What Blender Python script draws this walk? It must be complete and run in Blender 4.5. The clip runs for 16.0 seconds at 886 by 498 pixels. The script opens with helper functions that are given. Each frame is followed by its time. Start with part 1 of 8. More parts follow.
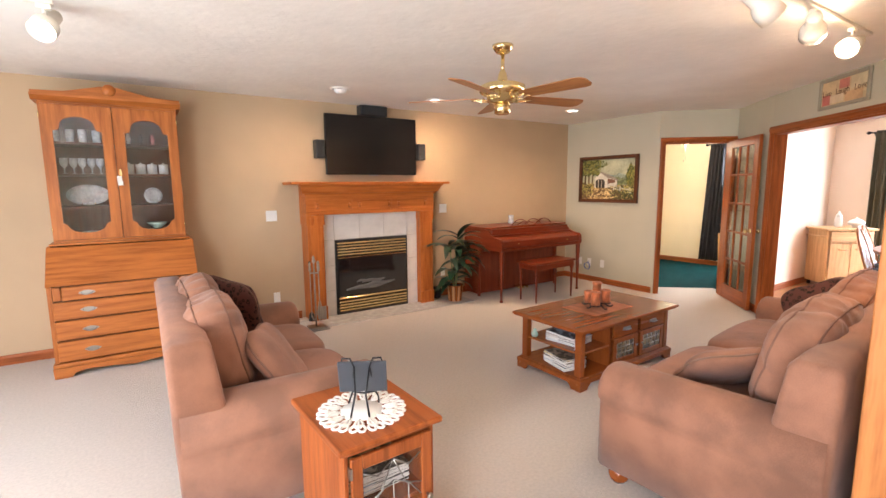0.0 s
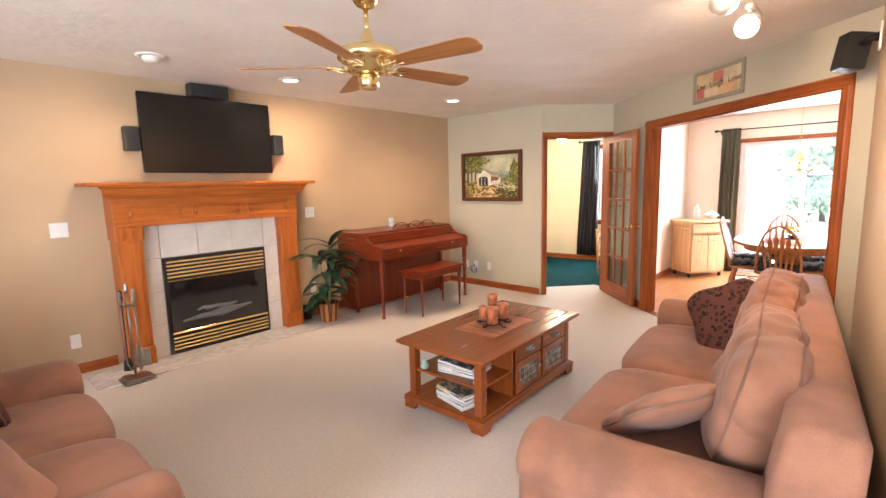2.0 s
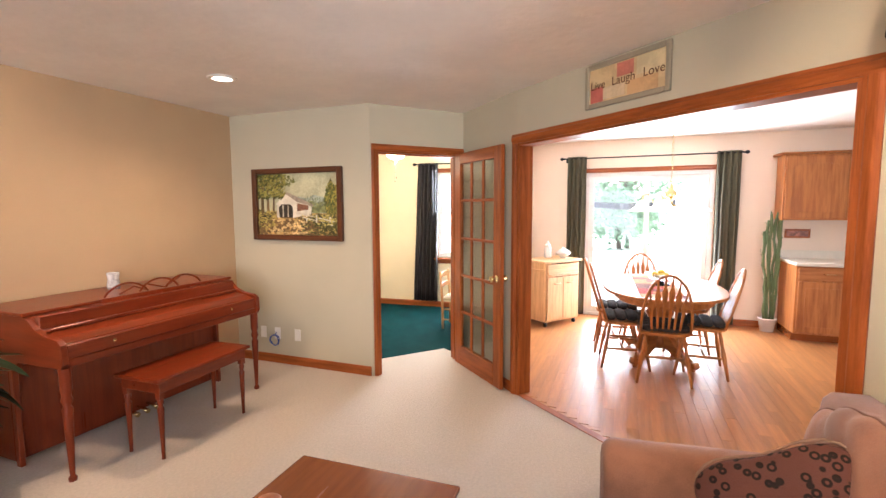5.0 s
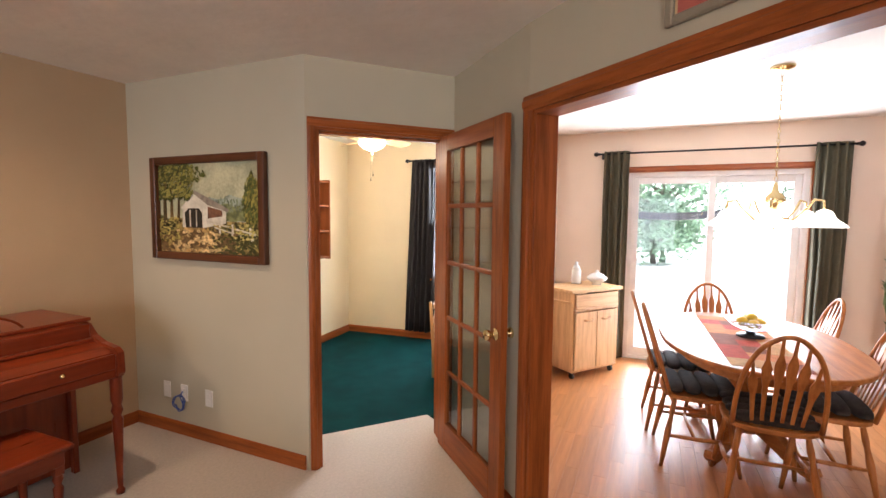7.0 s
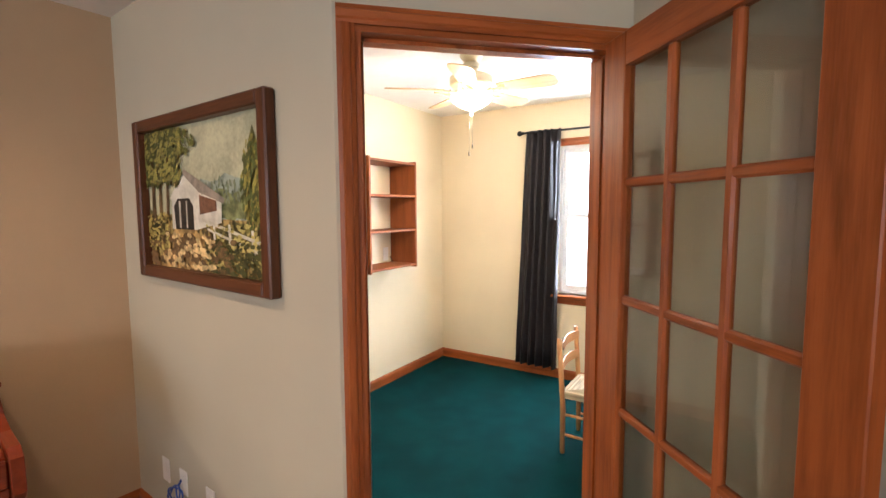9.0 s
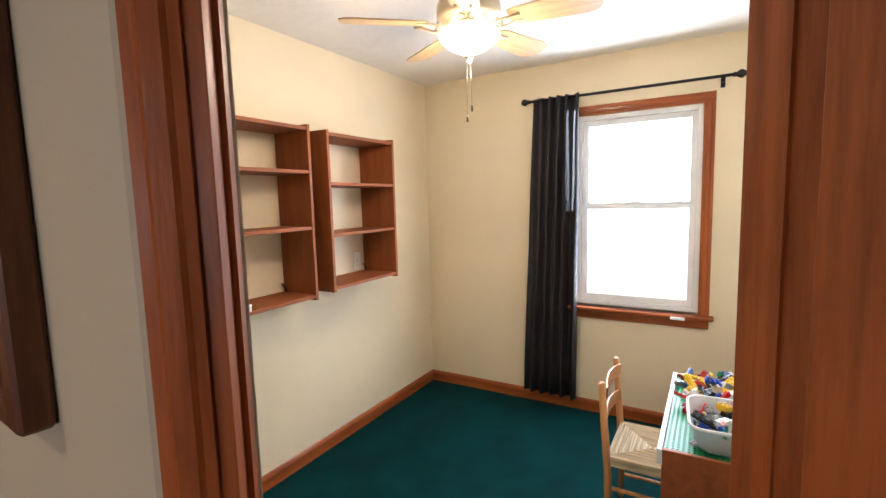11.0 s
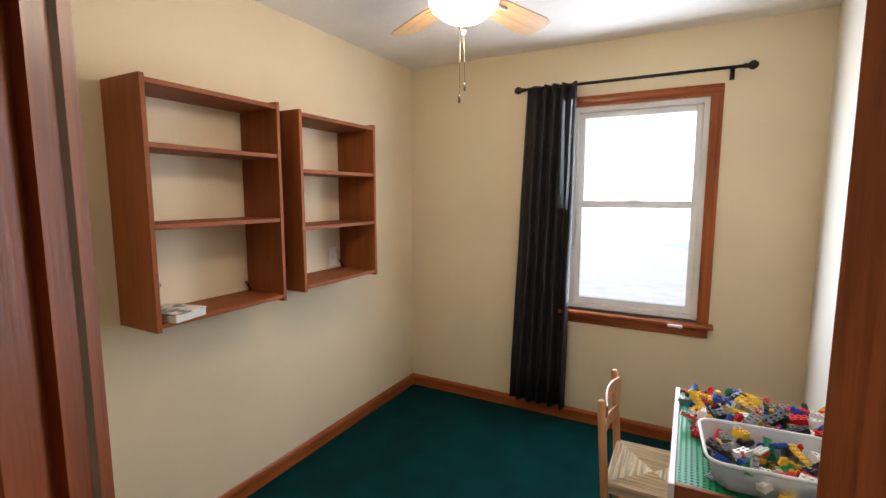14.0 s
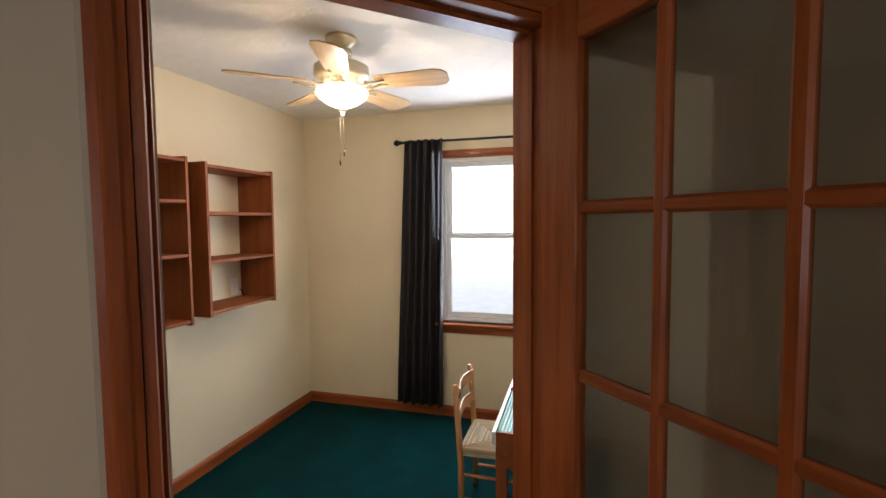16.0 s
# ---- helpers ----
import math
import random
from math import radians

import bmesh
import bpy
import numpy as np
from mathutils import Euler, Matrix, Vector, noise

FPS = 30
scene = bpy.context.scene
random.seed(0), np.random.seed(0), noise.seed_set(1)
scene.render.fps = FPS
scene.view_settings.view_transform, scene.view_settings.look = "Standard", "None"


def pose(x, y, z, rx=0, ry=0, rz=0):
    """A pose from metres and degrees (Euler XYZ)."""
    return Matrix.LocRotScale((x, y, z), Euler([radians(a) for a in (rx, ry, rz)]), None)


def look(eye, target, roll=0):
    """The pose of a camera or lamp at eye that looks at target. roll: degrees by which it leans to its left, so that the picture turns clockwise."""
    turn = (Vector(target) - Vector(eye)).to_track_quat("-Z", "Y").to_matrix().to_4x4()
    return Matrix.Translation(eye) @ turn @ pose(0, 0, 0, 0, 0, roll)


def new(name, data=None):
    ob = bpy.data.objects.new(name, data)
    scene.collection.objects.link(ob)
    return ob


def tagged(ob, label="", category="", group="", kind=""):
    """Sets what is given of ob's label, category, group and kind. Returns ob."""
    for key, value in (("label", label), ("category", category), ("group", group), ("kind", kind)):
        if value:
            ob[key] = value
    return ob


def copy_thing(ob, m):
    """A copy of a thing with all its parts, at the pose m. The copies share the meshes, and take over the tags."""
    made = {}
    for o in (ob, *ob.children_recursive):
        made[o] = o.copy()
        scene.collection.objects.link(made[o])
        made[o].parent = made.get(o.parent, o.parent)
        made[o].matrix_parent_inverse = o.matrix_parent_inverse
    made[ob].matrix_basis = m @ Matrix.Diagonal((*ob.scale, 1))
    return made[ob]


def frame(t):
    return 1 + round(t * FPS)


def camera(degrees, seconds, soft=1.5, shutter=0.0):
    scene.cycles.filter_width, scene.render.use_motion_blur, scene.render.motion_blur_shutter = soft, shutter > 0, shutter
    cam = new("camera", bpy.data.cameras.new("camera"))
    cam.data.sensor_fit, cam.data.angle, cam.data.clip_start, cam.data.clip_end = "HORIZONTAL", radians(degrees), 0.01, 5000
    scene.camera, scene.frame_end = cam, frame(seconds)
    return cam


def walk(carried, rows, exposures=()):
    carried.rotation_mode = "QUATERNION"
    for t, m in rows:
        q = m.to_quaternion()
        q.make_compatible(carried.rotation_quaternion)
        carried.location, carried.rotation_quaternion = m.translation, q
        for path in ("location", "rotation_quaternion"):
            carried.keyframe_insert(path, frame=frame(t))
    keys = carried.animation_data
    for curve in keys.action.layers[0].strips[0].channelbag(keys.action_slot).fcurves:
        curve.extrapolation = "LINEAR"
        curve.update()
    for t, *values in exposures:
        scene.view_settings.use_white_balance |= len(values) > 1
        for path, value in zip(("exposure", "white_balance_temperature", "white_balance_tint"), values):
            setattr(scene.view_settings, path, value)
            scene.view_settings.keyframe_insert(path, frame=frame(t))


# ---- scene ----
cam = camera(87.8, 16.0)
METRES, EYE, TILT, LEAN, TURN = 8.0, 1.5, 0.0, 0.0, -33.9
PATH = [
    (0, (-0.042, -0.272, 1.489), (1.037, 1.39, 1.219), -0.5),
    (0.5, (0.043, -0.185, 1.485), (1.198, 1.427, 1.226), -0.6),
    (1, (0.151, -0.058, 1.478), (1.397, 1.484, 1.216), -0.8),
    (1.5, (0.324, 0.102, 1.473), (1.674, 1.551, 1.201), -1.2),
    (2, (0.497, 0.29, 1.473), (1.958, 1.628, 1.196), -1.3),
    (2.5, (0.696, 0.536, 1.484), (2.263, 1.749, 1.213), -0.9),
    (3, (0.931, 0.736, 1.484), (2.587, 1.828, 1.227), -1.1),
    (3.5, (1.196, 0.924, 1.496), (2.935, 1.884, 1.26), -1.3),
    (4, (1.48, 1.104, 1.51), (3.296, 1.911, 1.279), -1.2),
    (6.5, (3.276, 1.466, 1.547), (5.147, 2.154, 1.383), -0.0),
    (7, (3.629, 1.565, 1.544), (5.453, 2.37, 1.395), 0.5),
    (7.5, (3.962, 1.692, 1.534), (5.731, 2.615, 1.392), 0.4),
    (8, (4.285, 1.863, 1.537), (5.982, 2.911, 1.385), 0.4),
    (8.5, (4.576, 2.102, 1.537), (6.224, 3.223, 1.372), 0.2),
    (9, (4.854, 2.323, 1.522), (6.456, 3.508, 1.349), -0.3),
    (9.2, (4.955, 2.406, 1.531), (6.551, 3.598, 1.353), -0.6),
    (11.5, (5.638, 2.916, 1.521), (7.286, 4.026, 1.296), -1.5),
    (12, (5.696, 2.954, 1.511), (7.35, 4.053, 1.27), -1.1),
    (12.5, (5.732, 2.996, 1.512), (7.385, 4.093, 1.26), -0.7),
    (13, (5.758, 3.02, 1.515), (7.418, 4.105, 1.258), -0.3),
    (13.5, (5.762, 3.028, 1.508), (7.431, 4.101, 1.259), 0.0),
    (14, (5.744, 3.005, 1.515), (7.421, 4.07, 1.28), 0.0),
    (14.5, (5.684, 2.962, 1.527), (7.394, 3.98, 1.331), 0.1),
    (15, (5.573, 2.883, 1.553), (7.332, 3.822, 1.392), 0.1),
    (15.5, (5.428, 2.757, 1.564), (7.238, 3.598, 1.436), -0.1),
    (16, (5.297, 2.644, 1.572), (7.17, 3.335, 1.45), -0.5),
]
EXPOSURES = [(0.0, 0.90, 6250, 14), (0.5, 0.99, 6200, 14), (1.0, 1.14, 6170, 14), (2.0, 1.16, 6150, 14), (3.0, 1.18, 6150, 14), (4.0, 1.12, 6150, 14), (6.5, 0.72, 6200, 15), (7.5, 0.28, 6250, 16), (8.3, 0.38, 6100, 15), (9.0, 0.60, 5900, 14), (11.5, -0.35, 5900, 14), (13.0, -0.64, 6050, 15), (15.0, -0.84, 6050, 14), (16.0, -0.88, 6050, 14)]
walk(cam, [(t, look(eye, target, roll)) for t, eye, target, roll in PATH], EXPOSURES)

# ---- world, sun and large lights ----
world = bpy.data.worlds.new("world")
scene.world = world
world.use_nodes = True
wn = world.node_tree.nodes
sky = wn.new("ShaderNodeTexSky")
sky.sky_type = "NISHITA"
sky.sun_disc = False
sky.sun_elevation, sky.sun_rotation = radians(49), radians(197)
wn["Background"].inputs[1].default_value = 0.15
world.node_tree.links.new(sky.outputs[0], wn["Background"].inputs[0])


def lamp(name, kind, m, power, colour, **more):
    data = bpy.data.lights.new(name, kind)
    data.energy, data.color = power, colour
    if "size" in more:
        data.shape, data.size, data.size_y = "RECTANGLE", more["size"][0], more["size"][1]
    if "radius" in more:
        data.shadow_soft_size = more["radius"]
    if "angle" in more:
        data.angle = radians(more["angle"])
    if "spot" in more:
        data.spot_size, data.spot_blend = radians(more["spot"]), 1.0
    ob = new(name, data)
    ob.matrix_world = m
    return ob


DAY = (0.86, 0.93, 1.0)
WARM = (1.0, 0.72, 0.46)
lamp("sun", "SUN", look((-6, -20, 24), (0, 0, 0)), 5.0, (1.0, 0.95, 0.88), angle=0.5)
lamp("window_light_dining", "AREA", look((8.86, 0.9, 1.1), (0, 0.9, 1.0)), 104, DAY, size=(1.6, 1.95))
lamp("window_light_office", "AREA", look((8.68, 3.57, 1.45), (0, 3.2, 1.1)), 54, DAY, size=(0.76, 1.3))
lamp("window_light_living", "AREA", look((-2.62, 2.0, 1.15), (4, 1.6, 0.0)), 82, DAY, size=(2.6, 2.0))
# added ambient fill from the unseen foyer side, no known window there
lamp("window_light_foyer", "AREA", look((-2.62, -1.6, 1.3), (4, 0.5, 1.2)), 138, (0.95, 0.97, 1.0), size=(1.6, 2.0))


# ---- materials ----
def mat(name, base, rough=0.6, vary=0.15, scale=8.0, bump=0.1, bump_scale=60.0, metal=0.0, stretch=(1, 1, 1), spec=0.5, dark=None,
        detail=5.0, sheen=0.0, coat=0.0, rand=0.0, contrast=(0.35, 0.65), dist=0.01):
    m = bpy.data.materials.new(name)
    m.use_nodes = True
    n, k = m.node_tree.nodes, m.node_tree.links
    b = n["Principled BSDF"]
    b.inputs["Roughness"].default_value, b.inputs["Metallic"].default_value = rough, metal
    b.inputs["Specular IOR Level"].default_value = spec
    b.inputs["Sheen Weight"].default_value = sheen
    b.inputs["Coat Weight"].default_value = coat
    b.inputs["Coat Roughness"].default_value = 0.12
    tc, mp = n.new("ShaderNodeTexCoord"), n.new("ShaderNodeMapping")
    mp.inputs["Scale"].default_value = stretch
    k.new(tc.outputs["Object"], mp.inputs["Vector"])
    n1, n2, ramp = n.new("ShaderNodeTexNoise"), n.new("ShaderNodeTexNoise"), n.new("ShaderNodeValToRGB")
    n1.inputs["Scale"].default_value, n1.inputs["Detail"].default_value = scale, detail
    n2.inputs["Scale"].default_value, n2.inputs["Detail"].default_value = bump_scale, 3.0
    k.new(mp.outputs[0], n1.inputs["Vector"])
    k.new(mp.outputs[0], n2.inputs["Vector"])
    low = dark or tuple(c * (1 - vary * 1.3) for c in base)
    high = tuple(min(1, c * (1 + vary * 0.6)) for c in base)
    ramp.color_ramp.elements[0].position, ramp.color_ramp.elements[1].position = contrast
    ramp.color_ramp.elements[0].color, ramp.color_ramp.elements[1].color = (*low, 1), (*high, 1)
    mix = n.new("ShaderNodeMath")
    mix.operation = "MULTIPLY_ADD"
    mix.inputs[1].default_value = 0.3
    k.new(n2.outputs["Fac"], mix.inputs[0])
    sub = n.new("ShaderNodeMath")
    sub.operation = "MULTIPLY_ADD"
    sub.inputs[1].default_value, sub.inputs[2].default_value = 1.0, -0.15
    k.new(n1.outputs["Fac"], sub.inputs[0])
    k.new(sub.outputs[0], mix.inputs[2])
    k.new(mix.outputs[0], ramp.inputs["Fac"])
    col = ramp.outputs["Color"]
    if rand:
        info, hsv, mr = n.new("ShaderNodeObjectInfo"), n.new("ShaderNodeHueSaturation"), n.new("ShaderNodeMapRange")
        mr.inputs["To Min"].default_value, mr.inputs["To Max"].default_value = 1 - rand, 1 + rand
        k.new(info.outputs["Random"], mr.inputs["Value"])
        k.new(mr.outputs[0], hsv.inputs["Value"])
        k.new(col, hsv.inputs["Color"])
        col = hsv.outputs[0]
    k.new(col, b.inputs["Base Color"])
    rr = n.new("ShaderNodeMapRange")
    rr.inputs["To Min"].default_value, rr.inputs["To Max"].default_value = max(0.02, rough - 0.06), min(1, rough + 0.06)
    k.new(n1.outputs["Fac"], rr.inputs["Value"])
    k.new(rr.outputs[0], b.inputs["Roughness"])
    if bump:
        bp = n.new("ShaderNodeBump")
        bp.inputs["Strength"].default_value, bp.inputs["Distance"].default_value = bump, dist
        k.new(n2.outputs["Fac"], bp.inputs["Height"])
        k.new(bp.outputs[0], b.inputs["Normal"])
    return m


def wood(name, base, dark, axis="z", rough=0.35, coat=0.15, bump=0.08):
    s = {"x": (0.08, 1, 1), "y": (1, 0.08, 1), "z": (1, 1, 0.08)}[axis]
    return mat(name, base, rough, 0.2, 28.0, bump, 160.0, stretch=s, dark=dark, coat=coat, spec=0.25, detail=6, contrast=(0.3, 0.62))


def woods(name, base, dark, rough=0.42, coat=0.05, bump=0.08):
    return {a: wood(name + "_" + a, base, dark, a, rough, coat, bump) for a in "xyz"}


def plain(name, base, rough=0.5, metal=0.0, **more):
    return mat(name, base, rough, more.pop("vary", 0.06), more.pop("scale", 5.0), more.pop("bump", 0.03), more.pop("bump_scale", 90.0), metal=metal, **more)


def glow(name, colour, strength):
    m = bpy.data.materials.new(name)
    m.use_nodes = True
    b = m.node_tree.nodes["Principled BSDF"]
    b.inputs["Base Color"].default_value = (*colour, 1)
    b.inputs["Emission Color"].default_value = (*colour, 1)
    b.inputs["Emission Strength"].default_value = strength
    return m


def glass_mat(name, tint=(1, 1, 1), rough=0.0, gloss=0.08):
    """Thin clear pane: mostly transparent, with a mirror share by Fresnel."""
    m = bpy.data.materials.new(name)
    m.use_nodes = True
    n, k = m.node_tree.nodes, m.node_tree.links
    n.remove(n["Principled BSDF"])
    tr, gl, mx, fr = n.new("ShaderNodeBsdfTransparent"), n.new("ShaderNodeBsdfGlossy"), n.new("ShaderNodeMixShader"), n.new("ShaderNodeLayerWeight")
    tr.inputs[0].default_value = (*tint, 1)
    gl.inputs["Roughness"].default_value = rough
    pw, ma = n.new("ShaderNodeMath"), n.new("ShaderNodeMath")
    pw.operation, ma.operation = "POWER", "MULTIPLY_ADD"
    pw.inputs[1].default_value = 4.0
    ma.inputs[1].default_value, ma.inputs[2].default_value = 0.7, gloss
    fr.inputs["Blend"].default_value = 0.5
    k.new(fr.outputs["Facing"], pw.inputs[0])
    k.new(pw.outputs[0], ma.inputs[0])
    k.new(ma.outputs[0], mx.inputs[0])
    k.new(tr.outputs[0], mx.inputs[1])
    k.new(gl.outputs[0], mx.inputs[2])
    k.new(mx.outputs[0], n["Material Output"].inputs[0])
    return m


TAN = mat("tan_wall_paint", (0.47, 0.335, 0.205), 0.75, 0.05, 1.2, 0.12, 220.0, dist=0.003)
SAGE = mat("sage_wall_paint", (0.49, 0.445, 0.335), 0.75, 0.05, 1.2, 0.12, 220.0, dist=0.003)
CREAM = mat("cream_wall_paint", (0.73, 0.615, 0.42), 0.75, 0.05, 1.2, 0.12, 220.0, dist=0.003)
PEACH = mat("pale_peach_wall_paint", (0.78, 0.64, 0.52), 0.75, 0.05, 1.2, 0.12, 220.0, dist=0.003)
CEIL = mat("textured_white_ceiling", (0.81, 0.77, 0.71), 0.9, 0.04, 3.0, 0.35, 14.0, contrast=(0.3, 0.7), dist=0.012)
CARPET = mat("beige_carpet", (0.63, 0.555, 0.485), 0.95, 0.09, 60.0, 1.0, 190.0, sheen=0.05, dist=0.010, contrast=(0.25, 0.72))
GREEN = mat("green_carpet", (0.001, 0.034, 0.036), 0.98, 0.22, 4.0, 0.9, 330.0, sheen=0.0, spec=0.1, dist=0.006)
STONE = mat("pale_hearth_stone", (0.58, 0.55, 0.52), 0.25, 0.12, 14.0, 0.04, 60.0)
TILE = mat("white_ceramic_tile", (0.66, 0.61, 0.56), 0.18, 0.06, 5.0, 0.03, 30.0)
GROUT = plain("grout", (0.42, 0.38, 0.33), 0.9)
TRIM = woods("oak_trim", (0.31, 0.082, 0.019), (0.19, 0.044, 0.009), 0.40, 0.08)
OAK = woods("golden_oak", (0.41, 0.155, 0.044), (0.28, 0.090, 0.022))
HUTW = woods("hutch_oak", (0.38, 0.120, 0.026), (0.25, 0.070, 0.013))
# darkened copy of the hutch oak, with the cabinet's inner shade in its colour
DARKW = woods("hutch_shade_wood", (0.15, 0.045, 0.015), (0.09, 0.026, 0.009))
MANT = woods("mantel_oak", (0.41, 0.118, 0.023), (0.29, 0.074, 0.012))
CHERRY = woods("cherry_piano", (0.17, 0.027, 0.008), (0.125, 0.018, 0.005), 0.30, 0.22)
TABLEW = woods("stained_table_wood", (0.225, 0.058, 0.012), (0.205, 0.051, 0.0105), 0.25, 0.3, 0.015)
MAPLE = woods("pale_maple", (0.66, 0.42, 0.21), (0.54, 0.32, 0.15))
SHELFW = woods("brown_shelf_laminate", (0.25, 0.074, 0.020), (0.20, 0.056, 0.014), 0.55, 0.0)
PINE = woods("pine_chair", (0.50, 0.25, 0.10), (0.36, 0.16, 0.06))
SOFA = mat("brown_microsuede", (0.270, 0.117, 0.066), 0.85, 0.24, 4.5, 0.35, 260.0, sheen=0.12, dist=0.004)
PIPE = plain("dark_piping", (0.13, 0.06, 0.04), 0.8)
PALEPIPE = plain("pale_stitching", (0.20, 0.11, 0.07), 0.8)
SEAMP = plain("seam_cord", (0.17, 0.08, 0.05), 0.85)
BLACK = plain("black_plastic", (0.015, 0.014, 0.014), 0.45)
BLACKGLOSS = plain("black_gloss", (0.006, 0.006, 0.007), 0.12)
SCREEN = plain("tv_screen", (0.006, 0.005, 0.005), 0.22, bump=0.0)
IRON = plain("black_iron", (0.02, 0.02, 0.022), 0.45, 0.6)
BRASS = plain("polished_brass", (0.82, 0.66, 0.34), 0.2, 1.0)
PEWTER = plain("pewter", (0.35, 0.33, 0.30), 0.35, 1.0)
STEEL = plain("steel", (0.6, 0.6, 0.6), 0.25, 1.0)
WHITE = plain("white_plastic", (0.78, 0.76, 0.72), 0.4)
WFRAME = plain("white_vinyl_frame", (0.80, 0.80, 0.80), 0.4)
LAMPW = plain("cream_lamp_metal", (0.75, 0.70, 0.60), 0.4)
GLASS = glass_mat("clear_glass", gloss=0.03)
DOORGLASS = glass_mat("door_glass", (0.86, 0.87, 0.85), 0.03, 0.05)
LEAF = mat("dark_green_leaf", (0.016, 0.058, 0.024), 0.35, 0.4, 9.0, 0.1, 60.0, rand=0.35)
# leaf and lawn colours lightened: outdoor overexposure is put into the base colour
WASHED_LEAF = mat("washed_out_leaf", (0.42, 0.60, 0.42), 0.6, 0.4, 2.0, 0.1, 30.0, rand=0.3)
WASHED_GRASS = mat("lawn", (0.42, 0.50, 0.26), 0.9, 0.3, 1.0, 0.5, 40.0)
CURTG = mat("dark_green_curtain", (0.095, 0.086, 0.056), 0.85, 0.06, 20.0, 0.3, 300.0, spec=0.15)
CURTB = mat("dark_grey_curtain", (0.022, 0.018, 0.018), 0.6, 0.2, 20.0, 0.1, 300.0, spec=0.25)
BULB = glow("lit_lamp", (1.0, 0.80, 0.55), 14.0)
BULBD = glow("lit_recess", (1.0, 0.86, 0.68), 6.0)
SHADE = glow("lit_frosted_shade", (1.0, 0.90, 0.72), 5.0)
CANDLE = mat("marbled_orange_candle", (0.50, 0.155, 0.06), 0.4, 0.35, 22.0, 0.1, 40.0)
CLOTH = mat("red_woven_mat", (0.46, 0.165, 0.065), 0.9, 0.35, 3.0, 0.6, 400.0, stretch=(30, 1, 1))
LACE = plain("white_lace", (0.80, 0.76, 0.70), 0.9)
PAPER = plain("paper", (0.70, 0.68, 0.64), 0.7)
SOIL = plain("soil", (0.03, 0.02, 0.015), 0.95)
CORK = plain("rush", (0.62, 0.50, 0.32), 0.85, bump=0.8, bump_scale=60, stretch=(1, 8, 1), vary=0.3, scale=20)


def leopard():
    m = mat("leopard_spotted_cloth", (0.10, 0.038, 0.022), 0.8, 0.2, 20.0, 0.3, 200.0, sheen=0.0, spec=0.2)
    n, k = m.node_tree.nodes, m.node_tree.links
    v, cr, tc = n.new("ShaderNodeTexVoronoi"), n.new("ShaderNodeValToRGB"), n.new("ShaderNodeTexCoord")
    v.inputs["Scale"].default_value = 32
    k.new(tc.outputs["Object"], v.inputs["Vector"])
    k.new(v.outputs["Distance"], cr.inputs["Fac"])
    e = cr.color_ramp.elements
    e[0].position, e[0].color = 0.16, (0.10, 0.036, 0.025, 1)
    e[1].position, e[1].color = 0.22, (0.012, 0.007, 0.006, 1)
    for p, c in ((0.36, (0.012, 0.007, 0.006, 1)), (0.42, (0.09, 0.033, 0.024, 1))):
        x = e.new(p)
        x.color = c
    k.new(cr.outputs[0], n["Principled BSDF"].inputs["Base Color"])
    return m


LEOPARD = leopard()


# ---- mesh helpers ----
def box(bm, x0, x1, y0, y1, z0, z1, bev=0.0, seg=1, m=None):
    vs = [bm.verts.new((x, y, z)) for x in (x0, x1) for y in (y0, y1) for z in (z0, z1)]
    fs = [bm.faces.new([vs[i] for i in f]) for f in ((0, 1, 3, 2), (4, 6, 7, 5), (0, 4, 5, 1), (2, 3, 7, 6), (0, 2, 6, 4), (1, 5, 7, 3))]
    if bev:
        es = {e for f in fs for e in f.edges}
        r = bmesh.ops.bevel(bm, geom=list(es), offset=bev, segments=seg, affect="EDGES", profile=0.5)
        vs = list({v for f in r["faces"] for v in f.verts} | {v for v in vs if v.is_valid})
    if m is not None:
        bmesh.ops.transform(bm, matrix=m, verts=vs)
    return vs


def prism(bm, pts, axis, a, b, bev=0.0):
    """A flat outline, carried along an axis from a to b. Outline coordinates are the two other axes in order."""
    def at(p, w):
        return {"x": (w, p[0], p[1]), "y": (p[0], w, p[1]), "z": (p[0], p[1], w)}[axis]
    va, vb = [bm.verts.new(at(p, a)) for p in pts], [bm.verts.new(at(p, b)) for p in pts]
    fs = [bm.faces.new(va), bm.faces.new(vb[::-1])]
    for i in range(len(pts)):
        j = (i + 1) % len(pts)
        fs.append(bm.faces.new((va[j], va[i], vb[i], vb[j])))
    bmesh.ops.recalc_face_normals(bm, faces=fs)
    if bev:
        bmesh.ops.bevel(bm, geom=list({e for f in fs[:2] for e in f.edges}), offset=bev, segments=2, affect="EDGES", profile=0.5)
    return va + vb


def lathe(bm, prof, seg=24, at=(0, 0, 0), m=None):
    rings, out = [], []
    for r, z in prof:
        if r < 1e-5:
            rings.append([bm.verts.new((at[0], at[1], at[2] + z))])
        else:
            rings.append([bm.verts.new((at[0] + r * math.cos(2 * math.pi * i / seg), at[1] + r * math.sin(2 * math.pi * i / seg), at[2] + z)) for i in range(seg)])
        out += rings[-1]
    for a, b in zip(rings, rings[1:]):
        for i in range(seg):
            j = (i + 1) % seg
            q = [a[i % len(a)], a[j % len(a)], b[j % len(b)], b[i % len(b)]]
            q = list(dict.fromkeys(q))
            if len(q) > 2:
                f = bm.faces.new(q)
                f.smooth = True
    if m is not None:
        bmesh.ops.transform(bm, matrix=m, verts=out)
    return out


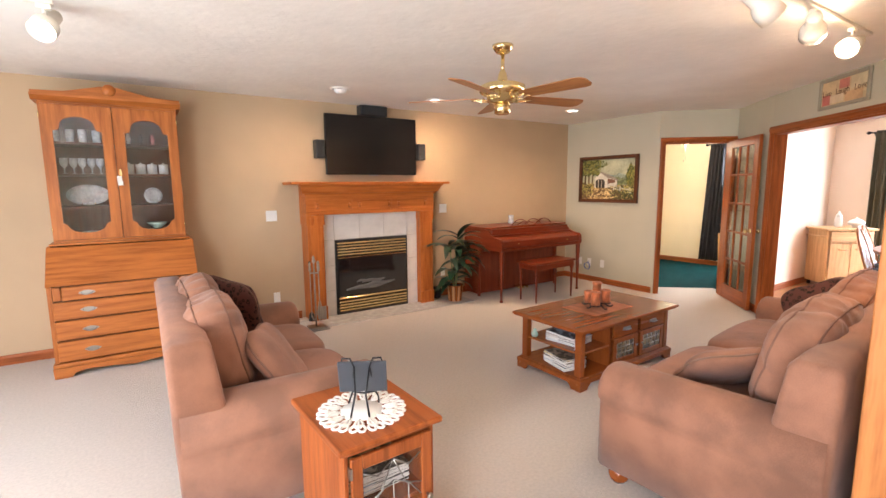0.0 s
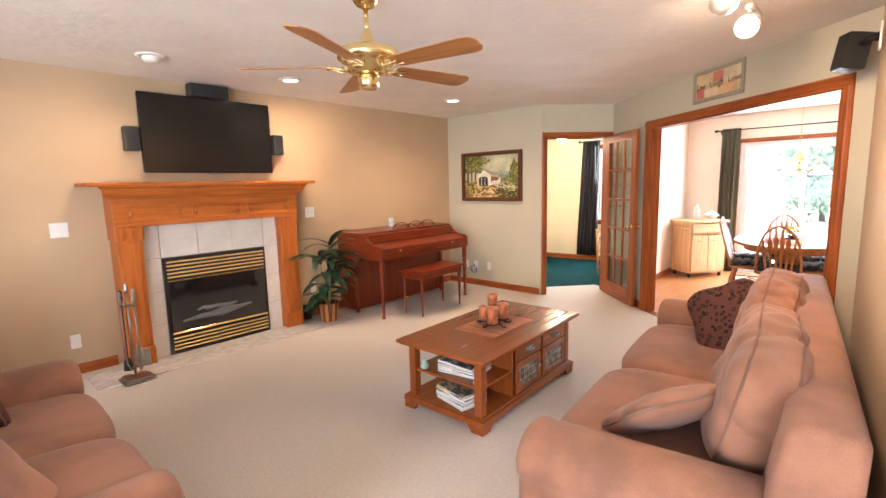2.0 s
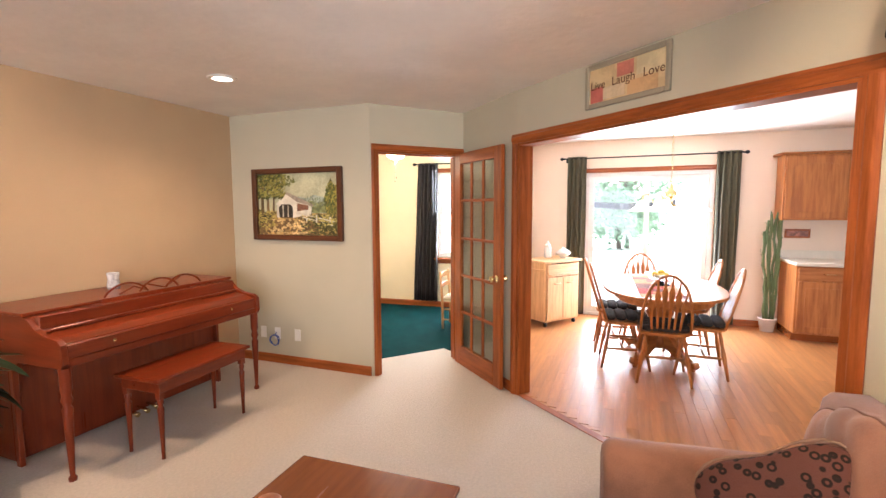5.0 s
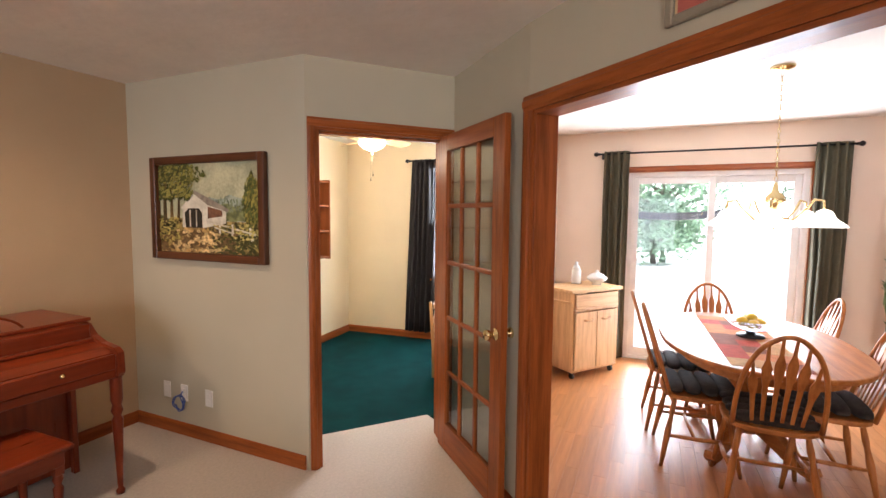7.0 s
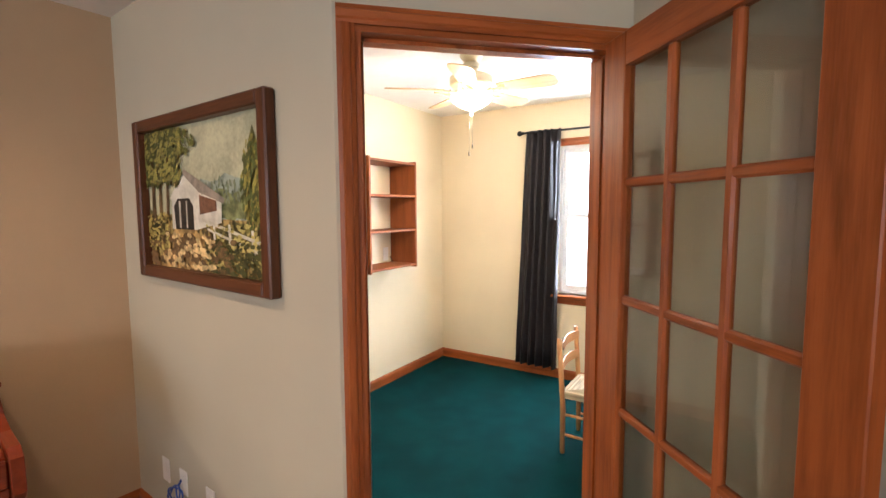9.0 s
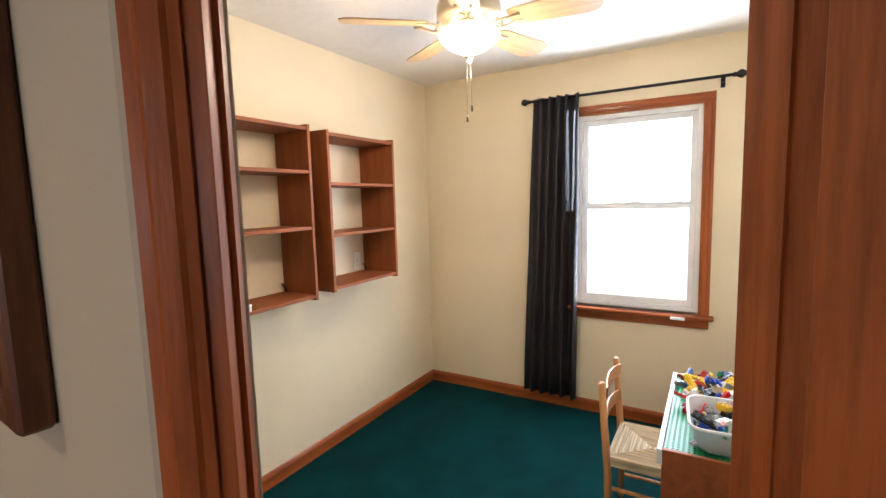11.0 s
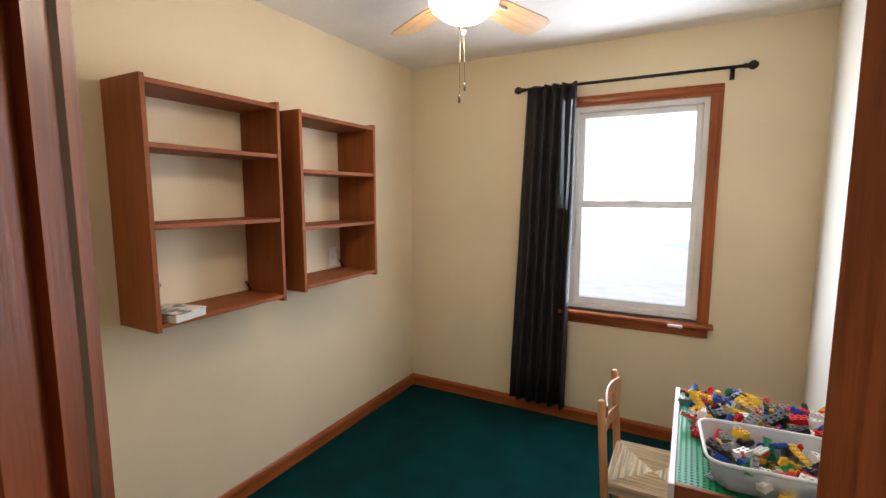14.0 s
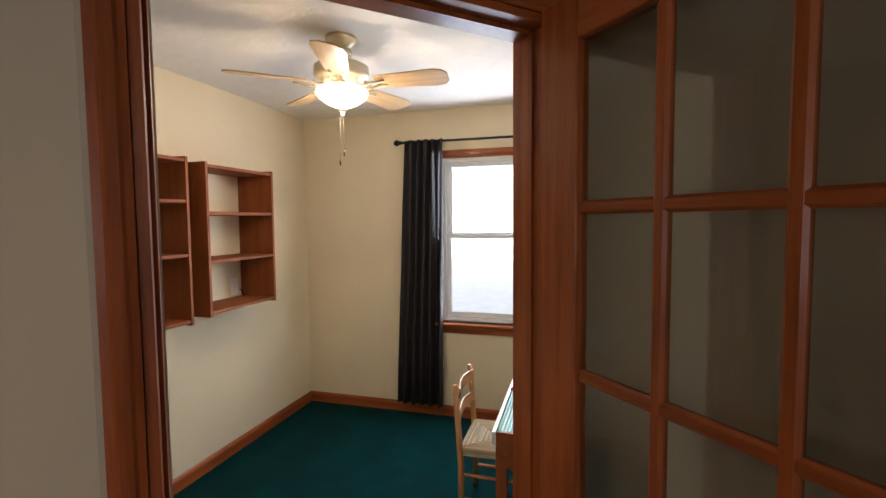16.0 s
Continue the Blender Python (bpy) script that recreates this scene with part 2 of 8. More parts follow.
def tube(bm, pts, r, seg=8, closed=False):
    """A round bar along points; r is a number or a list of radii."""
    pts = [Vector(p) for p in pts]
    n = len(pts)
    rings = []
    up = Vector((0, 0, 1))
    prev = None
    for i, p in enumerate(pts):
        if closed:
            d = pts[(i + 1) % n] - pts[i - 1]
        else:
            d = pts[min(i + 1, n - 1)] - pts[max(i - 1, 0)]
        d = d.normalized() if d.length > 1e-9 else up
        if prev is None:
            u = d.cross(up) if abs(d.z) < 0.9 else d.cross(Vector((1, 0, 0)))
        else:
            u = prev - d * prev.dot(d)
        u = u.normalized()
        prev = u
        v = d.cross(u)
        rad = r[i] if isinstance(r, (list, tuple)) else r
        rings.append([bm.verts.new(p + (u * math.cos(2 * math.pi * k / seg) + v * math.sin(2 * math.pi * k / seg)) * rad) for k in range(seg)])
    pairs = list(zip(rings, rings[1:])) + ([(rings[-1], rings[0])] if closed else [])
    for a, b in pairs:
        for k in range(seg):
            f = bm.faces.new((a[k], a[(k + 1) % seg], b[(k + 1) % seg], b[k]))
            f.smooth = True
    if not closed:
        bm.faces.new(rings[0][::-1])
        bm.faces.new(rings[-1])


def puff(bm, cx, cy, cz, sx, sy, sz, k=4.0, n=12, wrinkle=0.0, m=None, seed=0.0, pinch=0.0, fold=0.0):
    """A padded block: a cube whose sides swell, with half sizes sx, sy, sz."""
    made = {}

    def vert(p):
        key = tuple(round(c, 4) for c in p)
        if key not in made:
            v = Vector(p)
            s = sum(abs(c) ** k for c in v) ** (1 / k)
            v = v / s
            if pinch:
                v.x *= 1 - pinch * (1 - abs(v.y)) * abs(v.x) ** 4
                v.y *= 1 - pinch * (1 - abs(v.x)) * abs(v.y) ** 4
            q = Vector((v.x * sx, v.y * sy, v.z * sz))
            if wrinkle:
                w = noise.noise(Vector((q.x * 5 + seed, q.y * 5, q.z * 5))) + 0.5 * noise.noise(Vector((q.x * 14, q.y * 14 + seed, q.z * 9)))
                q += q.normalized() * w * wrinkle
            if fold:
                u = Vector((q.x * 1.3 + q.z * 1.9 + seed, q.z * 3.4 - q.x * 2.2, q.y * 1.2 + seed))
                w = 1 - abs(noise.noise(u)) * 3.2
                w2 = 1 - abs(noise.noise(u * 2.3 + Vector((9, 3, 1)))) * 3.0
                q -= q.normalized() * fold * (max(0, w) ** 2 + 0.45 * max(0, w2) ** 2)
            q += Vector((cx, cy, cz))
            made[key] = bm.verts.new(m @ q if m is not None else q)
        return made[key]
    g = [-1 + 2 * i / n for i in range(n + 1)]
    for ax in range(3):
        for sgn in (-1, 1):
            for i in range(n):
                for j in range(n):
                    def c(a, b):
                        p = [0, 0, 0]
                        p[ax], p[(ax + 1) % 3], p[(ax + 2) % 3] = sgn, a, b
                        return p
                    q = [vert(c(g[i], g[j])), vert(c(g[i + 1], g[j])), vert(c(g[i + 1], g[j + 1])), vert(c(g[i], g[j + 1]))]
                    f = bm.faces.new(q if sgn > 0 else q[::-1])
                    f.smooth = True


def mesh_of(name, bm, material):
    me = bpy.data.meshes.new(name)
    bm.to_mesh(me)
    bm.free()
    for mm in (material if isinstance(material, (list, tuple)) else [material]):
        me.materials.append(mm)
    return me


def part(name, bm, material, parent=None, label="", at=None):
    ob = new(name, mesh_of(name, bm, material))
    if parent is not None:
        ob.parent = parent
    if at is not None:
        ob.matrix_basis = at
    if label:
        ob["label"] = label
    return ob


def bpart(name, parent, material, *boxes, bev=0.0, label=""):
    bm = bmesh.new()
    for b in boxes:
        box(bm, *b, bev=bev)
    return part(name, bm, material, parent, label)


def thing(name, x, y, z=0.0, rz=0.0, label="", category="", group="", m=None):
    ob = new(name)
    ob.empty_display_size = 0.1
    ob.matrix_basis = m if m is not None else pose(x, y, z, 0, 0, rz)
    return tagged(ob, label, category, group)


def structure(name, bm, material, label="", at=None):
    ob = part(name, bm, material, None, label, at)
    ob["kind"] = "structure"
    return ob


def smooth(ob):
    for p in ob.data.polygons:
        p.use_smooth = True
    return ob


# ---- large structure ----
H = 2.44
P, D, M, E = Vector((5.75, 3.37)), Vector((6.47, 2.745)), Vector((5.815, 2.095)), Vector((4.32, 0.29))


def frame2(a, b):
    """A pose whose x runs from a to b, y to the left of that way."""
    d = (b - a).normalized()
    return Matrix(((d.x, -d.y, 0, a.x), (d.y, d.x, 0, a.y), (0, 0, 1, 0), (0, 0, 0, 1)))


def wall_panel(bm, length, y0, y1, gaps=()):
    """A wall along x with gaps (x0, x1, z0, z1), built of butted blocks."""
    x = 0.0
    for g0, g1, z0, z1 in sorted(gaps):
        if g0 > x:
            box(bm, x, g0, y0, y1, 0, H)
        if z0 > 0:
            box(bm, g0, g1, y0, y1, 0, z0)
        if z1 < H:
            box(bm, g0, g1, y0, y1, z1, H)
        x = g1
    if length > x:
        box(bm, x, length, y0, y1, 0, H)


def wall(name, a, b, paint, y0, y1, gaps=(), label=""):
    bm = bmesh.new()
    a, b = Vector(a), Vector(b)
    wall_panel(bm, (b - a).length, y0, y1, gaps)
    return structure(name, bm, paint, label, frame2(a, b))


# living room: each wall runs so that its room lies to the right of its way
wall("wall_fireplace", (-2.7, 4.95), (5.75, 4.95), TAN, 0, 0.14, label="tan painted wall behind the fireplace")
wall("wall_picture", (5.75, 5.09), (5.75, 3.37), SAGE, 0, 0.12, label="sage painted wall with the framed painting")
MD, ME = frame2(P, D), frame2(M, E)
LD, LE = (D - P).length, (E - D).length
DO0, DO1, DOZ = 0.062, LD - 0.057, 2.045
wall("wall_office_door", P, D, SAGE, 0, 0.12, [(DO0, DO1, 0, DOZ)], "short angled sage wall round the office door")
OP0, OP1, OPZ = 0.046, 2.148, 2.03
wall("wall_beside_door", D, M, SAGE, 0, 0.12, label="short sage wall behind the open door")
wall("wall_dining_opening", M, E, SAGE, 0, 0.12, [(OP0, OP1, 0, OPZ)], "angled sage wall with the wide cased opening")
wall("wall_behind_sofa", (4.32, 0.29), (1.80, 0.14), TAN, 0, 0.12, label="tan wall behind the long sofa")
# the first gap is cut only to go with the added foyer fill lamp
wall("wall_window_side", (-2.7, -3.3), (-2.7, 4.95), TAN, 0, 0.12, [(0.9, 2.5, 0.1, 2.3), (3.3, 5.9, 0.1, 2.1)], "tan wall with a wide window")
wall("wall_foyer", (8.95, -3.3), (-2.7, -3.3), SAGE, 0, 0.12, label="plain wall at the back of the house")
# office: its two outer walls stand a few degrees off the house's square
OFF = pose(8.631, 5.127, 0, 0, 0, 4.2) @ pose(-8.77, -5.14, 0)


def off(x, y):
    return tuple((OFF @ Vector((x, y, 0))).xy)


def settle(before):
    """Carries all top-level objects made since then into the office's frame."""
    for ob in list(bpy.data.objects):
        if ob.name not in before and ob.parent is None:
            ob.matrix_basis = OFF @ ob.matrix_basis


wall("wall_office_shelves", off(5.995, 5.14), off(8.77, 5.14), CREAM, 0, 0.12, label="cream wall with the hanging shelves")
wall("wall_office_window", off(8.77, 5.26), off(8.77, 2.60), CREAM, 0, 0.12, [(1.335, 2.09, 0.765, 2.06)], "cream wall with the double hung window")
# side wall paint is paler and cooler than CREAM to imitate daylight on it
wall("wall_office_side", (8.84, 2.635), (6.60, 2.635), mat("daylit_cream_wall_paint", (0.76, 0.73, 0.63), 0.75, 0.05, 1.2, 0.12, 220.0, dist=0.003), 0, 0.06, label="cream office side wall with window daylight put into its paint")
wall("wall_dining_side", (6.50, 2.50), (8.95, 2.50), PEACH, 0, 0.06, label="pale dining room side wall")
wall("wall_dining_window", (8.95, 2.62), (8.95, -3.3), PEACH, 0, 0.12, [(0.86, 2.44, 0, 2.005)], "pale wall with the sliding glass door")

# skins in the neighbouring room's paint on the back of shared walls
def skin(name, a, b, paint, y0, gaps=()):
    return wall(name, a, b, paint, y0, y0 + 0.006, gaps, "thin coat of another paint on the back of a shared wall")


skin("wall_paint_office_left", (5.75, 5.09), (5.75, 3.45), CREAM, 0.1205)
skin("wall_paint_office_door", P, D, CREAM, 0.1205, [(DO0, DO1, 0, DOZ)])
skin("wall_paint_dining_side", D, M, PEACH, 0.1205)
skin("wall_paint_dining", M, E, PEACH, 0.1205, [(OP0, OP1, 0, OPZ)])

bm = bmesh.new()
box(bm, -2.9, 9.07, -3.45, 5.25, -0.12, -0.02)
structure("subfloor", bm, GROUT, "slab under the floors")


def flat(name, pts, z0, z1, m, label):
    bm = bmesh.new()
    prism(bm, pts, "z", z0, z1)
    return structure(name, bm, m, label)


nD = Vector((-(D - P).y, (D - P).x)).normalized()
nE = Vector((-(E - M).y, (E - M).x)).normalized()
seam = 0.42
g0, g1 = P + nD * seam, D + nD * seam
c0, c1 = M + nE * 0.06, E + nE * 0.06
flat("floor_carpet_living", [(-2.7, -3.3), (2.2, -3.3), (2.2, 0.10), (4.36, 0.20), tuple(c0 - (c0 - c1) * 0.985), tuple(c0), (6.50, 2.66), tuple(g1), tuple(g0), (5.80, 3.62), (5.80, 4.97), (-2.7, 4.97)], -0.02, 0.0, CARPET, "beige cut pile carpet")
flat("floor_carpet_office", [(5.80, 3.62), tuple(g0), tuple(g1), (6.60, 2.60), (8.86, 2.60), (8.70, 5.20), (5.80, 5.20)], -0.02, 0.0, GREEN, "deep green office carpet")
flat("ceiling", [(-2.8, -3.4), (9.05, -3.4), (9.05, 5.2), (-2.8, 5.2)], H, H + 0.1, CEIL, "white ceiling with knockdown texture")
flat("hearth", [(1.15, 4.42), (3.50, 4.42), (3.50, 4.80), (1.15, 4.80)], 0.0, 0.006, STONE, "pale stone hearth slab flush with the carpet")

# hardwood: planks of uneven length, each its own piece
HARD = mat("oak_floor_plank", (0.43, 0.180, 0.062), 0.36, 0.2, 26.0, 0.05, 140.0, stretch=(0.07, 1, 1), dark=(0.36, 0.145, 0.048), coat=0.0, rand=0.13)


# ---- trim ----
def strip_part(name, m4, x0, x1, y0, y1, z0, z1, axis="x", bev=0.004, label="", prof=None):
    bm = bmesh.new()
    box(bm, x0, x1, y0, y1, z0, z1, bev=bev)
    return structure(name, bm, TRIM[axis], label, m4)


def baseboard(a, b, side=-1):
    a, b = Vector(a), Vector(b)
    bm = bmesh.new()
    L = (b - a).length
    s = side
    prism(bm, [(0, 0), (s * 0.014, 0), (s * 0.014, 0.065), (s * 0.009, 0.078), (s * 0.004, 0.085), (0, 0.085)], "x", 0, L)
    return structure("baseboard", bm, TRIM["x"], "stained oak baseboard", frame2(a, b))


def casing(name, m4, x0, x1, z1, y, out, w=0.065, foot=0.0, sill=False):
    """Door or opening trim round x0..x1 up to z1 on the face y, proud by out. Stepped outline."""
    o = abs(out)
    s = 1 if out > 0 else -1
    for a, b in ((x0 - w, x0), (x1, x1 + w)):
        bm = bmesh.new()
        left = a < x0
        q = [(0, 0), (0, 0.55), (0.25, 0.7), (0.35, 1.0), (0.7, 0.9), (0.8, 0.6), (1, 0.5), (1, 0)]
        pts = [((a + u * w) if left else (b - u * w), y + s * o * v) for u, v in q]
        prism(bm, pts, "z", foot, z1)
        structure(name, bm, TRIM["z"], "stained oak casing", m4)
    bm = bmesh.new()
    prism(bm, [(y + s * o * v, z1 + w - u * w) for u, v in q], "x", x0 - w, x1 + w)
    structure(name, bm, TRIM["x"], "stained oak head casing", m4)


def jamb(name, m4, x0, x1, z1, y0, y1, t=0.018):
    bm = bmesh.new()
    box(bm, x0, x0 + t, y0, y1, 0, z1 - t, bev=0.001)
    box(bm, x1 - t, x1, y0, y1, 0, z1 - t, bev=0.001)
    structure(name, bm, TRIM["z"], "stained oak jamb", m4)
    bm = bmesh.new()
    box(bm, x0, x1, y0, y1, z1 - t, z1, bev=0.001)
    structure(name, bm, TRIM["x"], "stained oak head jamb", m4)


jamb("door_jamb", MD, DO0, DO1, DOZ, -0.002, 0.128)
casing("door_trim", MD, DO0, DO1, DOZ, -0.0005, -0.02, w=0.052)
casing("door_trim", MD, DO0, DO1, DOZ, 0.127, 0.02, w=0.052)
bm = bmesh.new()
for xx in (DO0 + 0.018, DO1 - 0.025):
    box(bm, xx, xx + 0.007, 0.045, 0.08, 0, DOZ - 0.03)
box(bm, DO0 + 0.03, DO1 - 0.03, 0.045, 0.08, DOZ - 0.03, DOZ - 0.0185)
structure("door_stop", bm, TRIM["z"], "oak door stop", MD)
jamb("opening_jamb", ME, OP0, OP1, OPZ, -0.002, 0.128)
casing("opening_trim", ME, OP0, OP1, OPZ, -0.0005, -0.02, w=0.072)
casing("opening_trim", ME, OP0, OP1, OPZ, 0.127, 0.02, w=0.072)

# wood-cased end of the wall behind the sofa
bm = bmesh.new()
box(bm, 2.522, 2.545, -0.015, 0.135, 0, H - 0.001, bev=0.004)
structure("wall_end_trim", bm, OAK["z"], "golden oak board on the end of the sofa wall", frame2(Vector((4.32, 0.29)), Vector((1.80, 0.14))))

baseboard((-2.7, 4.95), (1.40, 4.95))
baseboard((3.03, 4.95), (5.75, 4.95))
baseboard((5.75, 4.95), (5.75, 3.39))
baseboard(D + (M - D).normalized() * 0.02, M)
baseboard(M + (E - M).normalized() * (OP1 + 0.074), E)
baseboard(off(6.02, 5.14), off(8.77, 5.14))
baseboard(off(8.77, 5.14), off(8.77, 2.655))
baseboard((8.80, 2.635), (6.80, 2.635))
baseboard((5.877, 4.90), (5.877, 3.62), -1)
baseboard((6.50, 2.50), (8.95, 2.50))
baseboard((8.95, 2.50), (8.95, 1.83))
baseboard((8.95, 0.11), (8.95, -0.56))


# ---- french door ----
def panel_grid(bm, x0, x1, y0, y1, z0, z1, cols, rows, bar):
    w, h = (x1 - x0 - bar * (cols - 1)) / cols, (z1 - z0 - bar * (rows - 1)) / rows
    for i in range(1, cols):
        x = x0 + i * w + (i - 1) * bar
        box(bm, x, x + bar, y0, y1, z0, z1, bev=0.003)
    for j in range(1, rows):
        z = z0 + j * h + (j - 1) * bar
        box(bm, x0, x1, y0 + 0.001, y1 - 0.001, z, z + bar, bev=0.003)
    return w, h


LW = 0.82
leaf = thing("door_office", 6.362, 2.800, 0.012, 226.7, "open stained oak french door with fifteen clear panes", "door")
leaf["kind"] = "structure"
S, T = 0.115, 0.036
bpart("stile", leaf, TRIM["z"], (0, S, 0, T, 0, 2.024), bev=0.003)
bpart("stile", leaf, TRIM["z"], (LW - S, LW, 0, T, 0, 2.024), bev=0.003)
bpart("top_rail", leaf, TRIM["x"], (S, LW - S, 0, T, 1.925, 2.024), bev=0.002)
bpart("bottom_rail", leaf, TRIM["x"], (S, LW - S, 0, T, 0, 0.185), bev=0.002)
pw, ph = (LW - 2 * S - 0.056) / 3, (1.74 - 0.112) / 5
for i in (1, 2):
    x = S + i * pw + (i - 1) * 0.028
    bpart("glazing_bar", leaf, TRIM["z"], (x, x + 0.028, 0.006, T - 0.006, 0.185, 1.925), bev=0.006)
for j in range(1, 5):
    z = 0.185 + j * ph + (j - 1) * 0.028
    bpart("glazing_bar", leaf, TRIM["x"], (S, LW - S, 0.007, T - 0.007, z, z + 0.028), bev=0.006)
pane_me = None
for i in range(3):
    for j in range(5):
        if pane_me is None:
            bm = bmesh.new()
            box(bm, 0, pw + 0.004, -0.0015, 0.0015, 0, ph + 0.004)
            pane_me = mesh_of("pane", bm, DOORGLASS)
        ob = new("pane", pane_me)
        ob.parent = leaf
        ob.matrix_basis = pose(S + i * (pw + 0.028) - 0.002, T / 2, 0.185 + j * (ph + 0.028) - 0.002)
for sgn, yy in ((-1, 0), (1, T)):
    bm = bmesh.new()
    lathe(bm, [(0.0, 0), (0.032, 0), (0.030, 0.007), (0.011, 0.010), (0.010, 0.028), (0.022, 0.036), (0.029, 0.050), (0.024, 0.064), (0, 0.068)], 20, m=pose(LW - 0.055, yy, 0.93, 90 if sgn < 0 else -90, 0, 0))
    part("door_knob", bm, BRASS, leaf, "polished brass knob")
for z in (0.25, 1.0, 1.78):
    bm = bmesh.new()
    tube(bm, [(-0.006, T + 0.004, z - 0.045), (-0.006, T + 0.004, z + 0.045)], 0.006)
    part("hinge", bm, BRASS, leaf, "brass hinge")


# ---- windows ----
def curtain(name, x, y0, y1, z0, z1, material, label, waves=5, amp=0.03, flare=0.0, lean=0.0):
    ob = thing(name, x, (y0 + y1) / 2, 0, 0, label, "curtain")
    bm = bmesh.new()
    n, rows = waves * 12, 14
    w = y1 - y0
    grid = []
    for r in range(rows + 1):
        f = r / rows
        row = []
        for i in range(n + 1):
            u = i / n - 0.5
            ph = u * waves * 2 * math.pi + 1.9 * noise.noise(Vector((u * 4.5 + x, f * 0.9, y0)))
            a = amp * (0.62 + 0.5 * f + 0.75 * noise.noise(Vector((u * 5, f * 1.2, x + y0))))
            y = u * w * (1 + flare * f) + lean * f + 0.006 * noise.noise(Vector((u * 7, f * 5, 1)))
            row.append(bm.verts.new((math.sin(ph + 0.5 * noise.noise(Vector((u * 2, f * 1.5, 3)))) * a, y, z1 + (z0 - z1) * f)))
        grid.append(row)
    for a, b in zip(grid, grid[1:]):
        for i in range(n):
            bm.faces.new((a[i], a[i + 1], b[i + 1], b[i])).smooth = True
    o = part("panel", bm, material, ob)
    s = o.modifiers.new("cloth", "SOLIDIFY")
    s.thickness = 0.004
    return ob


def rod(x, y0, y1, z, brackets, label):
    ob = thing("curtain_rod", x, (y0 + y1) / 2, z, 0, label, "curtain rod")
    bm = bmesh.new()
    h = (y1 - y0) / 2
    tube(bm, [(0, -h, 0), (0, h, 0)], 0.009)
    part("pole", bm, IRON, ob)
    for s in (-1, 1):
        bm = bmesh.new()
        lathe(bm, [(0, 0), (0.012, 0), (0.014, 0.01), (0.010, 0.015), (0.022, 0.03), (0.024, 0.045), (0.012, 0.062), (0, 0.066)], 14, m=pose(0, s * h, 0, -90 * s, 0, 0))
        part("finial", bm, IRON, ob)
    for b in brackets:
        bm = bmesh.new()
        tube(bm, [(0, b, -0.010), (0.03, b, -0.02), (0.078, b, -0.02)], 0.006)
        box(bm, 0.070, 0.078, b - 0.012, b + 0.012, -0.05, 0.01)
        part("bracket", bm, IRON, ob)
    return ob


# sliding door, opening y 0.18..1.76
sd = thing("sliding_door", 8.98, 0.97, 0, 0, "white vinyl sliding glass patio door", "door")
sd["kind"] = "structure"
HW = 0.79
bpart("frame", sd, WFRAME, (0, 0.09, -HW, -HW + 0.05, 0, 2.005), (0, 0.09, HW - 0.05, HW, 0, 2.005), (0, 0.09, -HW + 0.05, HW - 0.05, 1.955, 2.005), (0, 0.09, -HW + 0.05, HW - 0.05, 0, 0.035), bev=0.003)
for k, (a, b, dx) in enumerate(((-HW + 0.05, 0.03, 0.05), (-0.03, HW - 0.05, 0.015))):
    bpart("sash", sd, WFRAME, (dx, dx + 0.03, a, a + 0.06, 0.036, 1.954), (dx, dx + 0.03, b - 0.06, b, 0.036, 1.954), (dx, dx + 0.03, a + 0.06, b - 0.06, 1.885, 1.954), (dx, dx + 0.03, a + 0.06, b - 0.06, 0.036, 0.12), bev=0.003)
    o = bpart("pane", sd, GLASS, (dx + 0.012, dx + 0.016, a + 0.06, b - 0.06, 0.12, 1.885))
    o.visible_shadow = False
MW = frame2(Vector((8.95, 2.62)), Vector((8.95, -3.3)))
casing("sliding_door_trim", MW, 0.86, 2.44, 2.005, -0.0005, -0.018, w=0.06)
curtain("curtain", 8.86, 1.755, 2.005, 0.02, 2.225, CURTG, "dark green full length curtain at the sliding door", 4, 0.032)
curtain("curtain", 8.86, -0.08, 0.185, 0.02, 2.225, CURTG, "dark green full length curtain at the sliding door", 4, 0.032)
rod(8.86, -0.10, 2.045, 2.20, (-1.05, 1.05), "black curtain rod over the sliding door")

# office window, opening y 3.12..3.80
mark = {o.name for o in bpy.data.objects}
ow = thing("window_office", 8.79, 3.5475, 0.015, 0, "white double hung window in an oak surround", "window")
ow["kind"] = "structure"
HW = 0.3775
bpart("window_frame", ow, WFRAME, (0.0, 0.09, -HW, -HW + 0.03, 0.76, 2.045), (0.0, 0.09, HW - 0.03, HW, 0.76, 2.045), (0.0, 0.09, -HW + 0.03, HW - 0.03, 2.015, 2.045), (0.0, 0.09, -HW + 0.03, HW - 0.03, 0.76, 0.79), bev=0.002)
for z0, z1, dx in ((0.79, 1.45, 0.012), (1.42, 2.015, 0.045)):
    bpart("sash", ow, WFRAME, (dx, dx + 0.028, -HW + 0.03, -HW + 0.065, z0, z1), (dx, dx + 0.028, HW - 0.065, HW - 0.03, z0, z1), (dx, dx + 0.028, -HW + 0.065, HW - 0.065, z1 - 0.032, z1), (dx, dx + 0.028, -HW + 0.065, HW - 0.065, z0, z0 + 0.04), bev=0.002)
    o = bpart("pane", ow, GLASS, (dx + 0.012, dx + 0.015, -HW + 0.065, HW - 0.065, z0 + 0.04, z1 - 0.032))
    o.visible_shadow = False
bpart("sash_lock", ow, WHITE, (-0.004, 0.012, -0.03, 0.03, 1.452, 1.468), bev=0.002)
MOW = frame2(Vector((8.77, 5.26)), Vector((8.77, 2.55)))
casing("window_trim", MOW, 1.335, 2.09, 2.06, -0.0005, -0.018, w=0.062, foot=0.765)
bm = bmesh.new()
box(bm, 8.715, 8.805, 3.085, 4.02, 0.74, 0.765, bev=0.005)
structure("window_sill", bm, TRIM["y"], "stained oak window stool")
bm = bmesh.new()
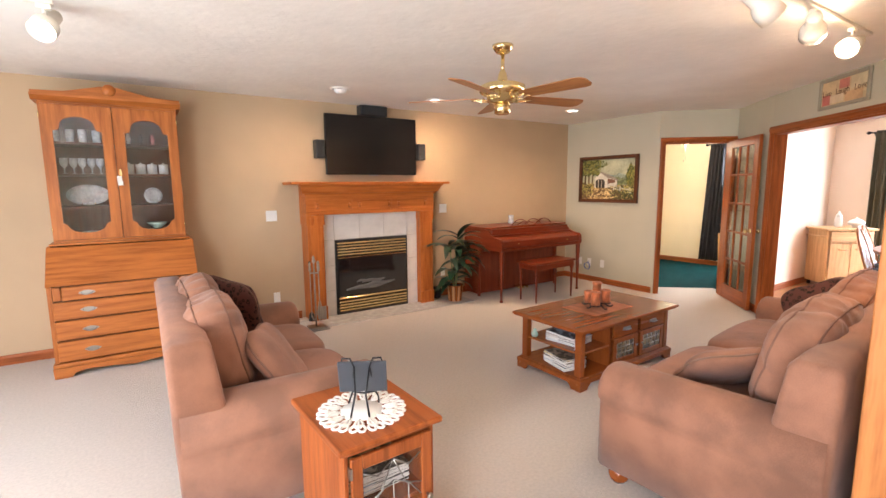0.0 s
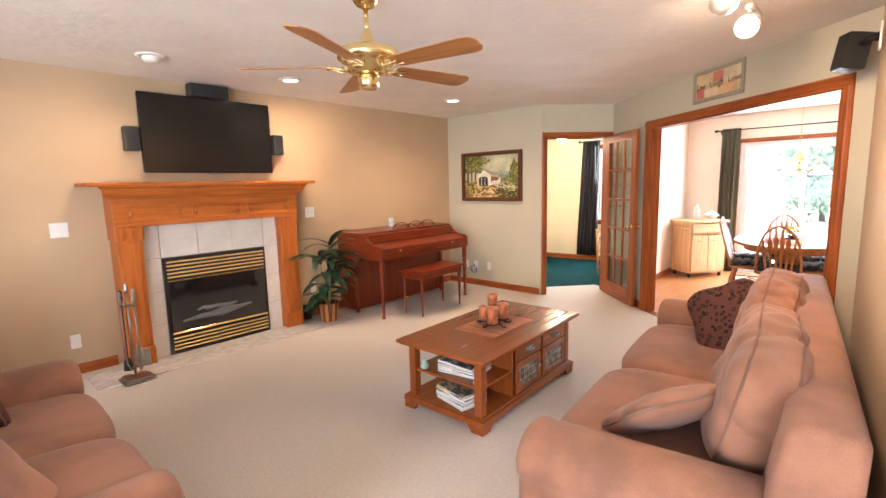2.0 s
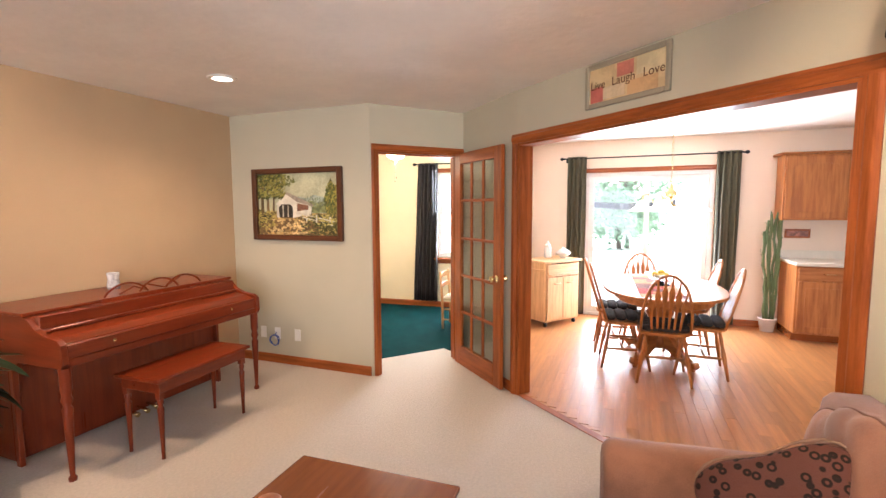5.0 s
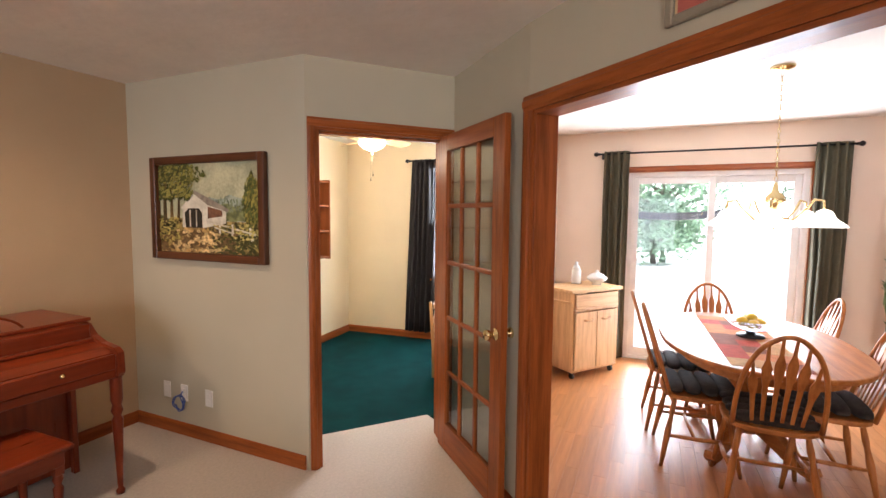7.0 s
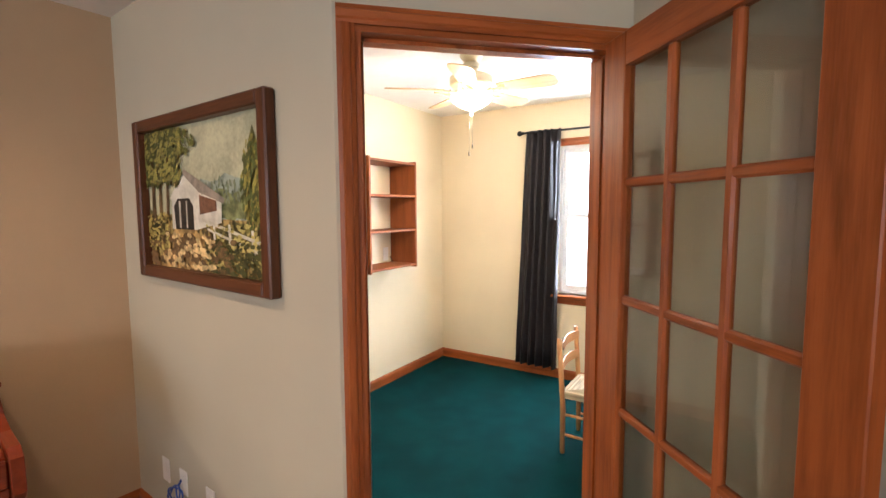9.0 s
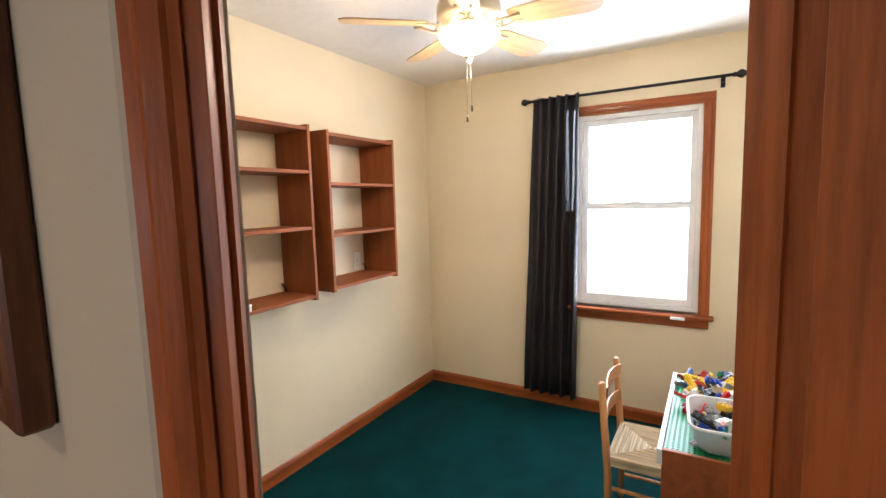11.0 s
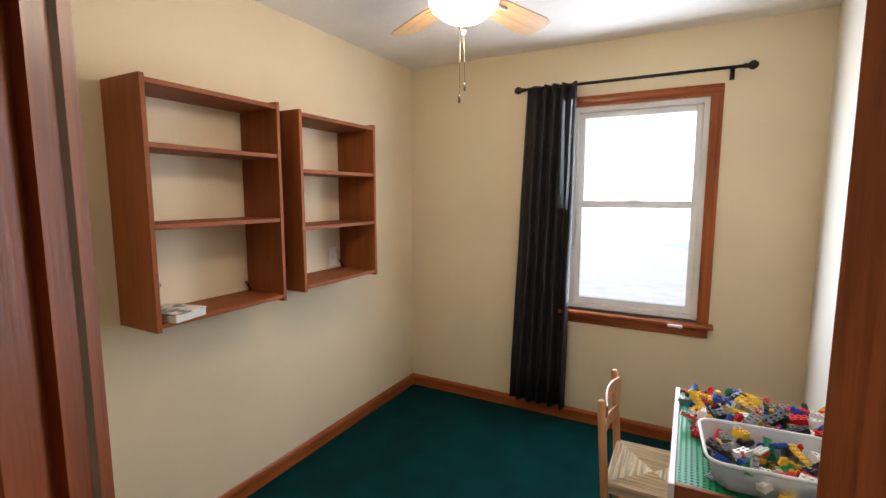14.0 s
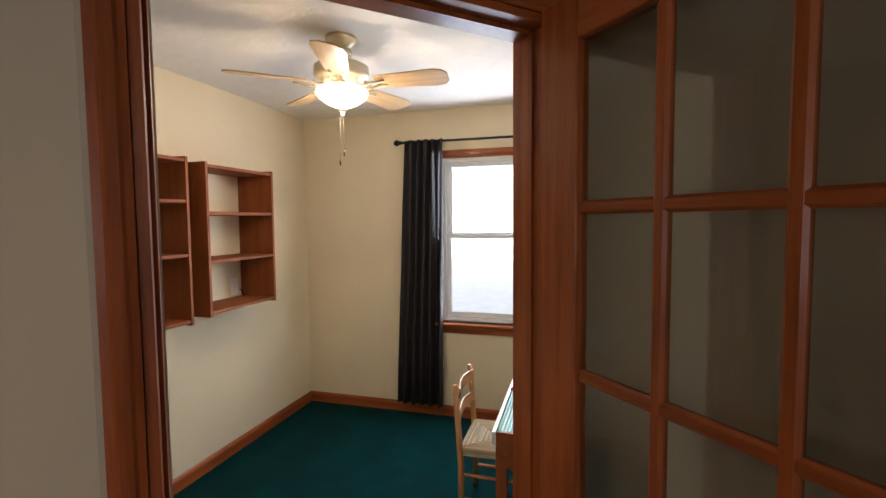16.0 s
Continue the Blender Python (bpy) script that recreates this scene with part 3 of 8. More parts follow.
box(bm, 8.754, 8.7695, 3.11, 3.99, 0.68, 0.74, bev=0.004)
structure("window_apron", bm, TRIM["y"], "stained oak apron under the window")
bm = bmesh.new()
box(bm, 8.702, 8.7155, 3.24, 3.32, 0.735, 0.753, bev=0.002)
part("sensor", bm, WHITE, thing("window_sensor", 0, 0, 0, 0, "small white alarm sensor on the window stool", "sensor"))
curtain("curtain", 8.69, 3.885, 4.20, 0.10, 2.20, CURTB, "dark grey pleated curtain at one side of the office window", 5, 0.028, flare=0.22, lean=0.055)
rod(8.69, 3.03, 4.225, 2.185, (-0.55,), "black curtain rod over the office window")
settle(mark)

# living room side window, out of the walk's view
lw = thing("window_living", -2.76, 1.3, 0, 0, "wide white framed window", "window")
lw["kind"] = "structure"
bpart("window_frame", lw, WFRAME, (0, 0.06, -1.3, -1.24, 0.1, 2.1), (0, 0.06, 1.24, 1.3, 0.1, 2.1), (0, 0.06, -1.24, 1.24, 2.04, 2.1), (0, 0.06, -1.24, 1.24, 0.1, 0.16), (0.01, 0.05, -0.03, 0.03, 0.16, 2.04))


# ---- sofas ----
def ring_of(bm, cx, cy, cz, sx, sy, sz, yf, k, r, m, seed, wrinkle, fold=0.0):
    pts = []
    lim = (1 - abs(yf) ** k) ** (1 / k)
    for i in range(64):
        a = 2 * math.pi * i / 64
        c, s = math.cos(a), math.sin(a)
        q = 1 / (abs(c) ** k + abs(s) ** k) ** (1 / k) * lim
        p = Vector((c * q * sx, yf * sy, s * q * sz))
        w = noise.noise(Vector((p.x * 5 + seed, p.y * 5, p.z * 5))) + 0.5 * noise.noise(Vector((p.x * 14, p.y * 14 + seed, p.z * 9)))
        p += p.normalized() * (w * wrinkle + 0.001)
        if fold:
            u = Vector((p.x * 1.3 + p.z * 1.9 + seed, p.z * 3.4 - p.x * 2.2, p.y * 1.2 + seed))
            w = 1 - abs(noise.noise(u)) * 3.2
            w2 = 1 - abs(noise.noise(u * 2.3 + Vector((9, 3, 1)))) * 3.0
            p -= p.normalized() * fold * (max(0, w) ** 2 + 0.45 * max(0, w2) ** 2)
        p += Vector((cx, cy, cz))
        pts.append(m @ p if m is not None else p)
    tube(bm, pts, r, 6, closed=True)


def cushion(name, parent, s, m, material=None, k=5.0, wrinkle=0.012, seed=0.0, seams=(-0.55, 0.55), label="", n=18, pipe=None, pinch=0.0, fold=0.0):
    bm = bmesh.new()
    puff(bm, 0, 0, 0, *s, k=k, n=n, wrinkle=wrinkle, seed=seed, pinch=pinch, fold=fold)
    ob = part(name, bm, material or SOFA, parent, label, m)
    if seams:
        bm = bmesh.new()
        for y in seams:
            ring_of(bm, 0, 0, 0, *s, y, k, 0.0045, None, seed, wrinkle, fold)
        part("piping", bm, pipe or SEAMP, ob, "corded seam")
    return ob


def sofa(name, W, m, seats, label, top=0.86):
    ob = thing(name, 0, 0, label=label, category="sofa", m=m)
    A, DP = 0.27, 0.93
    bm = bmesh.new()
    box(bm, 0.07, W - 0.07, 0.03, DP - 0.05, 0.075, 0.33, bev=0.03, seg=3)
    smooth(part("base", bm, SOFA, ob))
    # back frame, leaning a little
    bm = bmesh.new()
    prism(bm, [(0.02, 0.10), (0.24, 0.10), (0.22, 0.5), (0.17, top - 0.03), (0.14, top), (0.03, top), (0.0, top - 0.03)], "x", 0.05, W - 0.05, bev=0.025)
    smooth(part("back_frame", bm, SOFA, ob))
    for side in (0, 1):
        bm = bmesh.new()
        pts = []
        c, r, zc = 0.15, 0.145, 0.49
        for i in range(13):
            a = radians(-35 + 250 * i / 12)
            pts.append((c + r * math.cos(a), zc + r * math.sin(a) * 0.92))
        pts = [(0.255, 0.09)] + pts + [(0.03, 0.40), (0.03, 0.09)]
        if side:
            pts = [(W - x, z) for x, z in pts]
        prism(bm, pts, "y", 0.03, DP)
        front = [v for v in bm.verts if v.co.y > DP - 0.01]
        bmesh.ops.bevel(bm, geom=[e for e in bm.edges if all(v in front for v in e.verts)], offset=0.045, segments=4, affect="EDGES", profile=0.5)
        for v in bm.verts:
            v.co += Vector((0, 0, 0.012 * noise.noise(v.co * 4) - (0.03 * max(0, (v.co.y - 0.3)) if v.co.z > 0.45 else 0)))
        smooth(part("arm", bm, SOFA, ob, "rolled padded arm"))
    iw = W - 2 * A + 0.02
    sw = iw / seats
    for i in range(seats):
        cx = A - 0.01 + sw * (i + 0.5)
        cushion("seat_cushion", ob, (sw / 2 + 0.004, 0.385, 0.105), pose(cx, 0.565, 0.385, -1.5, 0, 0), k=5.5, wrinkle=0.006, seed=i * 7.0, seams=None, label="soft seat cushion")
        cushion("back_cushion", ob, (sw / 2 + 0.004, 0.138, 0.255), pose(cx, 0.255, 0.705, 13, 0, (-1) ** i * 1.0), k=3.2, wrinkle=0.022, seed=i * 3.0 + 11, seams=(-0.5, 0.45), label="overstuffed wrinkled back cushion with corded seams", n=40, fold=0.022)
    for x in (0.10, W - 0.10):
        for y in (0.08, DP - 0.10):
            bm = bmesh.new()
            lathe(bm, [(0, 0), (0.028, 0), (0.045, 0.02), (0.052, 0.045), (0.045, 0.07), (0.03, 0.085), (0, 0.085)], 16, at=(x, y, 0))
            part("foot", bm, TABLEW["z"], ob, "turned dark bun foot")
    return ob


sofa("sofa", 2.42, pose(1.845, 0.222, 0, 0, 0, 5), 2, "brown microsuede sofa with rolled arms against the tan wall")
sofa("loveseat", 1.80, pose(-0.02, 3.50, 0, 0, 0, -90), 2, "brown microsuede loveseat beside the end table", top=0.88)


def pillow(name, m, material, label, s=(0.23, 0.075, 0.23), seed=0.0, pipe=None):
    ob = thing(name, 0, 0, label=label, category="pillow", m=m)
    bm = bmesh.new()
    puff(bm, 0, 0, 0, *s, k=3.2, n=18, wrinkle=0.010, seed=seed, fold=0.006)
    for v in bm.verts:       # drawn-out corners, thin rim
        u, w = abs(v.co.x) / s[0], abs(v.co.z) / s[2]
        f = (u * w) ** 1.5
        v.co.x *= 1 + 0.30 * f
        v.co.z *= 1 + 0.30 * f
        v.co.y *= 1 - 0.25 * max(u, w) ** 3
    part("cover", bm, material, ob)
    bm = bmesh.new()
    pts = []
    for i in range(48):
        a = 2 * math.pi * i / 48
        c, q = math.cos(a), math.sin(a)
        g = 1 / (abs(c) ** 3.2 + abs(q) ** 3.2) ** (1 / 3.2)
        f = (abs(c * g) * abs(q * g)) ** 1.5
        pts.append((c * g * s[0] * (1 + 0.30 * f), 0, q * g * s[2] * (1 + 0.30 * f)))
    tube(bm, pts, 0.005, 6, closed=True)
    part("piping", bm, pipe or PIPE, ob, "corded edge")
    return ob


pillow("throw_pillow", pose(3.57, 0.83, 0.66, 0, 0, 72) @ pose(0, 0, 0, 26, 0, 0) @ pose(0, 0, 0, 0, 30, 0), LEOPARD, "dark leopard-spotted throw pillow leaning in the sofa corner", s=(0.20, 0.07, 0.20), seed=1.0, pipe=PALEPIPE)
pillow("throw_pillow", pose(2.31, 0.80, 0.585, 52, -6, -38), SOFA, "flat brown throw pillow lying in the sofa corner", s=(0.20, 0.065, 0.20), seed=2.0, pipe=PALEPIPE)
pillow("throw_pillow", pose(0.43, 3.10, 0.66, 20, 8, -58), LEOPARD, "dark leopard-spotted throw pillow on the loveseat", seed=3.0)
pillow("throw_pillow", pose(0.49, 2.14, 0.59, 34, -5, -115), SOFA, "brown throw pillow leaning on the loveseat arm", s=(0.20, 0.07, 0.20), seed=4.0, pipe=SEAMP)


# ---- end table ----
et = thing("end_table", 0, 0, label="stained oak end table with a leaded glass door", category="table", m=pose(0.632, 1.36, 0, 0, 0, 3) @ Matrix.Diagonal((0.9, 1.02, 1, 1)))
bm = bmesh.new()
box(bm, -0.235, 0.235, -0.245, 0.245, 0.595, 0.62, bev=0.008, seg=2)
part("tabletop", bm, TRIM["y"], et)
for x0 in (-0.205, 0.187):
    bpart("side", et, TRIM["z"], (x0, x0 + 0.018, -0.215, 0.215, 0, 0.595), bev=0.002)
bpart("back", et, TRIM["z"], (-0.187, 0.187, 0.197, 0.215, 0, 0.595))
bpart("bottom", et, TRIM["y"], (-0.187, 0.187, -0.195, 0.197, 0.04, 0.06))
bpart("shelf", et, TRIM["y"], (-0.187, 0.187, -0.19, 0.197, 0.30, 0.315))
bpart("plinth", et, TRIM["x"], (-0.187, 0.187, -0.215, -0.197, 0.0, 0.06))
bpart("apron", et, TRIM["x"], (-0.187, 0.187, -0.215, 0.197, 0.575, 0.595))
dr = bpart("door", et, TRIM["z"], (-0.183, -0.135, -0.233, -0.216, 0.065, 0.57), (0.135, 0.183, -0.233, -0.216, 0.065, 0.57), (-0.135, 0.135, -0.233, -0.216, 0.065, 0.115), (-0.135, 0.135, -0.233, -0.216, 0.52, 0.57), bev=0.003)
bpart("pane", dr, GLASS, (-0.135, 0.135, -0.225, -0.222, 0.115, 0.52))
bm = bmesh.new()
for x in (-0.07, 0, 0.07):
    tube(bm, [(x, -0.227, 0.12), (x, -0.227, 0.40 if x else 0.43)], 0.003, 5)
for s in (-1, 1):
    tube(bm, [(0, -0.227, 0.43), (s * 0.07, -0.227, 0.40), (s * 0.13, -0.227, 0.33)], 0.003, 5)
    tube(bm, [(s * 0.13, -0.227, 0.50), (s * 0.07, -0.227, 0.47), (0, -0.227, 0.515)], 0.003, 5)
    tube(bm, [(0, -0.227, 0.515), (s * 0.06, -0.227, 0.40), (s * 0.13, -0.227, 0.38)], 0.003, 5)
part("leading", bm, PEWTER, dr, "lead cames")
bm = bmesh.new()
lathe(bm, [(0, 0), (0.006, 0), (0.006, 0.012), (0.014, 0.018), (0.012, 0.026), (0, 0.028)], 12, m=pose(0.158, -0.233, 0.32, 90, 0, 0))
part("knob", bm, PEWTER, dr, "round pewter knob")
for z in (0.13, 0.50):
    bpart("hinge", dr, PEWTER, (-0.190, -0.180, -0.236, -0.215, z, z + 0.04))


def magazines(x, y, z, n, rz, w=0.21, d=0.28, seed=0, label="stack of magazines with worn covers"):
    rnd = random.Random(seed)
    for i in range(n):
        t = rnd.choice((0.006, 0.010, 0.016))
        ob = thing("magazine", x, y, z, rz + rnd.uniform(-6, 6), label, "magazine", "magazines")
        bpart("page_block", ob, PAPER, (-w / 2, w / 2, -d / 2, d / 2, 0.0, t - 0.0015))
        c = rnd.choice(((0.55, 0.52, 0.45), (0.35, 0.28, 0.20), (0.62, 0.45, 0.10), (0.30, 0.36, 0.42), (0.6, 0.58, 0.55), (0.25, 0.12, 0.10)))
        bpart("cover", ob, COVERS[c], (-w / 2 - 0.001, w / 2, -d / 2 - 0.001, d / 2 + 0.001, t - 0.0015, t))
        z += t + 0.0005
    return z


COVERS = {c: mat("printed_cover", c, 0.35, 0.6, 16.0, 0.0, 30.0, contrast=(0.45, 0.55), detail=2) for c in ((0.55, 0.52, 0.45), (0.35, 0.28, 0.20), (0.62, 0.45, 0.10), (0.30, 0.36, 0.42), (0.6, 0.58, 0.55), (0.25, 0.12, 0.10))}
magazines(0.635, 1.36, 0.315, 7, 90, seed=3, label="magazine in the end table's cabinet")
magazines(0.625, 1.36, 0.06, 9, 90, seed=4, label="magazine in the end table's cabinet")

# doily: a ring of scalloped petals
do = thing("doily", 0.615, 1.335, 0.62, 10, "white crocheted lace doily with a scalloped edge", "doily")
bm = bmesh.new()
lathe(bm, [(0, 0.0005), (0, 0.003), (0.085, 0.003), (0.085, 0.0005)], 32)
for k in range(14):
    a = 2 * math.pi * k / 14
    for rr, w in ((0.115, 0.026), (0.148, 0.022)):
        for q in (-1, 1) if rr > 0.14 else (0,):
            aa = a + q * 0.10
            tube(bm, [(rr * math.cos(aa) + w * math.cos(t) * math.cos(aa) - w * 0.6 * math.sin(t) * math.sin(aa), rr * math.sin(aa) + w * math.cos(t) * math.sin(aa) + w * 0.6 * math.sin(t) * math.cos(aa), 0.003) for t in [2 * math.pi * j / 10 for j in range(10)]], 0.0055, 5, closed=True)
    tube(bm, [(0.08 * math.cos(a), 0.08 * math.sin(a), 0.003), (0.16 * math.cos(a), 0.16 * math.sin(a), 0.003)], 0.006, 5)
part("lace", bm, LACE, do)
es = thing("tablet_stand", 0.63, 1.355, 0.624, 150, "black wrought iron easel holding a dark photo frame", "picture frame")
bm = bmesh.new()
for s in (-1, 1):
    tube(bm, [(s * 0.06, -0.02, 0.006), (s * 0.055, -0.05, 0.02), (s * 0.045, -0.03, 0.05), (s * 0.03, 0.01, 0.17), (s * 0.045, 0.015, 0.205), (s * 0.075, 0.01, 0.205), (s * 0.08, 0.0, 0.18), (s * 0.06, 0.0, 0.175)], 0.004, 7)
    tube(bm, [(s * 0.03, 0.01, 0.17), (s * 0.02, 0.07, 0.08), (s * 0.035, 0.10, 0.006)], 0.004, 7)
tube(bm, [(-0.045, -0.03, 0.05), (0, -0.035, 0.04), (0.045, -0.03, 0.05)], 0.004, 7)
part("easel", bm, IRON, es)
bm = bmesh.new()
box(bm, -0.095, 0.095, -0.012, 0.002, 0, 0.14, bev=0.003, m=pose(0, -0.022, 0.052, -14, 0, 0))
part("photo_frame", bm, plain("dark_frame", (0.05, 0.055, 0.065), 0.3), es, "dark rectangular photo frame seen from its back")


# ---- coffee table ----
ct = thing("coffee_table", 3.09, 2.180, 0, 2, "stained wood coffee table with open shelves and leaded glass doors", "table")
a, b = 0.64, 0.355
bm = bmesh.new()
box(bm, -a, a, -b, b, 0.447, 0.47, bev=0.007, seg=2)
box(bm, -a + 0.015, a - 0.015, -b + 0.015, b - 0.015, 0.435, 0.4465, bev=0.004)
part("tabletop", bm, TABLEW["x"], ct, "polished table top with a moulded edge")
bm = bmesh.new()
box(bm, -a + 0.03, a - 0.03, -b + 0.03, b - 0.03, 0.045, 0.085, bev=0.008, seg=2)
box(bm, -a + 0.045, a - 0.045, -b + 0.045, b - 0.045, 0.0855, 0.095, bev=0.004)
part("plinth", bm, TABLEW["x"], ct)
for sx in (-1, 1):
    for sy in (-1, 1):
        bm = bmesh.new()
        q = [(0, 0), (0.085, 0), (0.095, 0.02), (0.12, 0.044), (0, 0.044)]
        prism(bm, [(sx * (a - 0.035 - u), z) for u, z in q], "y", sy * (b - 0.035), sy * (b - 0.06), bev=0.0)
        prism(bm, [(sy * (b - 0.0355 - u), z) for u, z in q], "x", sx * (a - 0.036), sx * (a - 0.061), bev=0.0)
        part("foot", bm, TABLEW["x"], ct, "bracket foot")
for sx in (-1, 1):
    for sy in (-1, 1):
        bpart("post", ct, TABLEW["z"], *[(min(sx * (a - 0.06), sx * (a - 0.115)), max(sx * (a - 0.06), sx * (a - 0.115)), min(sy * (b - 0.06), sy * (b - 0.115)), max(sy * (b - 0.06), sy * (b - 0.115)), 0.095, 0.435)], bev=0.004)
bpart("shelf", ct, TABLEW["y"], (-a + 0.075, -0.22, -b + 0.075, b - 0.075, 0.255, 0.272), bev=0.003)
for x0, x1 in ((-0.22, -0.20), (0.15, 0.165)):
    bpart("divider", ct, TABLEW["z"], (x0, x1, -b + 0.075, b - 0.086, 0.0955, 0.28 if x0 > 0 else 0.435))
bpart("cabinet_back", ct, TABLEW["z"], (-0.22, a - 0.115, b - 0.085, b - 0.065, 0.095, 0.435))
bpart("cabinet_shelf", ct, TABLEW["x"], (-0.20, a - 0.115, -b + 0.115, b - 0.086, 0.281, 0.292))
bpart("cabinet_side", ct, TABLEW["z"], (a - 0.114, a - 0.07, -b + 0.115, b - 0.115, 0.095, 0.435))
STAIN = mat("leaded_glass_panel", (0.20, 0.16, 0.10), 0.15, 0.6, 30.0, 0.1, 60.0, contrast=(0.45, 0.55), coat=0.5)
for i, x0 in enumerate((-0.19, 0.165)):
    x1 = x0 + 0.33
    if i:
        x1 = a - 0.12
    y = -b + 0.06
    d = bpart("drawer", ct, TABLEW["x"], (x0 + 0.005, x1 - 0.005, y, y + 0.018, 0.315, 0.43), bev=0.004)
    bm = bmesh.new()
    xc = (x0 + x1) / 2
    box(bm, xc - 0.05, xc + 0.05, y - 0.004, y - 0.0005, 0.36, 0.385, bev=0.002)
    tube(bm, [(xc - 0.04, y - 0.004, 0.37), (xc - 0.035, y - 0.02, 0.366), (xc + 0.035, y - 0.02, 0.366), (xc + 0.04, y - 0.004, 0.37)], 0.004, 6)
    part("handle", bm, PEWTER, d, "pewter bail handle")
    d = bpart("door", ct, TABLEW["z"], (x0 + 0.005, x0 + 0.05, y, y + 0.018, 0.10, 0.305), (x1 - 0.05, x1 - 0.005, y, y + 0.018, 0.10, 0.305), (x0 + 0.05, x1 - 0.05, y, y + 0.018, 0.10, 0.14), (x0 + 0.05, x1 - 0.05, y, y + 0.018, 0.265, 0.305), bev=0.003)
    bpart("panel", d, STAIN, (x0 + 0.05, x1 - 0.05, y + 0.008, y + 0.012, 0.14, 0.265), label="dark leaded glass panel")
    bm = bmesh.new()
    for k in range(5):
        xx = x0 + 0.055 + (x1 - x0 - 0.11) * k / 4
        tube(bm, [(xx, y + 0.006, 0.14), (xx, y + 0.006, 0.265)], 0.0025, 5)
    for z in (0.175, 0.225):
        tube(bm, [(x0 + 0.05, y + 0.006, z), (x1 - 0.05, y + 0.006, z)], 0.0025, 5)
    part("leading", bm, PEWTER, d)
    box_x = x1 - 0.027 if i == 0 else x0 + 0.027
    bm = bmesh.new()
    lathe(bm, [(0, 0), (0.005, 0), (0.005, 0.008), (0.010, 0.012), (0, 0.018)], 10, m=pose(box_x, y, 0.21, 90, 0, 0))
    part("knob", bm, PEWTER, d)
magazines(2.70, 2.14, 0.272, 7, 5, seed=11, label="magazine stacked on the coffee table's shelf")
magazines(2.64, 2.12, 0.095, 8, -8, w=0.2, d=0.26, seed=12, label="thick magazine on the coffee table's bottom shelf")
fg = thing("figurine", 2.55, 2.36, 0.272, 0, "small pale green glass jar", "jar")
bm = bmesh.new()
lathe(bm, [(0, 0), (0.022, 0), (0.03, 0.02), (0.02, 0.04), (0.012, 0.05), (0.016, 0.062), (0, 0.07)], 14)
part("jar", bm, plain("pale_green_glass", (0.35, 0.5, 0.42), 0.15), fg)
fg = thing("figurine", 2.58, 1.95, 0.272, 0, "small white china figure", "ornament")
bm = bmesh.new()
lathe(bm, [(0, 0), (0.02, 0), (0.014, 0.02), (0.02, 0.045), (0.010, 0.06), (0.014, 0.072), (0, 0.082)], 14)
part("china", bm, plain("china", (0.75, 0.73, 0.72), 0.2), fg)

mt = thing("table_mat", 3.10, 2.185, 0.47, 2, "red brown woven mat on the coffee table", "mat")
bpart("cloth", mt, CLOTH, (-0.25, 0.25, -0.165, 0.165, 0.0005, 0.004), bev=0.001)
ch = thing("candle_holder", 3.10, 2.155, 0.474, 20, "black iron holder on curled feet carrying four candles", "candle holder")
SPOTS = ((-0.09, 0.015, 0.115, 0.038), (0.055, -0.02, 0.11, 0.038), (-0.025, 0.095, 0.10, 0.036), (0.115, 0.075, 0.155, 0.036))
bm = bmesh.new()
for x, y, h, r in SPOTS:
    lathe(bm, [(0, 0.030), (r + 0.006, 0.030), (r + 0.008, 0.038), (r, 0.036), (0, 0.036)], 18, at=(x, y, 0))
    tube(bm, [(0, 0.03, 0.02), (x * 0.6, y * 0.6 + 0.01, 0.035), (x, y, 0.028)], 0.005, 6)
for k in range(5):
    a_ = 2 * math.pi * k / 5 + 0.3
    c, s = math.cos(a_), math.sin(a_)
    tube(bm, [(0, 0.03, 0.022), (0.05 * c, 0.03 + 0.05 * s, 0.03), (0.10 * c, 0.03 + 0.10 * s, 0.006), (0.125 * c, 0.03 + 0.125 * s, 0.008), (0.13 * c, 0.03 + 0.13 * s, 0.02)], 0.005, 6)
part("stand", bm, IRON, ch)
for x, y, h, r in SPOTS:
    q = ch.matrix_basis @ Vector((x, y, 0.036))
    cd = thing("candle", q.x, q.y, q.z, 0, "marbled orange pillar candle with a burnt top" if h < 0.14 else "tall marbled orange pillar candle", "candle", "candles on the iron holder")
    bm = bmesh.new()
    lathe(bm, [(0, 0), (r, 0), (r, h * 0.5), (r, h - 0.024), (r + 0.003, h - 0.020), (r + 0.003, h - 0.004), (r - 0.002, h), (r - 0.012, h - 0.006), (0, h - 0.009)], 22)
    part("wax", bm, CANDLE, cd)
    bm = bmesh.new()
    tube(bm, [(0, 0, h - 0.009), (0.002, 0, h + 0.003)], 0.0015, 5)
    part("wick", bm, BLACK, cd)


# ---- fireplace ----
fp = thing("fireplace", 2.243, 4.95, 0, 0, "oak mantelpiece round a tiled gas fireplace with a brass insert", "fireplace")
FW = 0.80       # half of the outer width at the pilasters
bm = bmesh.new()
box(bm, -0.62, 0.62, -0.125, -0.001, 0.0, 1.20)
part("surround_bed", bm, GROUT, fp, "grey grout bed behind the tiles")
tile_me = {}


def tile(x0, x1, z0, z1):
    key = (round(x1 - x0, 3), round(z1 - z0, 3))
    if key not in tile_me:
        bm = bmesh.new()
        box(bm, 0.002, key[0] - 0.002, -0.009, 0, 0.002, key[1] - 0.002, bev=0.002)
        tile_me[key] = mesh_of("tile", bm, TILE)
    ob = new("tile", tile_me[key])
    ob.parent = fp
    ob.matrix_basis = pose(x0, -0.1255, z0)


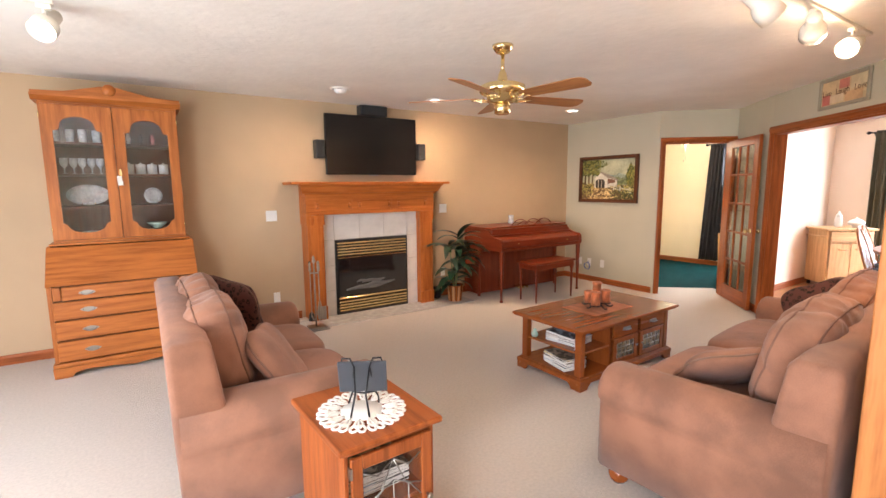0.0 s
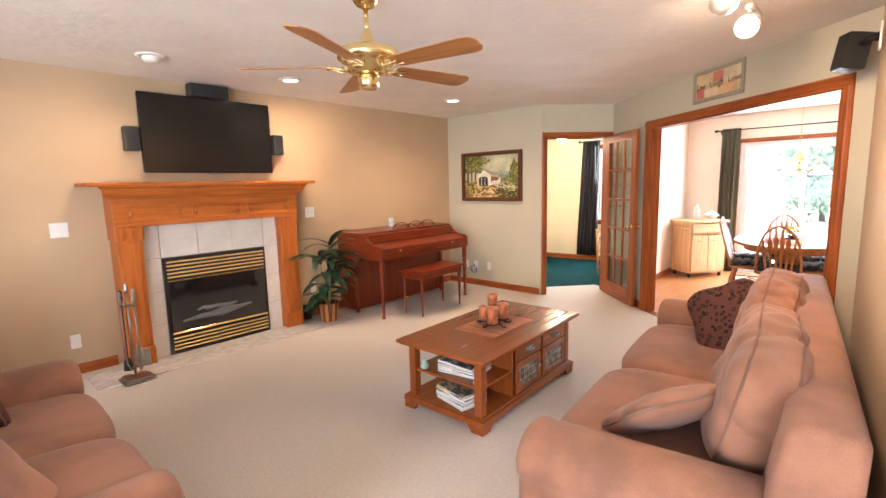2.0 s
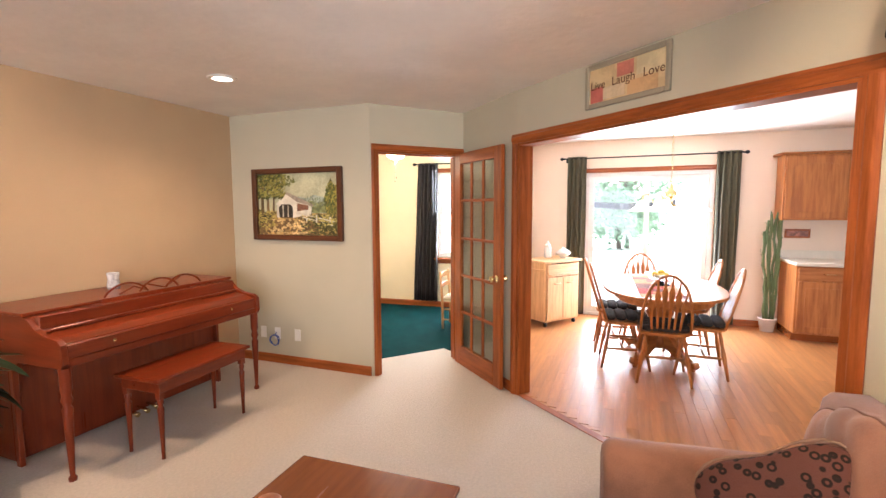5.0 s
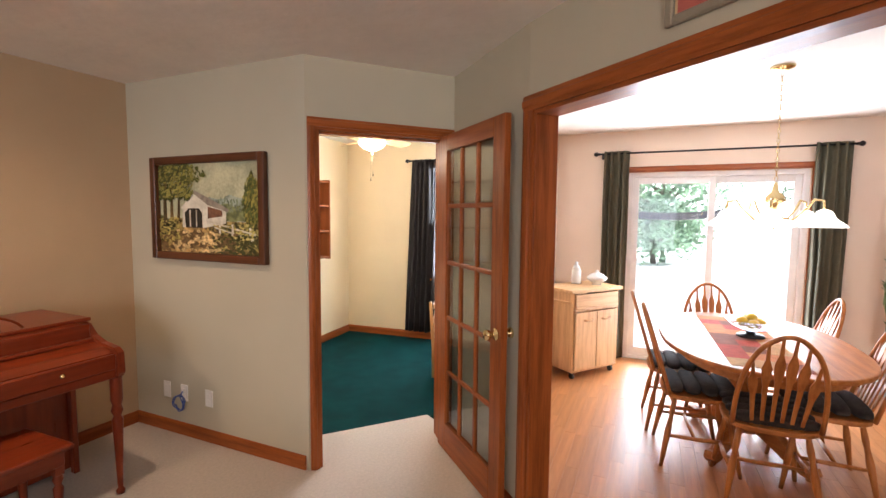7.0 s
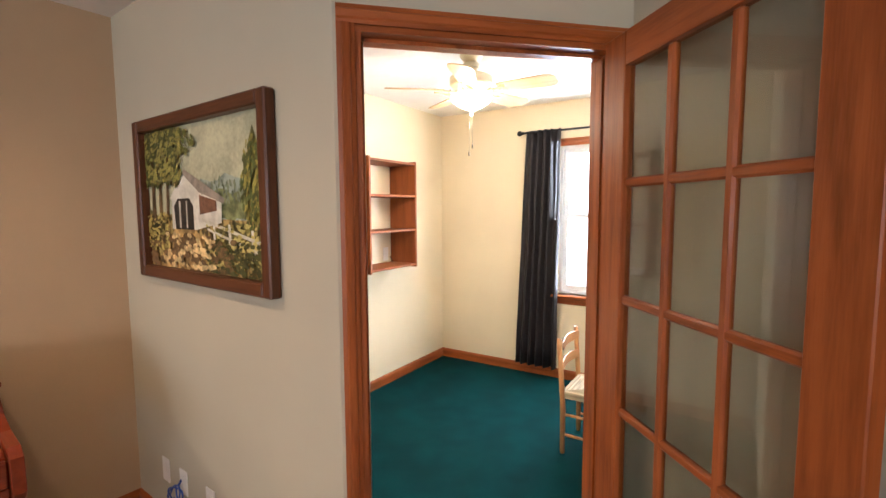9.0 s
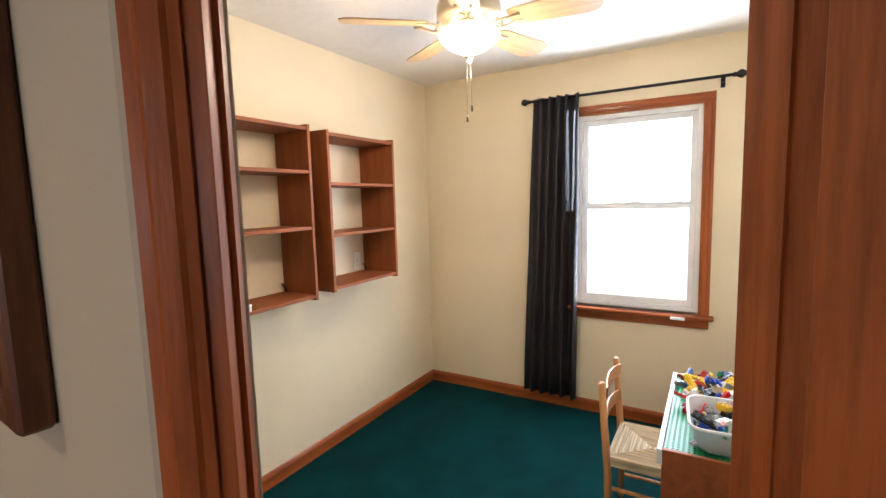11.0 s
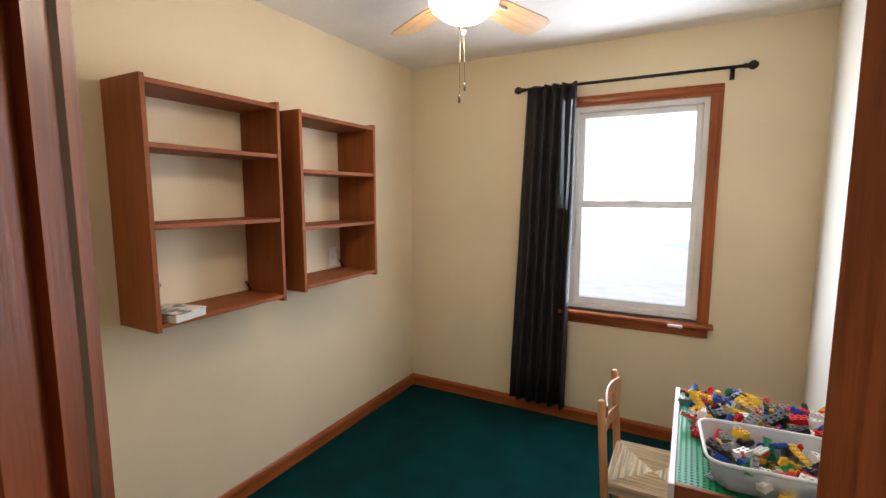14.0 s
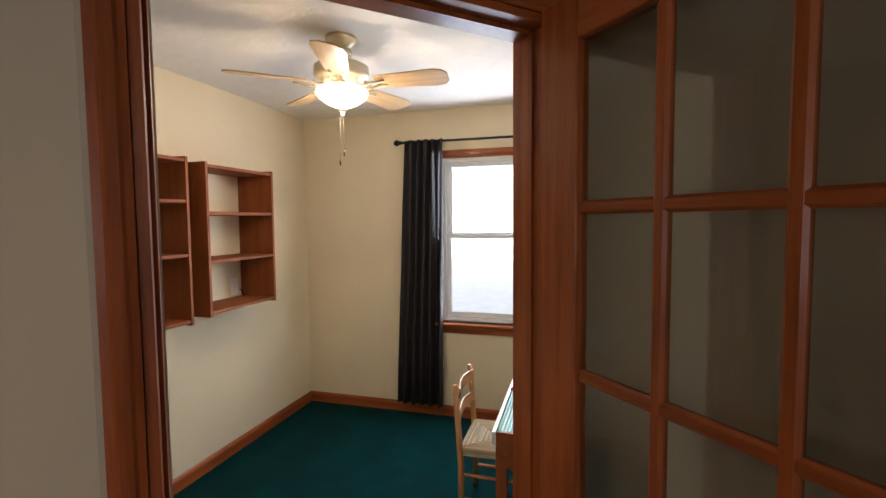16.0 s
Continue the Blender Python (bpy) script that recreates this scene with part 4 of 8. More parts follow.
for k in range(3):
    tile(-0.472 + k * 0.3147, -0.472 + (k + 1) * 0.3147, 0.89, 1.20)
for s in (-1, 1):
    x0, x1 = (-0.62, -0.472) if s < 0 else (0.472, 0.62)
    tile(x0, x1, 0.89, 1.20)
    for k in range(3):
        tile(x0, x1, k * 0.2967, (k + 1) * 0.2967)
for s in (-1, 1):
    x0, x1 = (-FW, -0.62) if s < 0 else (0.62, FW)
    bpart("pilaster", fp, MANT["z"], (x0, x1, -0.23, -0.001, 0.0, 1.075), bev=0.003)
    bpart("pilaster_foot", fp, MANT["z"], (x0 - 0.008, x1 + 0.008, -0.245, -0.231, 0.0, 0.16), bev=0.004)
    bpart("raised_panel", fp, MANT["z"], (x0 + 0.028, x1 - 0.028, -0.238, -0.2305, 0.175, 1.05), bev=0.003)
    bpart("corner_block", fp, MANT["z"], (x0 - 0.010, x1 + 0.010, -0.242, -0.001, 1.076, 1.185), bev=0.003)
    bm = bmesh.new()
    for k in (0.3, 0.7):
        xx = x0 + (x1 - x0) * k
        box(bm, xx - 0.026, xx + 0.026, -0.250, -0.2425, 1.10, 1.16, bev=0.005)
    part("rosette", bm, MANT["z"], fp, "carved square rosettes")
bpart("frieze", fp, MANT["x"], (-FW - 0.012, FW + 0.012, -0.245, -0.001, 1.186, 1.40), bev=0.003)
bm = bmesh.new()
for k in (-1, 0, 1):
    xc = k * 0.50
    for z0, z1 in ((1.225, 1.24), (1.335, 1.35)):
        box(bm, xc - 0.20, xc + 0.20, -0.252, -0.2455, z0, z1, bev=0.003)
    for s in (-1, 1):
        box(bm, xc + s * 0.208 - 0.008, xc + s * 0.208 + 0.008, -0.252, -0.2455, 1.225, 1.35, bev=0.003)
        lathe(bm, [(0, 0), (0.03, 0), (0.022, 0.012), (0, 0.014)], 12, m=pose(xc + s * 0.185, -0.2455, 1.287, 90, 0, 0) @ Matrix.Diagonal((0.6, 1, 1, 1)))
part("panel_moulding", bm, MANT["x"], fp, "raised moulding with small carved fans")
q = [(0.0, 1.400), (0.255, 1.400), (0.262, 1.415), (0.285, 1.43), (0.30, 1.46), (0.315, 1.495), (0.335, 1.51), (0.335, 1.5185), (0, 1.5185)]
bm = bmesh.new()
# crown: mitred at both ends by widening with the height
ring0, ring1 = [], []
for d_, z_ in q:
    e = FW + max(0, d_ - 0.245) + 0.012
    ring0.append(bm.verts.new((-e, -d_ if d_ else -0.001, z_)))
    ring1.append(bm.verts.new((e, -d_ if d_ else -0.001, z_)))
bm.faces.new(ring0)
bm.faces.new(ring1[::-1])
for i in range(len(q)):
    j = (i + 1) % len(q)
    bm.faces.new((ring0[j], ring0[i], ring1[i], ring1[j]))
bmesh.ops.recalc_face_normals(bm, faces=bm.faces[:])
part("crown_moulding", bm, MANT["x"], fp, "stepped crown moulding")
bm = bmesh.new()
box(bm, -0.985, 0.985, -0.355, -0.001, 1.519, 1.548, bev=0.006, seg=2)
part("mantel_shelf", bm, MANT["x"], fp)
# insert: 0.93 wide, 0.885 high
I = 0.468
bpart("insert_frame", fp, BLACK, (-I, -I + 0.02, -0.150, -0.135, 0.006, 0.885), (I - 0.02, I, -0.150, -0.135, 0.006, 0.885), (-I + 0.02, I - 0.02, -0.150, -0.135, 0.865, 0.885), (-I + 0.02, I - 0.02, -0.150, -0.135, 0.006, 0.02))
bm = bmesh.new()
box(bm, -I + 0.02, I - 0.02, -0.136, -0.134, 0.02, 0.865)
part("firebox", bm, BLACK, fp, "dark firebox behind the glass")
for z0, n_ in ((0.70, 5), (0.045, 4)):
    for k in range(n_):
        bm = bmesh.new()
        z_ = z0 + k * 0.034
        box(bm, -I + 0.021, I - 0.021, -0.010, 0.010, -0.002, 0.018, bev=0.003, m=pose(0, -0.158, z_, -28 if z0 > 0.5 else 20, 0, 0))
        part("louvre", bm, BRASS, fp, "polished brass louvre")
bpart("glass_frame", fp, BRASS, (-I + 0.02, I - 0.02, -0.165, -0.150, 0.185, 0.205), bev=0.003, label="brass sill bar")
bpart("glass_frame", fp, BRASS, (-I + 0.02, I - 0.02, -0.165, -0.150, 0.668, 0.680), bev=0.003, label="brass top bar")
bpart("fire_glass", fp, plain("smoked_glass", (0.012, 0.012, 0.013), 0.06, spec=0.8, bump=0.0), (-I + 0.03, I - 0.03, -0.150, -0.146, 0.2055, 0.6675), label="smoked fireplace glass")
bm = bmesh.new()
for k, (x, z, L, r) in enumerate(((-0.10, 0.30, 0.5, 0.03), (0.08, 0.33, 0.42, 0.026), (0.0, 0.37, 0.3, 0.024), (-0.14, 0.38, 0.16, 0.02))):
    tube(bm, [(x - L / 2, -0.1515, z - 0.01), (x - L / 6, -0.152, z + 0.008), (x + L / 5, -0.152, z - 0.006), (x + L / 2, -0.1515, z + 0.01)], [r * 0.3, r * 0.8, r * 0.9, r * 0.3], 8)
lg = part("log", bm, plain("grey_ceramic_log", (0.13, 0.125, 0.12), 0.8), fp, "grey ceramic logs")

# ---- television and speakers ----
tv = thing("television", 2.318, 4.95, 1.632, 0, "black flat television mounted over the mantel", "television")
bpart("bezel", tv, BLACKGLOSS, (-0.583, 0.583, -0.085, -0.045, 0, 0.68), bev=0.006)
bpart("screen", tv, SCREEN, (-0.567, 0.567, -0.0865, -0.0855, 0.022, 0.664))
bpart("mount", tv, BLACK, (-0.2, 0.2, -0.044, -0.001, 0.2, 0.5))
bm = bmesh.new()
lathe(bm, [(0, 0), (0.07, 0), (0.06, 0.012), (0, 0.012)], 20, m=pose(0, -0.075, 0.0, 180, 0, 0) @ Matrix.Diagonal((1, 0.25, 1, 1)))
part("badge", bm, PEWTER, tv, "small silver badge bar")


def speaker(x, z, w, h, d, label, tilt=0, m=None):
    ob = thing("speaker", x, 4.95, z, 0, label, "speaker", m=m)
    bm = bmesh.new()
    box(bm, -w / 2, w / 2, -d, -0.02, -h / 2, h / 2, bev=0.006, seg=2)
    part("cabinet", bm, BLACK, ob)
    bm = bmesh.new()
    box(bm, -w / 2 + 0.008, w / 2 - 0.008, -d - 0.006, -d - 0.0005, -h / 2 + 0.008, h / 2 - 0.008, bev=0.004)
    part("grille", bm, plain("grille_cloth", (0.02, 0.02, 0.02), 0.9), ob)
    bpart("bracket", ob, BLACK, (-0.02, 0.02, -0.021, -0.001, -0.03, 0.03))
    return ob


speaker(2.315, 2.368, 0.34, 0.115, 0.14, "black centre speaker on the wall over the television")
speaker(1.665, 1.913, 0.105, 0.20, 0.12, "small black speaker beside the television")
speaker(2.968, 1.918, 0.105, 0.20, 0.12, "small black speaker beside the television")
sp = thing("wall_speaker", 4.06, 0.287, 2.22, 2, "black speaker on a swivel wall bracket", "speaker")
bpart("wall_plate", sp, WHITE, (-0.045, 0.045, 0.001, 0.012, -0.07, 0.07), bev=0.003)
bm = bmesh.new()
tube(bm, [(0, 0.012, 0), (0, 0.05, 0), (0.05, 0.08, -0.01)], [0.025, 0.018, 0.016], 10)
part("bracket", bm, IRON, sp)
bm = bmesh.new()
prism(bm, [(-0.072, -0.055), (0.072, -0.055), (0.05, 0.055), (-0.05, 0.055)], "z", -0.10, 0.10, bev=0.006)
sb = part("cabinet", bm, BLACK, sp, "", pose(0.10, 0.125, -0.045, 10, 0, 30))


# ---- switches, outlets, vents ----
def plate(m4, w, h, kind, label, cat="outlet"):
    ob = thing("wall_plate", 0, 0, label=label, category=cat, m=m4)
    bm = bmesh.new()
    box(bm, -w / 2, w / 2, -0.006, -0.0005, -h / 2, h / 2, bev=0.002)
    part("plate", bm, WHITE, ob)
    bm = bmesh.new()
    n_ = max(1, round(w / 0.06))
    for i in range(n_):
        xc = (i - (n_ - 1) / 2) * 0.046
        if kind == "outlet":
            for z in (-0.02, 0.02):
                box(bm, xc - 0.015, xc + 0.015, -0.009, -0.0065, z - 0.012, z + 0.012, bev=0.002)
        elif kind == "switch":
            box(bm, xc - 0.005, xc + 0.005, -0.014, -0.0065, -0.012, 0.012, bev=0.001)
    if kind != "blank":
        part("face", bm, WHITE, ob)
    return ob


def on(x, y, z, rz=0):
    return pose(x, y, z, 0, 0, rz)


plate(on(1.125, 4.95, 1.185), 0.115, 0.115, "switch", "white double light switch on the tan wall", "switch")
plate(on(3.35, 4.95, 1.195), 0.115, 0.115, "switch", "white double light switch beside the mantel", "switch")
plate(on(1.135, 4.95, 0.275), 0.07, 0.115, "outlet", "white outlet on the tan wall")
plate(on(3.34, 4.95, 0.33), 0.07, 0.115, "outlet", "white outlet behind the potted plant")
plate(on(5.75, 4.62, 0.30, -90), 0.07, 0.115, "outlet", "white cable plate under the painting")
plate(on(5.75, 4.445, 0.30, -90), 0.07, 0.115, "outlet", "white outlet with a blue cable")
plate(on(5.75, 4.205, 0.30, -90), 0.07, 0.115, "outlet", "white outlet under the painting")
plate(OFF @ on(7.86, 5.14, 1.14), 0.07, 0.115, "switch", "white plate on the wall inside the hanging shelf", "switch")
cb = thing("cable_coil", 5.715, 4.46, 0.235, 0, "coiled blue network cable hanging from the outlet", "cable")
bm = bmesh.new()
tube(bm, [(0.012 * math.sin(i * 0.7), 0.052 * math.cos(i * 2 * math.pi / 16), 0.052 * math.sin(i * 2 * math.pi / 16) + 0.003 * math.sin(i)) for i in range(48)], 0.0035, 6)
tube(bm, [(0.012, 0.0, 0.05), (0.03, 0.0, 0.075)], 0.005, 6)
part("cable", bm, plain("blue_cable", (0.03, 0.08, 0.35), 0.4), cb)


# ---- painting, sign ----
pt = thing("painting", 5.75, 4.157, 1.57, -90, "oil painting of a white covered bridge in a dark wood frame", "picture")
w, h, fw = 0.51, 0.34, 0.05
# dark wood of the picture frame, also the shade colour inside the hutch
DARKW = woods("frame_and_hutch_shade_wood", (0.10, 0.035, 0.014), (0.05, 0.017, 0.007))
for s in (-1, 1):
    bpart("frame_side", pt, DARKW["z"], (min(s * (w - fw), s * w), max(s * (w - fw), s * w), -0.045, -0.002, -h, h), bev=0.006)
    bpart("frame_rail", pt, DARKW["x"], (-w + fw, w - fw, -0.045, -0.002, min(s * (h - fw), s * h), max(s * (h - fw), s * h)), bev=0.006)


def flat_shapes(parent, name, shapes, y):
    """Painted shapes, each its own thin layer: (colour, outline)."""
    for i, (m_, pts) in enumerate(shapes):
        bm = bmesh.new()
        vs = [bm.verts.new((px, y - i * 0.0004, pz)) for px, pz in pts]
        bm.faces.new(vs)
        bmesh.ops.recalc_face_normals(bm, faces=bm.faces[:])
        part(name, bm, m_, parent)


def paint(c, v=0.35, s=14):
    return mat("oil_paint", c, 0.4, v, s, 0.4, 60.0, contrast=(0.4, 0.6), dist=0.002)


rnd = random.Random(5)


def blob(cx, cz, rx, rz_, n=26, rough=0.25, seed=0):
    r_ = random.Random(seed)
    return [(max(-0.458, min(0.458, cx + rx * (1 + r_.uniform(-rough, rough)) * math.cos(2 * math.pi * i / n))), max(-0.288, min(0.288, cz + rz_ * (1 + r_.uniform(-rough, rough)) * math.sin(2 * math.pi * i / n)))) for i in range(n)]


W2, H2 = 0.46, 0.29


def dabs(parent, colour, n, x0, x1, z0, z1, size, y, seed, round_off=False, slant=0.0):
    """Many small brush strokes of one colour within a block or an oval."""
    r_, bm = random.Random(seed), bmesh.new()
    for _ in range(n):
        u, v = r_.uniform(-1, 1), r_.uniform(-1, 1)
        if round_off and u * u + v * v > 1:
            continue
        cx, cz = (x0 + x1) / 2 + u * (x1 - x0) / 2, (z0 + z1) / 2 + v * (z1 - z0) / 2
        w, a = size * r_.uniform(0.5, 1.3), radians(slant) + r_.uniform(-0.5, 0.5)
        pts = [(w * math.cos(q), 0.5 * w * math.sin(q)) for q in (0, 1.0, 2.2, 3.2, 4.1, 5.2)]
        vs = []
        for p, q in pts:
            px, pz = cx + p * math.cos(a) - q * math.sin(a), cz + p * math.sin(a) + q * math.cos(a)
            vs.append(bm.verts.new((max(-0.458, min(0.458, px)), y - r_.uniform(0, 0.0006), max(-0.288, min(0.288, pz)))))
        bm.faces.new(vs)
    bmesh.ops.recalc_face_normals(bm, faces=bm.faces[:])
    part("foliage_paint", bm, paint(colour, 0.3, 30), parent)["kind"] = "stuff"


flat_shapes(pt, "painted_shape", [
    (paint((0.50, 0.50, 0.33), 0.22, 3), [(-W2, -H2), (W2, -H2), (W2, H2), (-W2, H2)]),
    (paint((0.30, 0.35, 0.29), 0.3, 8), blob(0.16, -0.01, 0.28, 0.085, seed=8)),
    (paint((0.21, 0.24, 0.10), 0.4, 16), blob(0.20, -0.03, 0.20, 0.055, seed=1)),
    (paint((0.22, 0.20, 0.04), 0.5, 20), blob(0.39, 0.03, 0.085, 0.17, seed=2)),
    (paint((0.34, 0.24, 0.08), 0.6, 30), [(-W2, -H2), (W2, -H2), (W2, -0.09), (0.1, -0.08), (-0.2, -0.06), (-W2, -0.08)]),
    (paint((0.20, 0.17, 0.05), 0.6, 30), [(0.05, -0.19), (W2, -0.26), (W2, -0.12), (0.25, -0.09), (0.10, -0.12)]),
    (paint((0.56, 0.36, 0.13), 0.4, 18), [(-0.42, -H2), (0.30, -H2), (0.06, -0.18), (-0.06, -0.12), (-0.22, -0.12), (-0.30, -0.20)]),
    (paint((0.10, 0.09, 0.03), 0.6, 30), [(-W2, -0.22), (-0.36, -0.18), (-0.30, -0.10), (-W2, -0.04)]),
    (paint((0.11, 0.07, 0.03), 0.3), [(-0.43, -0.10), (-0.39, -0.10), (-0.395, 0.10), (-0.375, 0.24), (-0.42, 0.24)]),
    (paint((0.16, 0.10, 0.04), 0.3), [(-0.36, -0.09), (-0.325, -0.09), (-0.335, 0.12), (-0.30, 0.22), (-0.35, 0.22)]),
    (paint((0.10, 0.06, 0.03), 0.3), [(-0.29, -0.07), (-0.265, -0.07), (-0.26, 0.10), (-0.22, 0.20), (-0.27, 0.19)]),
    (paint((0.66, 0.63, 0.53), 0.12), [(-0.24, -0.125), (-0.03, -0.125), (0.16, -0.095), (0.165, -0.02), (0.0, 0.03), (-0.13, 0.105), (-0.25, 0.005), (-0.235, -0.01)]),
    (paint((0.30, 0.25, 0.20), 0.2), [(-0.135, 0.10), (-0.118, 0.118), (0.19, -0.006), (0.18, -0.024), (0.0, 0.022)]),
    (paint((0.20, 0.09, 0.05), 0.3), [(0.0, -0.065), (0.13, -0.05), (0.13, -0.012), (0.0, 0.012)]),
    (paint((0.03, 0.025, 0.02), 0.2), [(-0.205, -0.125), (-0.05, -0.125), (-0.05, -0.03), (-0.08, 0.0), (-0.18, 0.0), (-0.215, -0.03)]),
    (paint((0.50, 0.47, 0.38), 0.2), [(-0.17, -0.12), (-0.155, -0.12), (-0.155, -0.01), (-0.17, -0.01)]),
    (paint((0.50, 0.47, 0.38), 0.2), [(-0.11, -0.12), (-0.098, -0.12), (-0.098, -0.01), (-0.11, -0.01)]),
    (paint((0.66, 0.63, 0.53), 0.15), [(0.10, -0.16), (0.115, -0.16), (0.115, -0.08), (0.10, -0.08)]),
    (paint((0.66, 0.63, 0.53), 0.15), [(0.21, -0.18), (0.23, -0.18), (0.225, -0.10), (0.21, -0.10)]),
    (paint((0.66, 0.63, 0.53), 0.15), [(0.36, -0.22), (0.385, -0.22), (0.375, -0.12), (0.36, -0.12)]),
    (paint((0.62, 0.58, 0.46), 0.15), [(0.02, -0.09), (0.42, -0.17), (0.42, -0.157), (0.02, -0.078)]),
    (paint((0.62, 0.58, 0.46), 0.15), [(0.06, -0.125), (0.40, -0.20), (0.40, -0.19), (0.06, -0.115)]),
], -0.006)
dabs(pt, (0.07, 0.08, 0.02), 300, -0.46, -0.16, 0.06, 0.29, 0.020, -0.016, 1, slant=30)
dabs(pt, (0.27, 0.25, 0.06), 240, -0.46, -0.12, 0.07, 0.29, 0.014, -0.017, 2, slant=20)
dabs(pt, (0.13, 0.14, 0.03), 60, -0.22, -0.02, 0.17, 0.27, 0.015, -0.016, 3, True, -30)
dabs(pt, (0.33, 0.29, 0.06), 160, 0.31, 0.46, -0.10, 0.20, 0.014, -0.016, 4, True, 70)
dabs(pt, (0.10, 0.12, 0.03), 120, 0.31, 0.46, -0.12, 0.18, 0.014, -0.0165, 5, True, 70)
dabs(pt, (0.20, 0.24, 0.15), 90, 0.02, 0.32, -0.03, 0.07, 0.012, -0.010, 6, True, 90)
dabs(pt, (0.46, 0.37, 0.10), 130, -0.46, -0.26, -0.22, -0.06, 0.013, -0.017, 7)
dabs(pt, (0.50, 0.42, 0.13), 150, 0.06, 0.46, -0.26, -0.10, 0.013, -0.0165, 8)
dabs(pt, (0.07, 0.07, 0.02), 170, 0.05, 0.46, -0.29, -0.16, 0.015, -0.017, 9)
dabs(pt, (0.17, 0.10, 0.04), 90, -0.44, 0.25, -0.29, -0.15, 0.030, -0.017, 10, slant=-15)
dabs(pt, (0.75, 0.55, 0.25), 60, -0.30, 0.12, -0.28, -0.14, 0.020, -0.0175, 11, slant=-10)

sg = thing("sign", 0, 0, label="framed patchwork sign reading live laugh love over the wide opening", category="sign", m=ME @ pose(1.04, 0, 2.287, 0, 0, 180))
SF = plain("pewter_painted_frame", (0.30, 0.26, 0.19), 0.45)
w, h = 0.30, 0.135
bpart("frame", sg, SF, (-w, -w + 0.03, 0.002, 0.025, -h, h), (w - 0.03, w, 0.002, 0.025, -h, h), (-w + 0.03, w - 0.03, 0.002, 0.025, -h, -h + 0.03), (-w + 0.03, w - 0.03, 0.002, 0.025, h - 0.03, h), bev=0.005)
for i, (c, x0, x1, z0, z1) in enumerate((((0.60, 0.45, 0.25), -0.27, 0.27, -0.105, 0.105), ((0.55, 0.18, 0.13), -0.06, 0.06, 0.02, 0.10), ((0.50, 0.13, 0.10), 0.16, 0.26, -0.10, -0.01), ((0.62, 0.52, 0.32), -0.26, -0.08, 0.0, 0.10), ((0.58, 0.36, 0.18), -0.22, -0.02, -0.10, -0.02), ((0.63, 0.50, 0.33), 0.0, 0.16, -0.09, -0.02))):
    bpart("patch", sg, paint(c, 0.12, 8), (x0, x1, 0.008, 0.010 + i * 0.0005, z0, z1))
for word, off in (("Live", -0.20), ("Laugh", -0.01), ("Love", 0.195)):
    cu = bpy.data.curves.new("lettering", "FONT")
    cu.body, cu.size, cu.align_x, cu.align_y, cu.extrude = word, 0.072, "CENTER", "CENTER", 0.0005
    tmp = bpy.data.objects.new("lettering", cu)
    scene.collection.objects.link(tmp)
    dg = bpy.context.evaluated_depsgraph_get()
    me = bpy.data.meshes.new_from_object(tmp.evaluated_get(dg))
    bpy.data.objects.remove(tmp)
    me.transform(Matrix.Translation((off, 0, 0)))
    me.materials.clear()
    me.materials.append(DARKW["x"])
    lt = new("lettering", me)
    lt.parent = sg
    lt.matrix_basis = pose(0, 0.0145, 0.0, 90, 0, 180)


# ---- hutch with a slant-front desk ----
hu = thing("hutch", -0.20, 4.95, 0, 0, "golden oak secretary hutch with glazed upper doors and a slant-front desk", "cabinet")
BW, UW = 0.52, 0.475            # half widths
FY, UY = -0.63, -0.35           # fronts of base and upper case
for x0 in (-BW, BW - 0.022):
    bpart("base_side", hu, HUTW["z"], (x0, x0 + 0.022, FY, -0.001, 0.1, 0.735), bev=0.002)
# backs, dust board and shelves use the dark wood: inner shade as colour
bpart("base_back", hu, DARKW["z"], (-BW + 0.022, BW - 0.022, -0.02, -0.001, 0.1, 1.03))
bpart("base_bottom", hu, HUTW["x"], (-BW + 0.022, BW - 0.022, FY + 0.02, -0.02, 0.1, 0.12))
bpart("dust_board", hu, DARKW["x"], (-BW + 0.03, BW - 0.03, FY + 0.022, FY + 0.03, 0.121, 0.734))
for s in (-1, 1):
    bm = bmesh.new()
    prism(bm, [(FY, 0.735), (-0.001, 0.735), (-0.001, 1.03), (UY - 0.03, 1.03)], "x", s * BW, s * (BW - 0.022))
    part("desk_side", bm, HUTW["z"], hu)
bm = bmesh.new()
prism(bm, [(FY - 0.012, 0.740), (FY + 0.015, 0.736), (UY - 0.015, 1.022), (UY - 0.045, 1.022)], "x", -BW - 0.004, BW + 0.004, bev=0.003)
part("slant_front", bm, HUTW["x"], hu, "sloping desk lid with a lively grain")
bm = bmesh.new()
lathe(bm, [(0, 0), (0.010, 0), (0.008, 0.003), (0, 0.004)], 12, m=pose(0.03, UY - 0.05, 1.0, 50, 0, 0))
part("keyhole_plate", bm, BRASS, hu)
bm = bmesh.new()
box(bm, -BW - 0.012, BW + 0.012, FY - 0.022, -0.001, 0.085, 0.12, bev=0.008, seg=2)
part("base_moulding", bm, HUTW["x"], hu)
bm = bmesh.new()
sk = [(-BW - 0.01, 0.0), (-BW - 0.015, 0.084), (BW + 0.015, 0.084), (BW + 0.01, 0.0), (BW - 0.10, 0.0), (BW - 0.12, 0.03), (BW - 0.2, 0.05), (0.12, 0.035), (0, 0.02), (-0.12, 0.035), (-BW + 0.2, 0.05), (-BW + 0.12, 0.03), (-BW + 0.10, 0.0)]
prism(bm, sk, "y", FY - 0.02, FY + 0.002)
part("scalloped_skirt", bm, HUTW["x"], hu, "scalloped skirt between bracket feet")
